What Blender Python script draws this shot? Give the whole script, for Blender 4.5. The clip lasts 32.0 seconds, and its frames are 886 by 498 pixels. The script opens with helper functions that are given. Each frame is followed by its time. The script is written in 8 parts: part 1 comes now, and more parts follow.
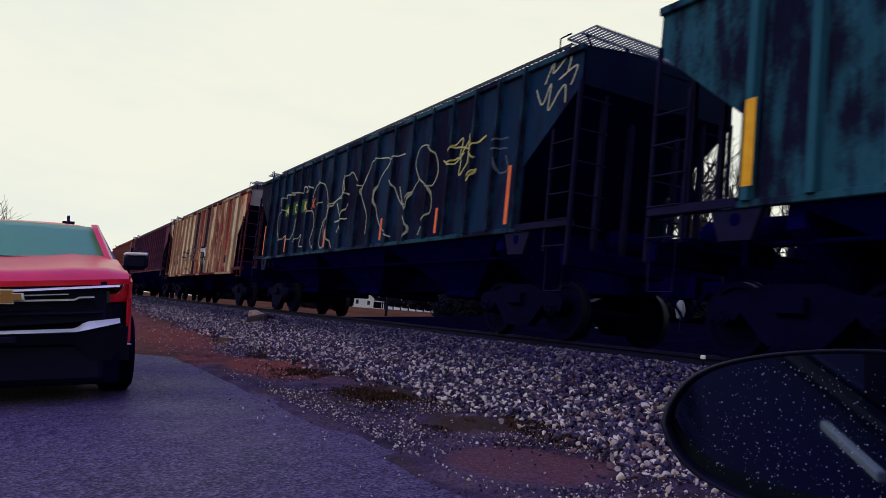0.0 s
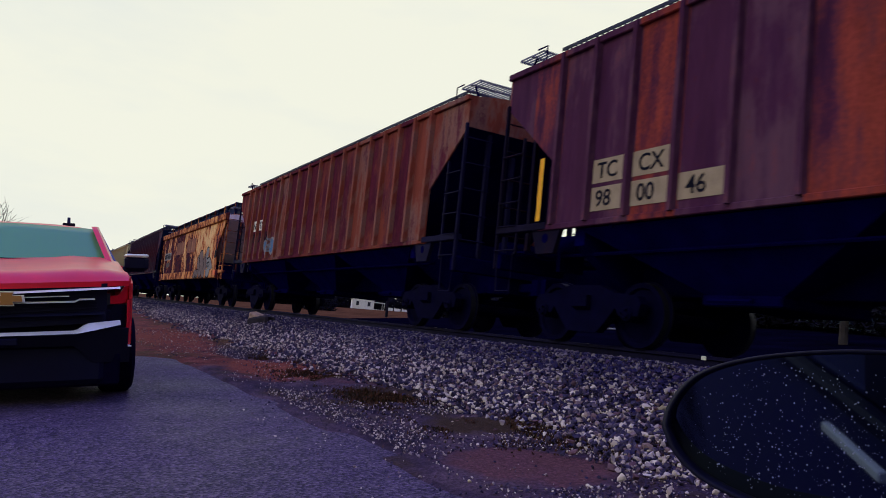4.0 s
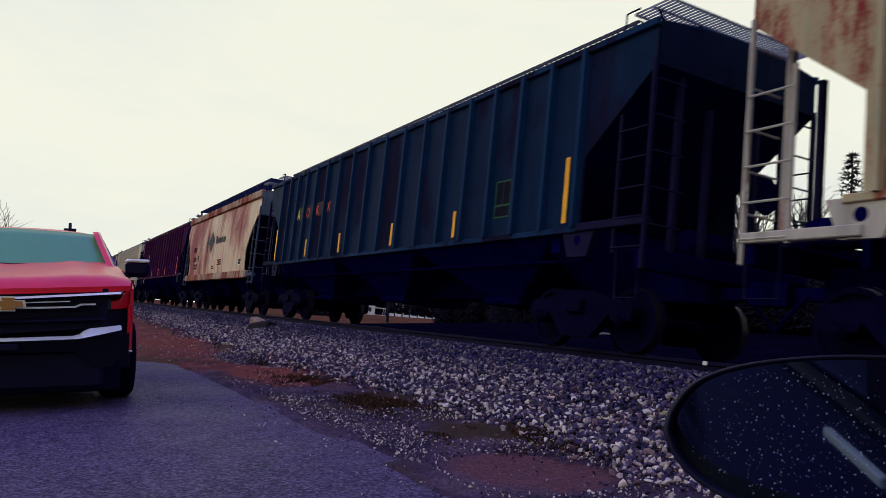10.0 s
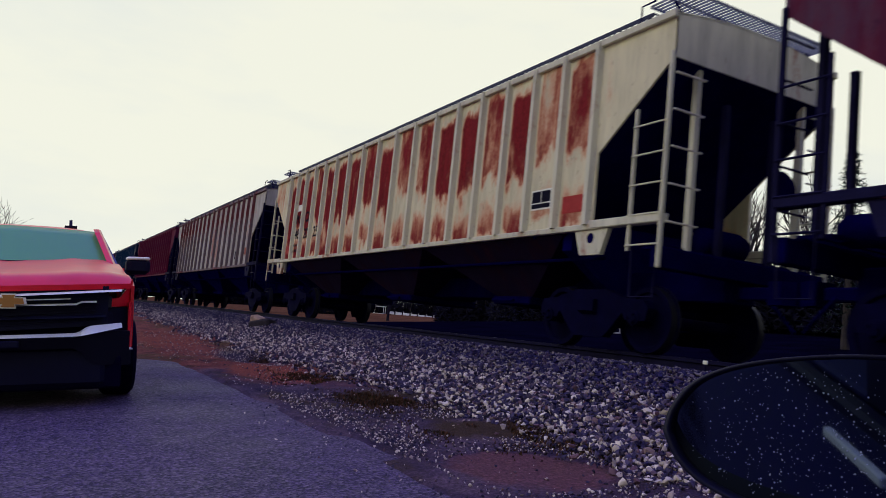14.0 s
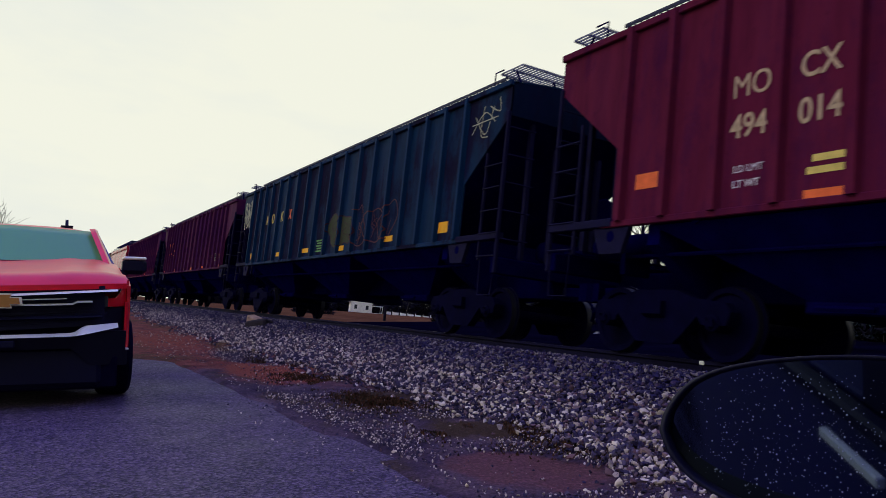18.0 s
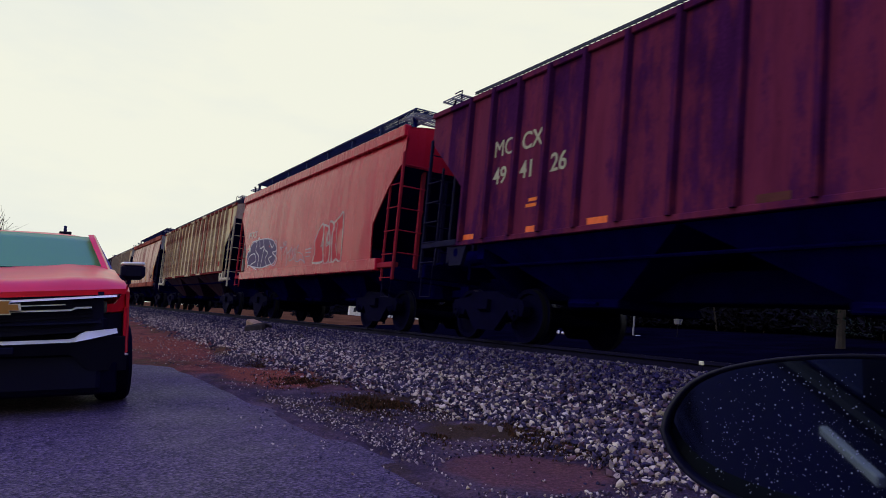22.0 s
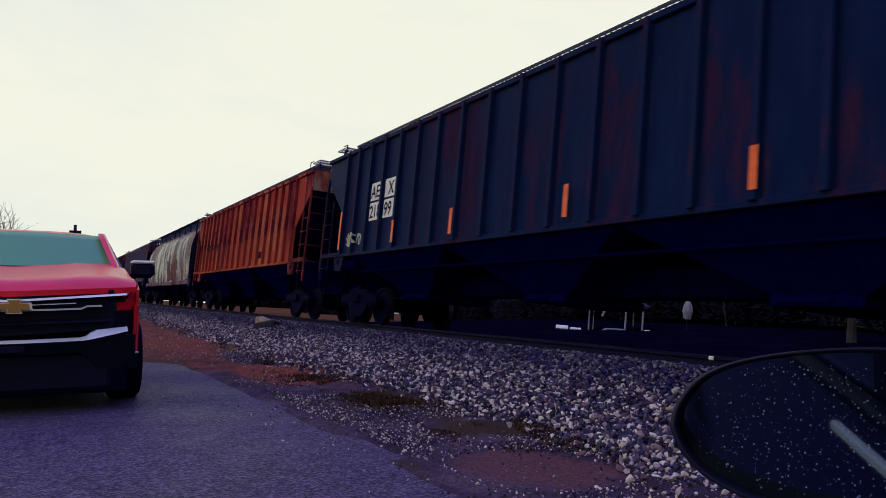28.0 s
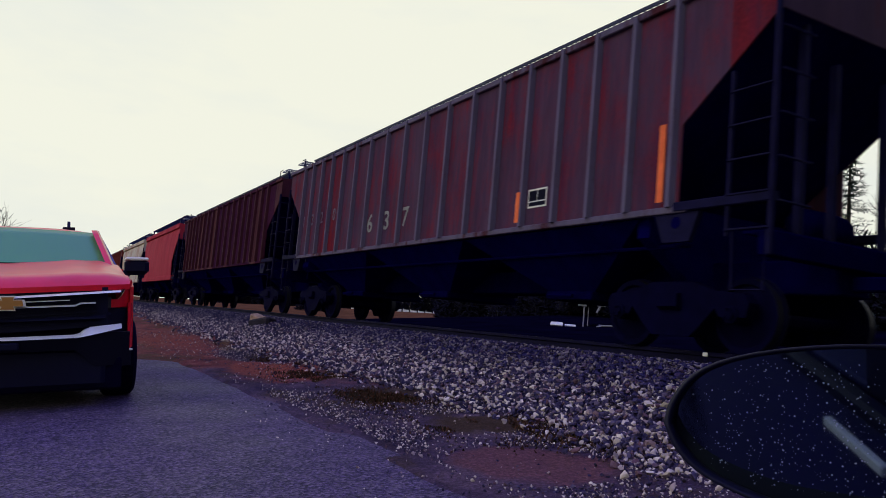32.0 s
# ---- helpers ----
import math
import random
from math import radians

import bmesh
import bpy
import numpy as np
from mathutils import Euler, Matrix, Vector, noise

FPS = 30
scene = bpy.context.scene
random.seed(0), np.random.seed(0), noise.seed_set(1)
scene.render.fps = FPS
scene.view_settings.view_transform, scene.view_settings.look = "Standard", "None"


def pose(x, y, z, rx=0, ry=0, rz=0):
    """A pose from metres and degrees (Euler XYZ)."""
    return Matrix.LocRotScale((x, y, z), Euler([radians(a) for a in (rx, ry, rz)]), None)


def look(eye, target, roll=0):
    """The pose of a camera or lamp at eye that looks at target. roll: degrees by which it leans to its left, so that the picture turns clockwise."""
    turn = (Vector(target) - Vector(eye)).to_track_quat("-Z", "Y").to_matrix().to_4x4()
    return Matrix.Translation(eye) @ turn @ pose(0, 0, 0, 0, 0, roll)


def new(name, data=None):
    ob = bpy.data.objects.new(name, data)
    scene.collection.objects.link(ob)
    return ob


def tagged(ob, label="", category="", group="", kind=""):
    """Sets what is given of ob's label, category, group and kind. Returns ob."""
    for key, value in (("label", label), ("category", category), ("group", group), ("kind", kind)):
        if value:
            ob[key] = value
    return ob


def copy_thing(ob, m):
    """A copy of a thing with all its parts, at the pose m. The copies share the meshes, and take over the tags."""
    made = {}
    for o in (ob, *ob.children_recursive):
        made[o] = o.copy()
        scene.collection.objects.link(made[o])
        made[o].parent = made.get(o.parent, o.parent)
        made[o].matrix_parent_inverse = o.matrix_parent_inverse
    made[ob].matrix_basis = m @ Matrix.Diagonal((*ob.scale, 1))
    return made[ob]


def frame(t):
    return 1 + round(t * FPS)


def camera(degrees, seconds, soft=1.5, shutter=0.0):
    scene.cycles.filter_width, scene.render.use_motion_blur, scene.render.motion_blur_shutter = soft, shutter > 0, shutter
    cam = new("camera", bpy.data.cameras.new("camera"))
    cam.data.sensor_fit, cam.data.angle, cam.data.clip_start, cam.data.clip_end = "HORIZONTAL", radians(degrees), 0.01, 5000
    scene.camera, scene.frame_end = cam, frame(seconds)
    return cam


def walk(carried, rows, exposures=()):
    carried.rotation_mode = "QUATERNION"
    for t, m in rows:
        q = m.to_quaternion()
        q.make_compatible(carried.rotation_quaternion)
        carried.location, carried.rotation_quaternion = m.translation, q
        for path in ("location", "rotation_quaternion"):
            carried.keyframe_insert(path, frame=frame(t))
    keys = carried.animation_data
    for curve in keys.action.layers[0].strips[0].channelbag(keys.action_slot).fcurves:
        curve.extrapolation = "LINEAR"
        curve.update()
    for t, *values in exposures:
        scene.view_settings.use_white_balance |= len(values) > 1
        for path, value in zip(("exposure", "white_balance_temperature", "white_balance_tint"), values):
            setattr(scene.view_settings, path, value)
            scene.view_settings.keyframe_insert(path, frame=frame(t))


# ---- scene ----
EYE = 1.1          # eye height over the road, metres
SPEED = 12.79      # train, metres a second
RAIL = 1.08        # top of rail
TRACK = 7.75       # centre line of the track
SIDE = 1.55        # half width of a car
END = 32.0
cam = camera(61.05, END, soft=0.9, shutter=0.12)
# seconds, heading to the right of the track, tilt up, lean
ROWS = [
    (0, 28.16, 5.83, 5.89),
    (0.5, 28.19, 5.88, 5.87),
    (1, 28.14, 5.93, 5.84),
    (1.5, 28.18, 5.96, 5.78),
    (2, 28.14, 5.91, 5.75),
    (2.5, 28.14, 5.82, 5.91),
    (3, 28.17, 5.90, 5.73),
    (3.5, 28.17, 5.92, 5.74),
    (5.5, 27.84, 5.91, 6.14),
    (6, 27.85, 5.89, 6.25),
    (6.5, 27.85, 5.90, 6.23),
    (7, 27.95, 5.89, 6.25),
    (7.5, 27.91, 5.93, 6.16),
    (8, 27.94, 6.00, 6.17),
    (8.5, 27.94, 6.06, 6.15),
    (9, 27.81, 6.17, 6.14),
    (9.5, 27.78, 6.31, 5.97),
    (10, 28.01, 6.31, 5.80),
    (10.5, 27.91, 6.37, 5.80),
    (11, 28.02, 6.35, 5.74),
    (11.5, 28.13, 6.37, 5.75),
    (12, 28.18, 6.20, 5.85),
    (12.5, 28.11, 6.26, 5.94),
    (13, 28.12, 6.28, 5.86),
    (13.5, 27.90, 6.34, 5.91),
    (14, 27.98, 6.19, 5.97),
    (14.5, 27.98, 6.18, 5.98),
    (15, 27.97, 6.16, 6.00),
    (15.5, 27.98, 6.12, 6.14),
    (17.5, 28.27, 6.20, 6.01),
    (18, 28.22, 6.23, 6.01),
    (18.5, 28.24, 6.23, 6.00),
    (19, 28.22, 6.16, 6.01),
    (19.5, 28.30, 6.16, 5.87),
    (20, 28.16, 6.47, 5.68),
    (20.5, 28.19, 6.56, 5.58),
    (21, 28.19, 6.50, 5.48),
    (21.5, 28.25, 6.50, 5.47),
    (22, 28.29, 6.43, 5.48),
    (22.5, 28.18, 6.33, 5.64),
    (23, 28.19, 6.29, 5.68),
    (23.5, 28.17, 6.30, 5.71),
    (24, 28.14, 6.27, 5.67),
    (24.5, 28.08, 6.32, 5.62),
    (25, 27.90, 6.32, 5.33),
    (25.5, 27.72, 6.20, 5.34),
    (26, 27.61, 6.15, 5.21),
    (26.5, 27.71, 6.10, 5.07),
    (28.5, 27.70, 6.07, 5.16),
    (29, 27.72, 6.02, 5.19),
    (29.5, 27.88, 5.98, 5.23),
    (30, 27.98, 5.92, 5.31),
    (30.5, 28.07, 5.98, 5.20),
    (31, 28.11, 5.98, 5.20),
    (31.5, 28.11, 5.90, 5.13),
    (32, 28.11, 5.89, 5.11),
]
walk(cam, [(t, pose(0, 0, EYE, 90 + up, 0, -head) @ pose(0, 0, 0, 0, 0, lean)) for t, head, up, lean in ROWS],
     exposures=((0.0, 0.0), (END, 0.0)))

# ---- light ----
world = bpy.data.worlds.new("overcast")
scene.world = world
world.use_nodes = True
wn = world.node_tree.nodes
wl = world.node_tree.links
bg = wn["Background"]
sky = wn.new("ShaderNodeTexSky")
sky.sky_type = 'NISHITA'
sky.sun_disc = False
sky.sun_elevation, sky.sun_rotation = radians(43), radians(277)
wco = wn.new("ShaderNodeTexCoord")
wmap = wn.new("ShaderNodeMapping")
wmap.inputs["Scale"].default_value = (1.0, 1.0, 3.2)
wl.new(wco.outputs["Generated"], wmap.inputs["Vector"])
wno = wn.new("ShaderNodeTexNoise")
wno.inputs["Scale"].default_value = 2.6
wno.inputs["Detail"].default_value = 5.0
wno.inputs["Roughness"].default_value = 0.55
wl.new(wmap.outputs["Vector"], wno.inputs["Vector"])
wra = wn.new("ShaderNodeValToRGB")
wra.color_ramp.elements[0].position = 0.30
wra.color_ramp.elements[0].color = (0.84, 0.87, 0.80, 1)
wra.color_ramp.elements[1].position = 0.52
wra.color_ramp.elements[1].color = (0.93, 0.935, 0.80, 1)
wl.new(wno.outputs["Fac"], wra.inputs["Fac"])
wsc = wn.new("ShaderNodeVectorMath")
wsc.operation = 'SCALE'
wsc.inputs["Scale"].default_value = 0.08
wl.new(sky.outputs["Color"], wsc.inputs[0])
wmi = wn.new("ShaderNodeMixRGB")
wmi.inputs["Fac"].default_value = 0.95
wl.new(wsc.outputs["Vector"], wmi.inputs["Color1"])
wl.new(wra.outputs["Color"], wmi.inputs["Color2"])
# the unseen sky overhead is made strong blue to tint what it lights
wse = wn.new("ShaderNodeSeparateXYZ")
wl.new(wco.outputs["Generated"], wse.inputs["Vector"])
wze = wn.new("ShaderNodeMapRange")
wze.interpolation_type = 'SMOOTHSTEP'
wze.inputs["From Min"].default_value, wze.inputs["From Max"].default_value = 0.52, 0.70
wl.new(wse.outputs["Z"], wze.inputs["Value"])
wzm = wn.new("ShaderNodeMixRGB")
wzm.inputs["Color2"].default_value = (0.30, 0.34, 1.40, 1)
wl.new(wze.outputs["Result"], wzm.inputs["Fac"])
wl.new(wmi.outputs["Color"], wzm.inputs["Color1"])
# the unseen sky towards -y is dimmed to darken faces turned that way
wyr = wn.new("ShaderNodeMapRange")
wyr.interpolation_type = 'SMOOTHSTEP'
wyr.inputs["From Min"].default_value, wyr.inputs["From Max"].default_value = -0.75, 0.25
wyr.inputs["To Min"].default_value, wyr.inputs["To Max"].default_value = 0.62, 1.0
wl.new(wse.outputs["Y"], wyr.inputs["Value"])
wth = wn.new("ShaderNodeVectorMath")
wth.operation = 'SCALE'
wl.new(wzm.outputs["Color"], wth.inputs[0])
wl.new(wyr.outputs["Result"], wth.inputs["Scale"])
wl.new(wth.outputs["Vector"], bg.inputs["Color"])
bg.inputs["Strength"].default_value = 1.0

sun_data = bpy.data.lights.new("sun", 'SUN')
sun_data.energy, sun_data.angle, sun_data.color = 0.5, radians(25), (1.0, 0.97, 0.93)
sun = new("sun", sun_data)
sun.matrix_world = look((-34, 4, 32), (0, 0, 0))


# ---- materials ----
def nodes_of(name):
    m = bpy.data.materials.new(name)
    m.use_nodes = True
    nt = m.node_tree
    return m, nt.nodes, nt.links, nt.nodes["Principled BSDF"]


def noise_node(n, l, vec, scale, detail=4.0, rough=0.55, stretch=None, shift=0.0):
    mp = n.new("ShaderNodeMapping")
    mp.inputs["Scale"].default_value = stretch or (1, 1, 1)
    mp.inputs["Location"].default_value = (shift, shift * 1.7, shift * 0.6)
    l.new(vec, mp.inputs["Vector"])
    t = n.new("ShaderNodeTexNoise")
    t.inputs["Scale"].default_value = scale
    t.inputs["Detail"].default_value = detail
    t.inputs["Roughness"].default_value = rough
    l.new(mp.outputs["Vector"], t.inputs["Vector"])
    return t.outputs["Fac"]


def ramp(n, l, fac, stops):
    r = n.new("ShaderNodeValToRGB")
    e = r.color_ramp.elements
    while len(e) < len(stops):
        e.new(0.5)
    for i, (p, c) in enumerate(stops):
        e[i].position = p
        e[i].color = (*c, 1) if len(c) == 3 else c
    l.new(fac, r.inputs["Fac"])
    return r.outputs["Color"]


def math_node(n, l, op, a, b=None, c=None):
    m = n.new("ShaderNodeMath")
    m.operation = op
    for i, v in enumerate((a, b, c)):
        if v is None:
            continue
        if isinstance(v, (int, float)):
            m.inputs[i].default_value = v
        else:
            l.new(v, m.inputs[i])
    return m.outputs["Value"]


def mix(n, l, fac, a, b, mode='MIX'):
    m = n.new("ShaderNodeMixRGB")
    m.blend_type = mode
    for key, v in (("Fac", fac), ("Color1", a), ("Color2", b)):
        if isinstance(v, (int, float)):
            m.inputs[key].default_value = v
        elif isinstance(v, tuple):
            m.inputs[key].default_value = (*v, 1)
        else:
            l.new(v, m.inputs[key])
    return m.outputs["Color"]


def bump(n, l, b, height, strength=0.3, distance=0.01):
    k = n.new("ShaderNodeBump")
    k.inputs["Strength"].default_value = strength
    k.inputs["Distance"].default_value = distance
    l.new(height, k.inputs["Height"])
    l.new(k.outputs["Normal"], b.inputs["Normal"])


def plain(name, color, rough=0.6, metal=0.0, vary=0.25, scale=6.0, bumps=0.15, island=0.0, spec=0.12):
    """A surface of one colour with grain and larger mottling."""
    m, n, l, b = nodes_of(name)
    co = n.new("ShaderNodeTexCoord").outputs["Object"]
    big = noise_node(n, l, co, scale)
    fine = noise_node(n, l, co, scale * 14, 3)
    lo = tuple(c * (1 - vary) for c in color)
    hi = tuple(min(1, c * (1 + vary)) for c in color)
    col = ramp(n, l, big, ((0.3, lo), (0.7, hi)))
    col = mix(n, l, 0.35, col, ramp(n, l, fine, ((0.3, lo), (0.7, hi))))
    if island:
        g = n.new("ShaderNodeNewGeometry").outputs["Random Per Island"]
        col = mix(n, l, island, col, ramp(n, l, g, ((0, tuple(c * 0.35 for c in color)), (0.6, color), (1, tuple(min(1, c * 1.9) for c in color)))))
    l.new(col, b.inputs["Base Color"])
    b.inputs["Roughness"].default_value = rough
    b.inputs["Metallic"].default_value = metal
    b.inputs["Specular IOR Level"].default_value = spec
    if bumps:
        bump(n, l, b, fine, bumps)
    return m


def car_paint(name, base, rust, amount=0.5, panel=0.3, seed=0.0, rough=0.6, dirt=0.3, second=None, soft=0.12, stains=1.0, drip=0.22, cells=(16.9, 18), edge=0.0, bleed=None, spec=0.02, waves=0.0, size=0.9, runs=3.2, top=0.0, tones=0.0, blocks=0.0, flecks=0.0, along=0.0):
    """Weathered freight car paint: rust in blotches and runs, panel by panel, gathered at the ribs (edge > 0) or between them (edge < 0), and road dirt in streaks."""
    m, n, l, b = nodes_of(name)
    co = n.new("ShaderNodeTexCoord").outputs["Object"]
    sep = n.new("ShaderNodeSeparateXYZ")
    l.new(co, sep.inputs["Vector"])
    # the panel between two ribs, whose spacing shrinks towards the ends
    u = math_node(n, l, 'DIVIDE', math_node(n, l, 'SUBTRACT', sep.outputs["Y"], 1.36), cells[0] - 2.78)
    u = math_node(n, l, 'ADD', u, math_node(n, l, 'MULTIPLY', math_node(n, l, 'SINE', math_node(n, l, 'MULTIPLY', u, 2 * math.pi)), 0.0191))
    u = math_node(n, l, 'MULTIPLY', u, cells[1] - 1)
    cell = math_node(n, l, 'FLOOR', u)
    wh = n.new("ShaderNodeTexWhiteNoise")
    wh.noise_dimensions = '1D'
    l.new(math_node(n, l, 'ADD', cell, seed * 7.31 + 0.37), wh.inputs["W"])
    rnd = wh.outputs["Value"]
    patch = noise_node(n, l, co, size, 8, 0.66, (1, 1, 0.6), seed * 3.1)
    run = noise_node(n, l, co, runs, 6, 0.62, (1, 1.25, drip), seed * 5.7 + 2)
    fine = noise_node(n, l, co, 22, 5, 0.7, None, seed)
    v = math_node(n, l, 'ADD', math_node(n, l, 'MULTIPLY', patch, stains), math_node(n, l, 'MULTIPLY', run, 0.75))
    v = math_node(n, l, 'ADD', v, math_node(n, l, 'MULTIPLY', math_node(n, l, 'SUBTRACT', rnd, 0.5), panel))
    v = math_node(n, l, 'ADD', v, math_node(n, l, 'MULTIPLY', fine, 0.22))
    if top:
        v = math_node(n, l, 'ADD', v, math_node(n, l, 'MULTIPLY', math_node(n, l, 'SUBTRACT', sep.outputs["Z"], 2.85), top))
    if along:
        v = math_node(n, l, 'ADD', v, math_node(n, l, 'MULTIPLY', math_node(n, l, 'SUBTRACT', sep.outputs["Y"], cells[0] / 2), along))
    speck = noise_node(n, l, co, 4.2, 9, 0.72, (1, 1.5, 0.7), seed * 2.3 + 5) if flecks else None
    if flecks:
        v = math_node(n, l, 'ADD', v, math_node(n, l, 'MULTIPLY', math_node(n, l, 'SUBTRACT', speck, 0.5), flecks))
    if blocks:
        # rust fills fuzzy rectangles inside the panels: a tall one above, a low one by the sill
        side_d = math_node(n, l, 'ABSOLUTE', math_node(n, l, 'SUBTRACT', math_node(n, l, 'FRACT', u), 0.5))
        wob = math_node(n, l, 'MULTIPLY', math_node(n, l, 'SUBTRACT', run, 0.5), 0.25)
        inner = ramp(n, l, math_node(n, l, 'ADD', side_d, wob), ((0.30, (1, 1, 1)), (0.42, (0, 0, 0))))
        # the sheets past the last ribs stay clean
        inner = math_node(n, l, 'MULTIPLY', inner, math_node(n, l, 'MULTIPLY', math_node(n, l, 'GREATER_THAN', u, 0.0), math_node(n, l, 'LESS_THAN', u, float(cells[1] - 1))))
        lift = math_node(n, l, 'ADD', math_node(n, l, 'MULTIPLY', math_node(n, l, 'SUBTRACT', patch, 0.5), 1.5), math_node(n, l, 'MULTIPLY', math_node(n, l, 'SUBTRACT', rnd, 0.5), 0.5))
        zz = math_node(n, l, 'DIVIDE', math_node(n, l, 'SUBTRACT', math_node(n, l, 'ADD', sep.outputs["Z"], lift), 1.4), 2.6)
        tall = ramp(n, l, zz, ((0.02, (0.35, 0.35, 0.35)), (0.10, (0.85, 0.85, 0.85)), (0.22, (0.7, 0.7, 0.7)), (0.28, (0.3, 0.3, 0.3)), (0.36, (0.35, 0.35, 0.35)), (0.46, (0.95, 0.95, 0.95)), (0.92, (1, 1, 1)), (1.0, (0.1, 0.1, 0.1))))
        v = math_node(n, l, 'ADD', v, math_node(n, l, 'MULTIPLY', math_node(n, l, 'SUBTRACT', math_node(n, l, 'MULTIPLY', inner, tall), 0.5), blocks))
    if edge:
        off = math_node(n, l, 'ABSOLUTE', math_node(n, l, 'SUBTRACT', math_node(n, l, 'FRACT', u), 0.5))
        lim = math_node(n, l, 'POWER', math_node(n, l, 'MULTIPLY', off, 2.0), 5.0) if edge < 0 else math_node(n, l, 'POWER', math_node(n, l, 'MULTIPLY', off, 2.0), 2.5)
        v = math_node(n, l, 'ADD', v, math_node(n, l, 'MULTIPLY', math_node(n, l, 'SUBTRACT', lim, 0.4), edge))
    level = 0.985 + (stains - 1) * 0.5 + (0.5 - amount) * 0.55
    mask = n.new("ShaderNodeMapRange")
    mask.interpolation_type = 'SMOOTHSTEP'
    mask.inputs["From Min"].default_value = level - soft
    mask.inputs["From Max"].default_value = level + soft
    l.new(v, mask.inputs["Value"])
    fade = ramp(n, l, run, ((0.25, tuple(c * 0.68 for c in base)), (0.5, base), (0.8, tuple(min(1, c * 1.2 + 0.004) for c in base))))
    if second:
        fade = mix(n, l, ramp(n, l, math_node(n, l, 'ADD', patch, math_node(n, l, 'MULTIPLY', math_node(n, l, 'SUBTRACT', run, 0.5), 0.5)), ((0.46, (0, 0, 0)), (0.58, (1, 1, 1)))), fade, second)
    if flecks:
        fade = mix(n, l, ramp(n, l, speck, ((0.56, (0, 0, 0)), (0.62, (0.9, 0.9, 0.9)))), fade, bleed or rust)
    ruddy = bleed or rust
    if bleed:
        halo = n.new("ShaderNodeMapRange")
        halo.interpolation_type = 'SMOOTHSTEP'
        halo.inputs["From Min"].default_value = level - soft - 0.2
        halo.inputs["From Max"].default_value = level + 0.02
        l.new(v, halo.inputs["Value"])
        fade = mix(n, l, math_node(n, l, 'MULTIPLY', halo.outputs["Result"], 0.8), fade, bleed)
    rusty = ramp(n, l, math_node(n, l, 'ADD', math_node(n, l, 'MULTIPLY', fine, 0.5), math_node(n, l, 'MULTIPLY', run, 0.6)),
                 ((0.3, tuple(c * 0.3 for c in rust)), (0.55, rust), (0.8, tuple(min(1, c * 1.7) for c in rust))))
    if flecks:
        rusty = mix(n, l, ramp(n, l, speck, ((0.50, (0, 0, 0)), (0.58, (0.7, 0.7, 0.7)))), rusty, tuple(0.42 * c for c in ruddy))
    if tones:
        # some panels have gone almost black, others stay a brighter orange brown
        w2 = n.new("ShaderNodeTexWhiteNoise")
        w2.noise_dimensions = '1D'
        l.new(math_node(n, l, 'ADD', cell, seed * 3.77 + 11.2), w2.inputs["W"])
        shade = ramp(n, l, math_node(n, l, 'ADD', w2.outputs["Value"], math_node(n, l, 'MULTIPLY', math_node(n, l, 'SUBTRACT', patch, 0.5), 0.5)), ((0.28, (0.14, 0.2, 0.8)), (0.42, (0.8, 0.8, 0.8)), (0.62, (1.0, 1.0, 1.0)), (0.78, (1.12, 1.2, 1.0))))
        rusty = mix(n, l, tones, rusty, shade, 'MULTIPLY')
    col = mix(n, l, mask.outputs["Result"], fade, rusty)
    grime = noise_node(n, l, co, 1.7, 6, 0.7, (1, 2.2, 0.16), seed * 1.3 + 9)
    col = mix(n, l, math_node(n, l, 'MULTIPLY', ramp(n, l, grime, ((0.45, (0, 0, 0)), (0.75, (1, 1, 1)))), dirt), col, tuple(0.10 * c + 0.002 * k for c, k in zip(base, (2, 1, 17))))
    chip = ramp(n, l, noise_node(n, l, co, 9, 6, 0.75, (1, 1, 0.7), seed + 31), ((0.60, (0, 0, 0)), (0.68, (1, 1, 1))))
    col = mix(n, l, math_node(n, l, 'MULTIPLY', chip, 0.35), col, tuple(0.5 * c for c in rust))
    l.new(col, b.inputs["Base Color"])
    l.new(math_node(n, l, 'ADD', math_node(n, l, 'MULTIPLY', mask.outputs["Result"], 0.3), rough), b.inputs["Roughness"])
    b.inputs["Specular IOR Level"].default_value = spec
    most = max(base) + 0.02
    b.inputs["Specular Tint"].default_value = (*[0.12 + 0.55 * c / most + (0.3 if i == 2 else 0.0) for i, c in enumerate(base)], 1)
    height = math_node(n, l, 'ADD', math_node(n, l, 'MULTIPLY', fine, 0.006), math_node(n, l, 'MULTIPLY', mask.outputs["Result"], 0.004))
    if waves:
        dent = noise_node(n, l, co, 0.8, 2, 0.4, (1, 1.4, 0.25), seed + 17)
        height = math_node(n, l, 'ADD', height, math_node(n, l, 'MULTIPLY', dent, waves))
    bump(n, l, b, height, 0.3, 1.0)
    return m


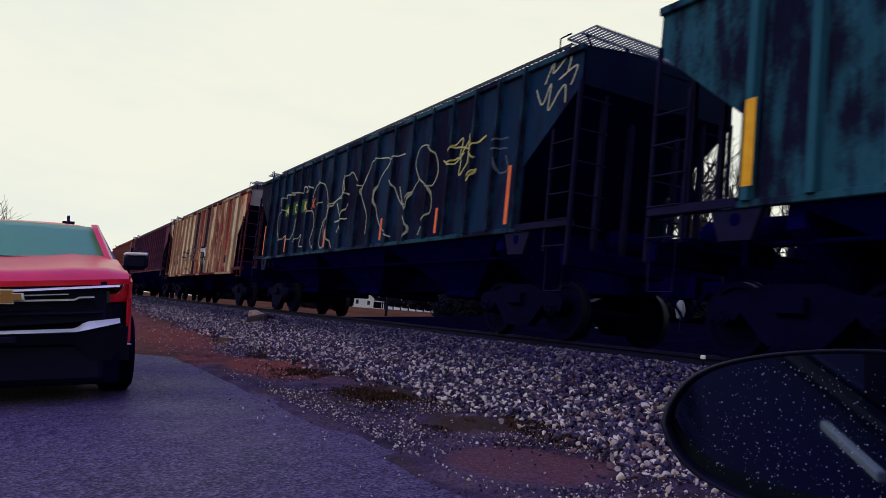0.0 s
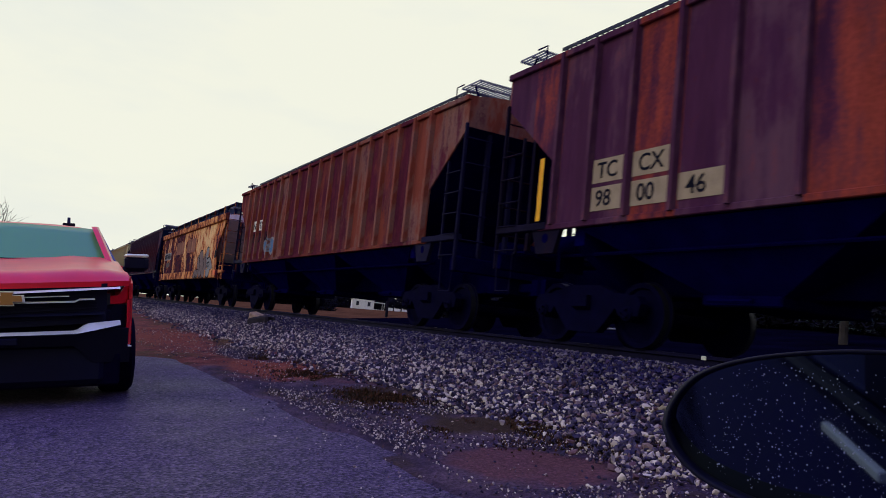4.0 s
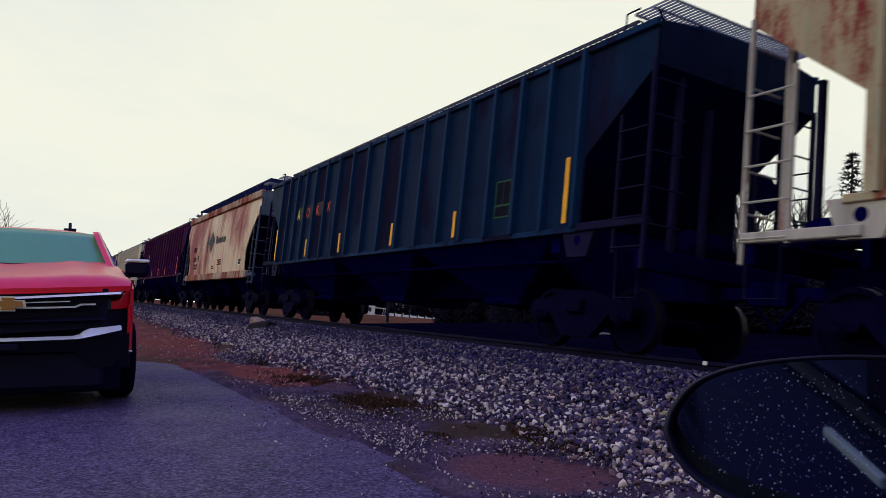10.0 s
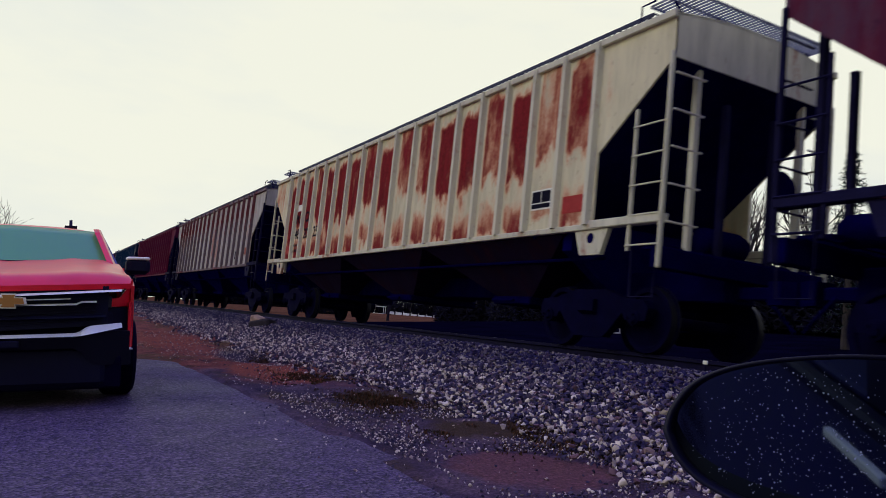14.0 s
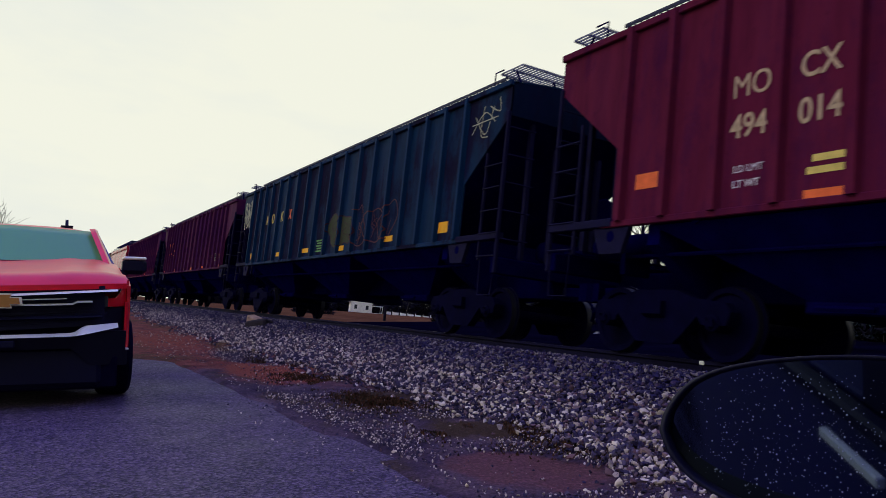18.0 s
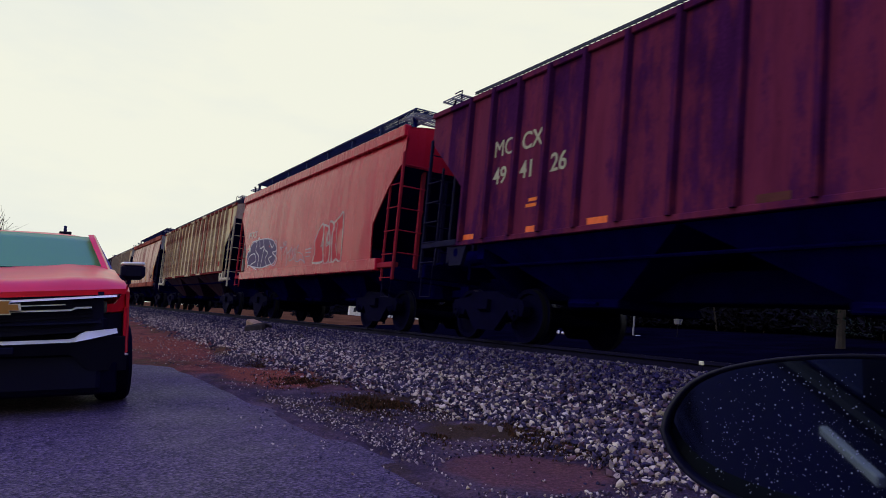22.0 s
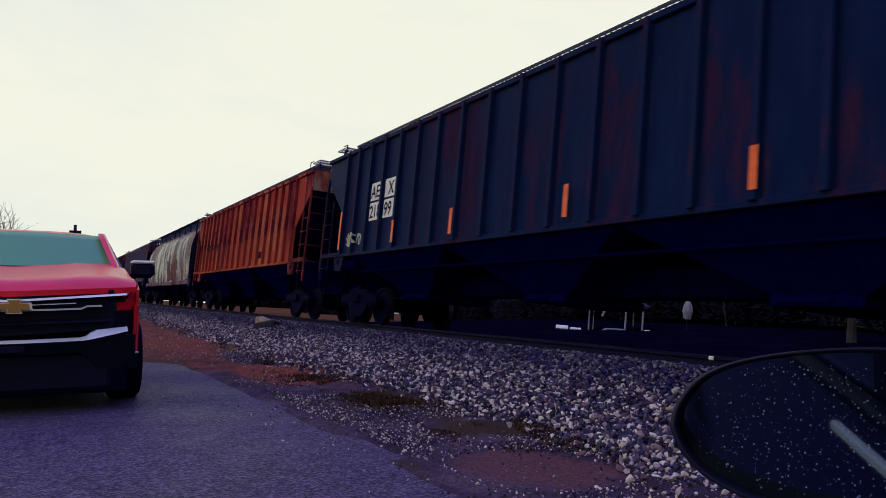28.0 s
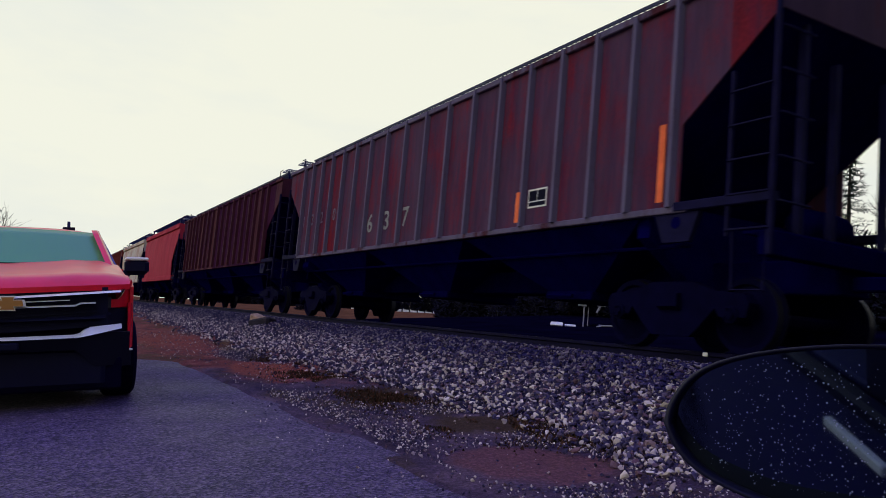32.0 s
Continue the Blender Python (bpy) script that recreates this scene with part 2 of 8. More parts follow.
def asphalt_material():
    m, n, l, b = nodes_of("asphalt")
    co = n.new("ShaderNodeTexCoord").outputs["Object"]
    big = noise_node(n, l, co, 0.55, 6, 0.6)
    mid = noise_node(n, l, co, 5, 5, 0.65)
    vo = n.new("ShaderNodeTexVoronoi")
    vo.inputs["Scale"].default_value = 52
    l.new(co, vo.inputs["Vector"])
    col = ramp(n, l, big, ((0.3, (0.011, 0.007, 0.026)), (0.7, (0.064, 0.042, 0.092))))
    col = mix(n, l, 0.5, col, ramp(n, l, mid, ((0.32, (0.005, 0.003, 0.017)), (0.68, (0.088, 0.062, 0.104)))))
    spk = ramp(n, l, vo.outputs["Color"], ((0.5, (0, 0, 0)), (0.95, (1, 1, 1))))
    col = mix(n, l, 0.8, col, ramp(n, l, noise_node(n, l, co, 42, 5, 0.8), ((0.36, (0.15, 0.15, 0.15)), (0.5, (0.85, 0.85, 0.85)), (0.64, (4.0, 3.7, 3.6)))), 'MULTIPLY')
    col = mix(n, l, math_node(n, l, 'MULTIPLY', spk, 0.55), col, (0.26, 0.20, 0.24))
    crack = n.new("ShaderNodeTexVoronoi")
    crack.feature = 'DISTANCE_TO_EDGE'
    crack.inputs["Scale"].default_value = 0.7
    wob = n.new("ShaderNodeMixRGB")
    wob.blend_type = 'ADD'
    wob.inputs["Fac"].default_value = 0.35
    l.new(co, wob.inputs["Color1"])
    tn = n.new("ShaderNodeTexNoise")
    tn.inputs["Scale"].default_value = 2.5
    l.new(co, tn.inputs["Vector"])
    l.new(tn.outputs["Color"], wob.inputs["Color2"])
    l.new(wob.outputs["Color"], crack.inputs["Vector"])
    ck = ramp(n, l, crack.outputs["Distance"], ((0.0, (1, 1, 1)), (0.008, (0, 0, 0))))
    col = mix(n, l, math_node(n, l, 'MULTIPLY', ck, 0.2), col, (0.015, 0.013, 0.018))
    l.new(col, b.inputs["Base Color"])
    l.new(ramp(n, l, big, ((0.3, (0.5, 0.5, 0.5)), (0.7, (0.8, 0.8, 0.8)))), b.inputs["Roughness"])
    b.inputs["Specular IOR Level"].default_value = 0.12
    bump(n, l, b, math_node(n, l, 'ADD', vo.outputs["Distance"], mid), 0.5, 0.012)
    return m


def soil_material():
    """Verge: grey grit near the road's end, red clay further along, with moss, dead grass and a bare clay patch."""
    m, n, l, b = nodes_of("verge_soil")
    co = n.new("ShaderNodeTexCoord").outputs["Object"]
    sep = n.new("ShaderNodeSeparateXYZ")
    l.new(co, sep.inputs["Vector"])
    big = noise_node(n, l, co, 0.6, 6, 0.65, (1, 0.55, 1), 4.2)
    mid = noise_node(n, l, co, 2.2, 7, 0.7, (1, 0.7, 1), 1.0)
    fine = noise_node(n, l, co, 38, 5, 0.75)
    mo = noise_node(n, l, co, 1.1, 6, 0.65, (1, 0.6, 1), 8.6)
    col = ramp(n, l, mid, ((0.28, (0.020, 0.012, 0.036)), (0.5, (0.072, 0.043, 0.070)), (0.72, (0.15, 0.092, 0.112))))
    red = ramp(n, l, mid, ((0.3, (0.05, 0.010, 0.012)), (0.55, (0.19, 0.040, 0.028)), (0.75, (0.30, 0.085, 0.055))))
    far = math_node(n, l, 'ADD', math_node(n, l, 'MULTIPLY', math_node(n, l, 'SUBTRACT', sep.outputs["Y"], 8.8), 0.28), math_node(n, l, 'MULTIPLY', math_node(n, l, 'SUBTRACT', big, 0.5), 3.2))
    col = mix(n, l, ramp(n, l, far, ((0.0, (0, 0, 0)), (0.6, (0.92, 0.92, 0.92)))), col, red)
    col = mix(n, l, ramp(n, l, mo, ((0.50, (0, 0, 0)), (0.62, (0.8, 0.8, 0.8)))), col, (0.060, 0.036, 0.010))
    for cx, cy, rx, ry, color, lo in ((2.9, 4.0, 0.56, 0.62, (0.155, 0.062, 0.066), 0.25), (3.38, 5.35, 0.45, 0.6, (0.052, 0.029, 0.012), 0.1), (3.38, 7.4, 0.45, 0.75, (0.036, 0.021, 0.012), 0.1), (3.05, 10.4, 0.6, 1.5, (0.26, 0.062, 0.034), 0.2), (3.35, 13.0, 0.5, 1.9, (0.028, 0.020, 0.045), 0.1), (2.7, 18.5, 0.8, 4.0, (0.20, 0.042, 0.026), 0.2)):
        dx = math_node(n, l, 'POWER', math_node(n, l, 'ABSOLUTE', math_node(n, l, 'DIVIDE', math_node(n, l, 'SUBTRACT', sep.outputs["X"], cx), rx)), 2.0)
        dy = math_node(n, l, 'POWER', math_node(n, l, 'ABSOLUTE', math_node(n, l, 'DIVIDE', math_node(n, l, 'SUBTRACT', sep.outputs["Y"], cy), ry)), 2.0)
        d = math_node(n, l, 'ADD', math_node(n, l, 'ADD', dx, dy), math_node(n, l, 'MULTIPLY', math_node(n, l, 'SUBTRACT', mid, 0.5), 2.4))
        col = mix(n, l, ramp(n, l, d, ((0.35 + lo, (0.9, 0.9, 0.9)), (1.0, (0, 0, 0)))), col, color)
    col = mix(n, l, 0.75, col, ramp(n, l, fine, ((0.30, (0.12, 0.12, 0.12)), (0.52, (0.9, 0.9, 0.9)), (0.75, (2.2, 2.1, 2.1)))), 'MULTIPLY')
    l.new(col, b.inputs["Base Color"])
    b.inputs["Roughness"].default_value = 0.9
    b.inputs["Specular IOR Level"].default_value = 0.1
    bump(n, l, b, math_node(n, l, 'ADD', fine, mid), 0.7, 0.03)
    return m


def stone_material():
    m, n, l, b = nodes_of("ballast_stone")
    co = n.new("ShaderNodeTexCoord").outputs["Object"]
    fine = noise_node(n, l, co, 45, 4, 0.65)
    g = n.new("ShaderNodeNewGeometry").outputs["Random Per Island"]
    oi = n.new("ShaderNodeObjectInfo").outputs["Random"]
    r = math_node(n, l, 'FRACT', math_node(n, l, 'ADD', g, oi))
    col = ramp(n, l, r, ((0, (0.002, 0.002, 0.024)), (0.42, (0.024, 0.018, 0.068)), (0.57, (0.12, 0.088, 0.115)), (0.66, (0.15, 0.060, 0.066)), (0.75, (0.50, 0.39, 0.34)), (1, (1.0, 0.86, 0.66))))
    col = mix(n, l, 0.28, col, ramp(n, l, fine, ((0.3, (0.007, 0.005, 0.034)), (0.7, (0.23, 0.18, 0.215)))))
    # the stones turn darker and bluer towards the rail
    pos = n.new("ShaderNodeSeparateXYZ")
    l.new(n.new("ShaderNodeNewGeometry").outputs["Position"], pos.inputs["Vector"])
    rail_mix = n.new("ShaderNodeMapRange")
    rail_mix.inputs["From Min"].default_value, rail_mix.inputs["From Max"].default_value = 4.5, 5.3
    rail_mix.inputs["To Min"].default_value, rail_mix.inputs["To Max"].default_value = 0.0, 0.72
    l.new(pos.outputs["X"], rail_mix.inputs["Value"])
    col = mix(n, l, rail_mix.outputs["Result"], col, (0.010, 0.008, 0.055))
    l.new(col, b.inputs["Base Color"])
    b.inputs["Roughness"].default_value = 0.7
    b.inputs["Specular IOR Level"].default_value = 0.1
    bump(n, l, b, fine, 0.4, 0.006)
    return m


M_ASPHALT = asphalt_material()
M_SOIL = soil_material()
M_STONE = stone_material()
# bed under the stones, near black to paint the shade in their gaps
M_BED = plain("ballast_gap_shade", (0.007, 0.005, 0.038), 0.9, 0, 0.6, 9, 0.6)
M_FIELD = plain("winter_grass", (0.115, 0.052, 0.026), 0.95, 0, 0.6, 0.35, 0.3, 0.0, 0.0)
# near-black ground for the strip just beyond the track
M_SCRUB = plain("near_black_ground", (0.0022, 0.0018, 0.008), 0.95, 0, 0.6, 0.8, 0.4, 0.0, 0.0)
M_STEEL = plain("worn_rail_steel", (0.003, 0.002, 0.020), 0.8, 0.0, 0.4, 5)
M_RAILTOP = plain("polished_rail_head", (0.10, 0.10, 0.13), 0.4, 0.8, 0.2, 8)
M_TIE = plain("creosoted_timber", (0.010, 0.008, 0.018), 0.9, 0, 0.5, 4, 0.5)
# underframe steel with the navy shade beneath the cars put into its colour
M_UNDER = plain("shade_navy_underframe", (0.0018, 0.0013, 0.036), 0.9, 0, 0.4, 3, 0.2, 0.0, 0.0)
# slope sheets and bays: the shade under the body is in this colour
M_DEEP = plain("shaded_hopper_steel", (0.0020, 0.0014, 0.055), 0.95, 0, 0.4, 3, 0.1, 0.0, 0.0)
M_WHEEL = plain("wheel_steel", (0.002, 0.0016, 0.018), 0.8, 0.0, 0.4, 5, 0.2, 0.0, 0.02)
M_TREAD = plain("bright_wheel_tread", (0.02, 0.02, 0.03), 0.5, 0.5, 0.2, 6)
M_BLACKPAINT = plain("black_lettering", (0.009, 0.009, 0.018), 0.7, 0.0, 0.25, 6.0, 0.15, 0.0, 0.02)
M_WHITEPAINT = plain("white_lettering", (0.75, 0.73, 0.62), 0.6)
# frame steel taken near black, with the shade at car ends in its colour
M_FRAME = plain("shaded_frame_steel", (0.008, 0.007, 0.032), 0.7, 0, 0.4, 4, 0.2, 0.0, 0.04)
M_TEALTAG = plain("teal_spray", (0.10, 0.30, 0.33), 0.5)
M_YELLOWPAINT = plain("yellow_lettering", (0.72, 0.56, 0.14), 0.6)
M_REDLET = plain("red_lettering", (0.55, 0.09, 0.05), 0.6)
M_ORANGE = plain("orange_reflective_tape", (0.88, 0.15, 0.04), 0.45)
M_GOLD = plain("yellow_reflective_tape", (0.98, 0.42, 0.02), 0.45)
M_SILVERTAG = plain("silver_spray", (0.19, 0.185, 0.215), 0.5)
M_CREAMTAG = plain("cream_spray", (0.40, 0.40, 0.27), 0.5)
M_WHITETAG = plain("white_spray", (0.66, 0.62, 0.66), 0.5)
M_VIOLETTAG = plain("violet_spray", (0.055, 0.03, 0.12), 0.5)
M_REDTAG = plain("red_spray", (0.62, 0.07, 0.06), 0.5)
M_ORANGETAG = plain("orange_spray", (0.78, 0.17, 0.03), 0.5)
M_GREENTAG = plain("green_spray", (0.10, 0.26, 0.06), 0.5)
M_BLUETAG = plain("blue_spray", (0.04, 0.13, 0.30), 0.5)


# ---- mesh tools ----
class Shape:
    """Collects points and faces of one mesh."""

    def __init__(self):
        self.v, self.f = [], []

    def add(self, pts, faces):
        k = len(self.v)
        self.v += [tuple(p) for p in pts]
        self.f += [tuple(i + k for i in q) for q in faces]
        return self

    def box(self, x0, x1, y0, y1, z0, z1):
        return self.add([(x, y, z) for x in (x0, x1) for y in (y0, y1) for z in (z0, z1)],
                        [(0, 1, 3, 2), (4, 6, 7, 5), (0, 4, 5, 1), (2, 3, 7, 6), (0, 2, 6, 4), (1, 5, 7, 3)])

    def soft_box(self, x0, x1, y0, y1, z0, z1, c=0.01):
        """A box whose twelve edges are chamfered by c."""
        s = (x0, x1), (y0, y1), (z0, z1)
        pts, idx = [], {}
        for i in (0, 1):
            for j in (0, 1):
                for k in (0, 1):
                    for a in range(3):
                        p = []
                        for ax, e in enumerate((i, j, k)):
                            q = s[ax][e]
                            if ax != a:
                                q += c if e == 0 else -c
                            p.append(q)
                        idx[i, j, k, a] = len(pts)
                        pts.append(p)
        fs = []
        for a in range(3):
            u, w = [b for b in range(3) if b != a]
            for e in (0, 1):
                ring = []
                for eu, ew in ((0, 0), (1, 0), (1, 1), (0, 1)):
                    key = [0, 0, 0]
                    key[a], key[u], key[w] = e, eu, ew
                    ring.append(idx[(*key, a)])
                fs.append(tuple(ring))
            for eu in (0, 1):
                for ew in (0, 1):
                    ring = []
                    for e, ax in ((0, u), (1, u), (1, w), (0, w)):
                        key = [0, 0, 0]
                        key[a], key[u], key[w] = e, eu, ew
                        ring.append(idx[(*key, ax)])
                    fs.append(tuple(ring))
        for i in (0, 1):
            for j in (0, 1):
                for k in (0, 1):
                    fs.append(tuple(idx[i, j, k, a] for a in range(3)))
        return self.add(pts, fs)

    def prism(self, poly, axis, a, b):
        """A polygon of (u, w) pushed along an axis from a to b. axis 0: (y, z); 1: (x, z); 2: (x, y)."""
        n = len(poly)
        put = {0: lambda u, w, d: (d, u, w), 1: lambda u, w, d: (u, d, w), 2: lambda u, w, d: (u, w, d)}[axis]
        pts = [put(u, w, a) for u, w in poly] + [put(u, w, b) for u, w in poly]
        return self.add(pts, [tuple(range(n)), tuple(range(2 * n - 1, n - 1, -1))] + [(i, (i + 1) % n, n + (i + 1) % n, n + i) for i in range(n)])

    def tube(self, path, r, sides=6, caps=True):
        path = [Vector(p) for p in path]
        n = len(path)
        pts, fs = [], []
        for i, p in enumerate(path):
            d = (path[min(i + 1, n - 1)] - path[max(i - 1, 0)]).normalized()
            u = d.orthogonal().normalized() if abs(d.z) > 0.99 else d.cross(Vector((0, 0, 1))).normalized()
            w = d.cross(u)
            rr = r[i] if isinstance(r, (list, tuple)) else r
            pts += [p + (u * math.cos(a) + w * math.sin(a)) * rr for a in [2 * math.pi * k / sides for k in range(sides)]]
        for i in range(n - 1):
            fs += [(i * sides + k, i * sides + (k + 1) % sides, (i + 1) * sides + (k + 1) % sides, (i + 1) * sides + k) for k in range(sides)]
        if caps:
            fs += [tuple(range(sides - 1, -1, -1)), tuple(range((n - 1) * sides, n * sides))]
        return self.add(pts, fs)

    def lathe(self, prof, axis, centre=(0, 0, 0), sides=24):
        """Turns (radius, along) pairs round an axis, closed at both ends when the radius is 0."""
        pts, fs = [], []
        for r, d in prof:
            for k in range(sides):
                a = 2 * math.pi * k / sides
                c, s = r * math.cos(a), r * math.sin(a)
                p = {0: (d, c, s), 1: (c, d, s), 2: (c, s, d)}[axis]
                pts.append(tuple(p[i] + centre[i] for i in range(3)))
        n = len(prof)
        for i in range(n - 1):
            fs += [(i * sides + k, i * sides + (k + 1) % sides, (i + 1) * sides + (k + 1) % sides, (i + 1) * sides + k) for k in range(sides)]
        fs += [tuple(range(sides - 1, -1, -1)), tuple(range((n - 1) * sides, n * sides))]
        return self.add(pts, fs)

    def grid(self, fn, nu, nw, thick=None):
        """A sheet of points fn(u, w), u and w from 0 to 1; thick: a vector to give it a back."""
        base = [fn(i / nu, j / nw) for i in range(nu + 1) for j in range(nw + 1)]
        st = nw + 1
        fs = [(i * st + j, (i + 1) * st + j, (i + 1) * st + j + 1, i * st + j + 1) for i in range(nu) for j in range(nw)]
        if thick is None:
            return self.add(base, fs)
        n = len(base)
        back = [tuple(p[k] + thick[k] for k in range(3)) for p in base]
        fs += [tuple(n + q for q in reversed(g)) for g in fs]
        rim = [i * st for i in range(nu + 1)] + [nu * st + j for j in range(1, st)] + [i * st + nw for i in range(nu - 1, -1, -1)] + [j for j in range(nw - 1, 0, -1)]
        m = len(rim)
        fs += [(rim[(i + 1) % m], rim[i], n + rim[i], n + rim[(i + 1) % m]) for i in range(m)]
        return self.add(base + back, fs)

    def mesh(self, name, material, smooth=False, angle=None):
        me = bpy.data.meshes.new(name)
        me.from_pydata(self.v, [], self.f)
        bm = bmesh.new()
        bm.from_mesh(me)
        bmesh.ops.recalc_face_normals(bm, faces=bm.faces)
        if angle:
            for e in bm.edges:
                e.smooth = len(e.link_faces) == 2 and e.calc_face_angle(3.0) < radians(angle)
        bm.to_mesh(me)
        bm.free()
        if smooth or angle:
            me.polygons.foreach_set("use_smooth", [True] * len(me.polygons))
        me.materials.append(material)
        return me


def part(name, shape, material, parent=None, label="", smooth=False, angle=None, at=None):
    """One mesh as a part under its thing (or a thing by itself)."""
    me = shape if isinstance(shape, bpy.types.Mesh) else shape.mesh(name, material, smooth, angle)
    ob = new(name, me)
    if parent:
        ob.parent = parent
    if at:
        ob.location = at
    if label:
        tagged(ob, label)
    return ob


def thing(name, label, category, group="", at=(0, 0, 0)):
    ob = new(name)
    ob.empty_display_size = 0.3
    ob.location = at
    return tagged(ob, label, category, group)


def lettering(text, size, material, parent, x, y, z, name="lettering", label="", stretch=1.0, between=None):
    """Painted letters on a car's near side, read along the car; y is where the line starts, z its foot."""
    cu = bpy.data.curves.new("letters", 'FONT')
    cu.body, cu.size, cu.extrude, cu.offset = text, size, 0.002, 0.0 if "M" in text else size * 0.012
    tmp = bpy.data.objects.new("letters", cu)
    me = bpy.data.meshes.new_from_object(tmp)
    bpy.data.objects.remove(tmp)
    me.materials.clear()
    me.materials.append(material)
    if between:
        wide = max(v.co.x for v in me.vertices) * stretch
        room = between[1] - between[0] - 0.14
        stretch *= min(1.0, room / wide)
        y = min(max(y, between[0] + 0.07 + min(wide, room)), between[1] - 0.07)
    ob = new(name, me)
    ob.parent = parent
    # letters face -x: their line runs towards -y
    ob.matrix_basis = Matrix.Translation((x, y, z)) @ Matrix(((0, 0, -1, 0), (-stretch, 0, 0, 0), (0, 1, 0, 0), (0, 0, 0, 1)))
    if label:
        tagged(ob, label)
    return ob


# ---- ground, road and railway ----


def ground_z(x, y):
    if x > 11:
        s = 0.05 + 0.05 * min(1, max(0, (45 - y) / 9)) * min(1, max(0, (y + 60) / 40))
        return 0.75 + s * (min(x, 60) - 11) + 0.004 * (max(0, min(x, 300) - 60))
    k = [(-400, -1.5), (-60, -1.5), (-14, -1.4), (2.3, 0.23), (3.0, 0.28), (3.6, 0.34), (5.7, 0.84), (6.2, 0.86), (9.6, 0.86), (11.01, 0.75)]
    for (a, za), (b, zb) in zip(k, k[1:]):
        if x <= b:
            return za + (zb - za) * (x - a) / (b - a)
    return k[-1][1]


def road_edge(y):
    if y < 5:
        return 2.30 - 0.02 * (5 - y)
    if y < 12.2:
        return 2.30 - 0.035 * (y - 5)
    return 2.05 - 0.55 * (y - 12.2) ** 1.35


def spread(stops):
    out = []
    for a, b, n in stops:
        out += [a + (b - a) * i / n for i in range(n)]
    return out + [stops[-1][1]]


def build_ground():
    xs = spread([(-1500, -60, 4), (-60, -14, 4), (-14, 0, 7), (0, 2, 6), (2, 4.4, 30), (4.4, 6.2, 8), (6.2, 11, 4), (11, 60, 8), (60, 200, 4), (200, 1500, 4)])
    ys = spread([(-1500, -40, 5), (-40, 2, 6), (2, 22, 120), (22, 60, 40), (60, 200, 10), (200, 1500, 5)])
    s = Shape()
    pts = []
    for x in xs:
        for y in ys:
            z = ground_z(x, y)
            if 2.1 < x < 5.5 and 1 < y < 60:
                z += 0.035 * noise.noise((x * 1.3, y * 0.9, 0)) + 0.018 * noise.noise((x * 5, y * 5, 3))
            elif x <= 2.1:
                z -= 0.03
            pts.append((x, y, z))
    n = len(ys)
    s.add(pts, [(i * n + j, (i + 1) * n + j, (i + 1) * n + j + 1, i * n + j + 1) for i in range(len(xs) - 1) for j in range(n - 1)])
    g = part("ground", s, M_SOIL, smooth=True)
    g.data.materials.append(M_FIELD)
    g.data.materials.append(M_SCRUB)
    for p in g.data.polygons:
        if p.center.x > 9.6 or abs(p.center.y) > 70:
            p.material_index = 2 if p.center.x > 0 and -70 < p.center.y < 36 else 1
    tagged(g, "red clay verge with moss and dead grass, dry field beyond", "ground", kind="structure")
    # road: a slab with a ragged edge
    r = Shape()
    yy = spread([(-60, 0, 12), (0, 12, 96), (12, 16.5, 36)])
    pts = []
    cols = 10
    for y in yy:
        e = road_edge(y) + 0.03 * noise.noise((3.1, y * 1.6, 0)) + 0.025 * noise.noise((1.2, y * 6, 5))
        left = min(-9.0, e - 2)
        for j in range(cols + 1):
            x = left + (e - left) * (j / cols) ** 0.6
            pts.append((x, y, ground_z(x, y) + 0.012 + 0.006 * noise.noise((x, y, 9)) - (0.022 if j == cols else 0)))
    st = cols + 1
    r.add(pts, [(i * st + j, (i + 1) * st + j, (i + 1) * st + j + 1, i * st + j + 1) for i in range(len(yy) - 1) for j in range(cols)])
    road = part("road", r, M_ASPHALT, smooth=True)
    tagged(road, "worn grey asphalt road with a crumbled edge", "road", kind="structure")


def bed_z(x):
    """Height of the ballast bed across the track."""
    if x < 3.5:
        return ground_z(x, 0) - 0.06
    if x < 5.75:
        return 0.30 + (x - 3.5) / 2.25 * 0.61
    if x < 9.75:
        return 0.91
    return 0.91 - (x - 9.75) * 0.3


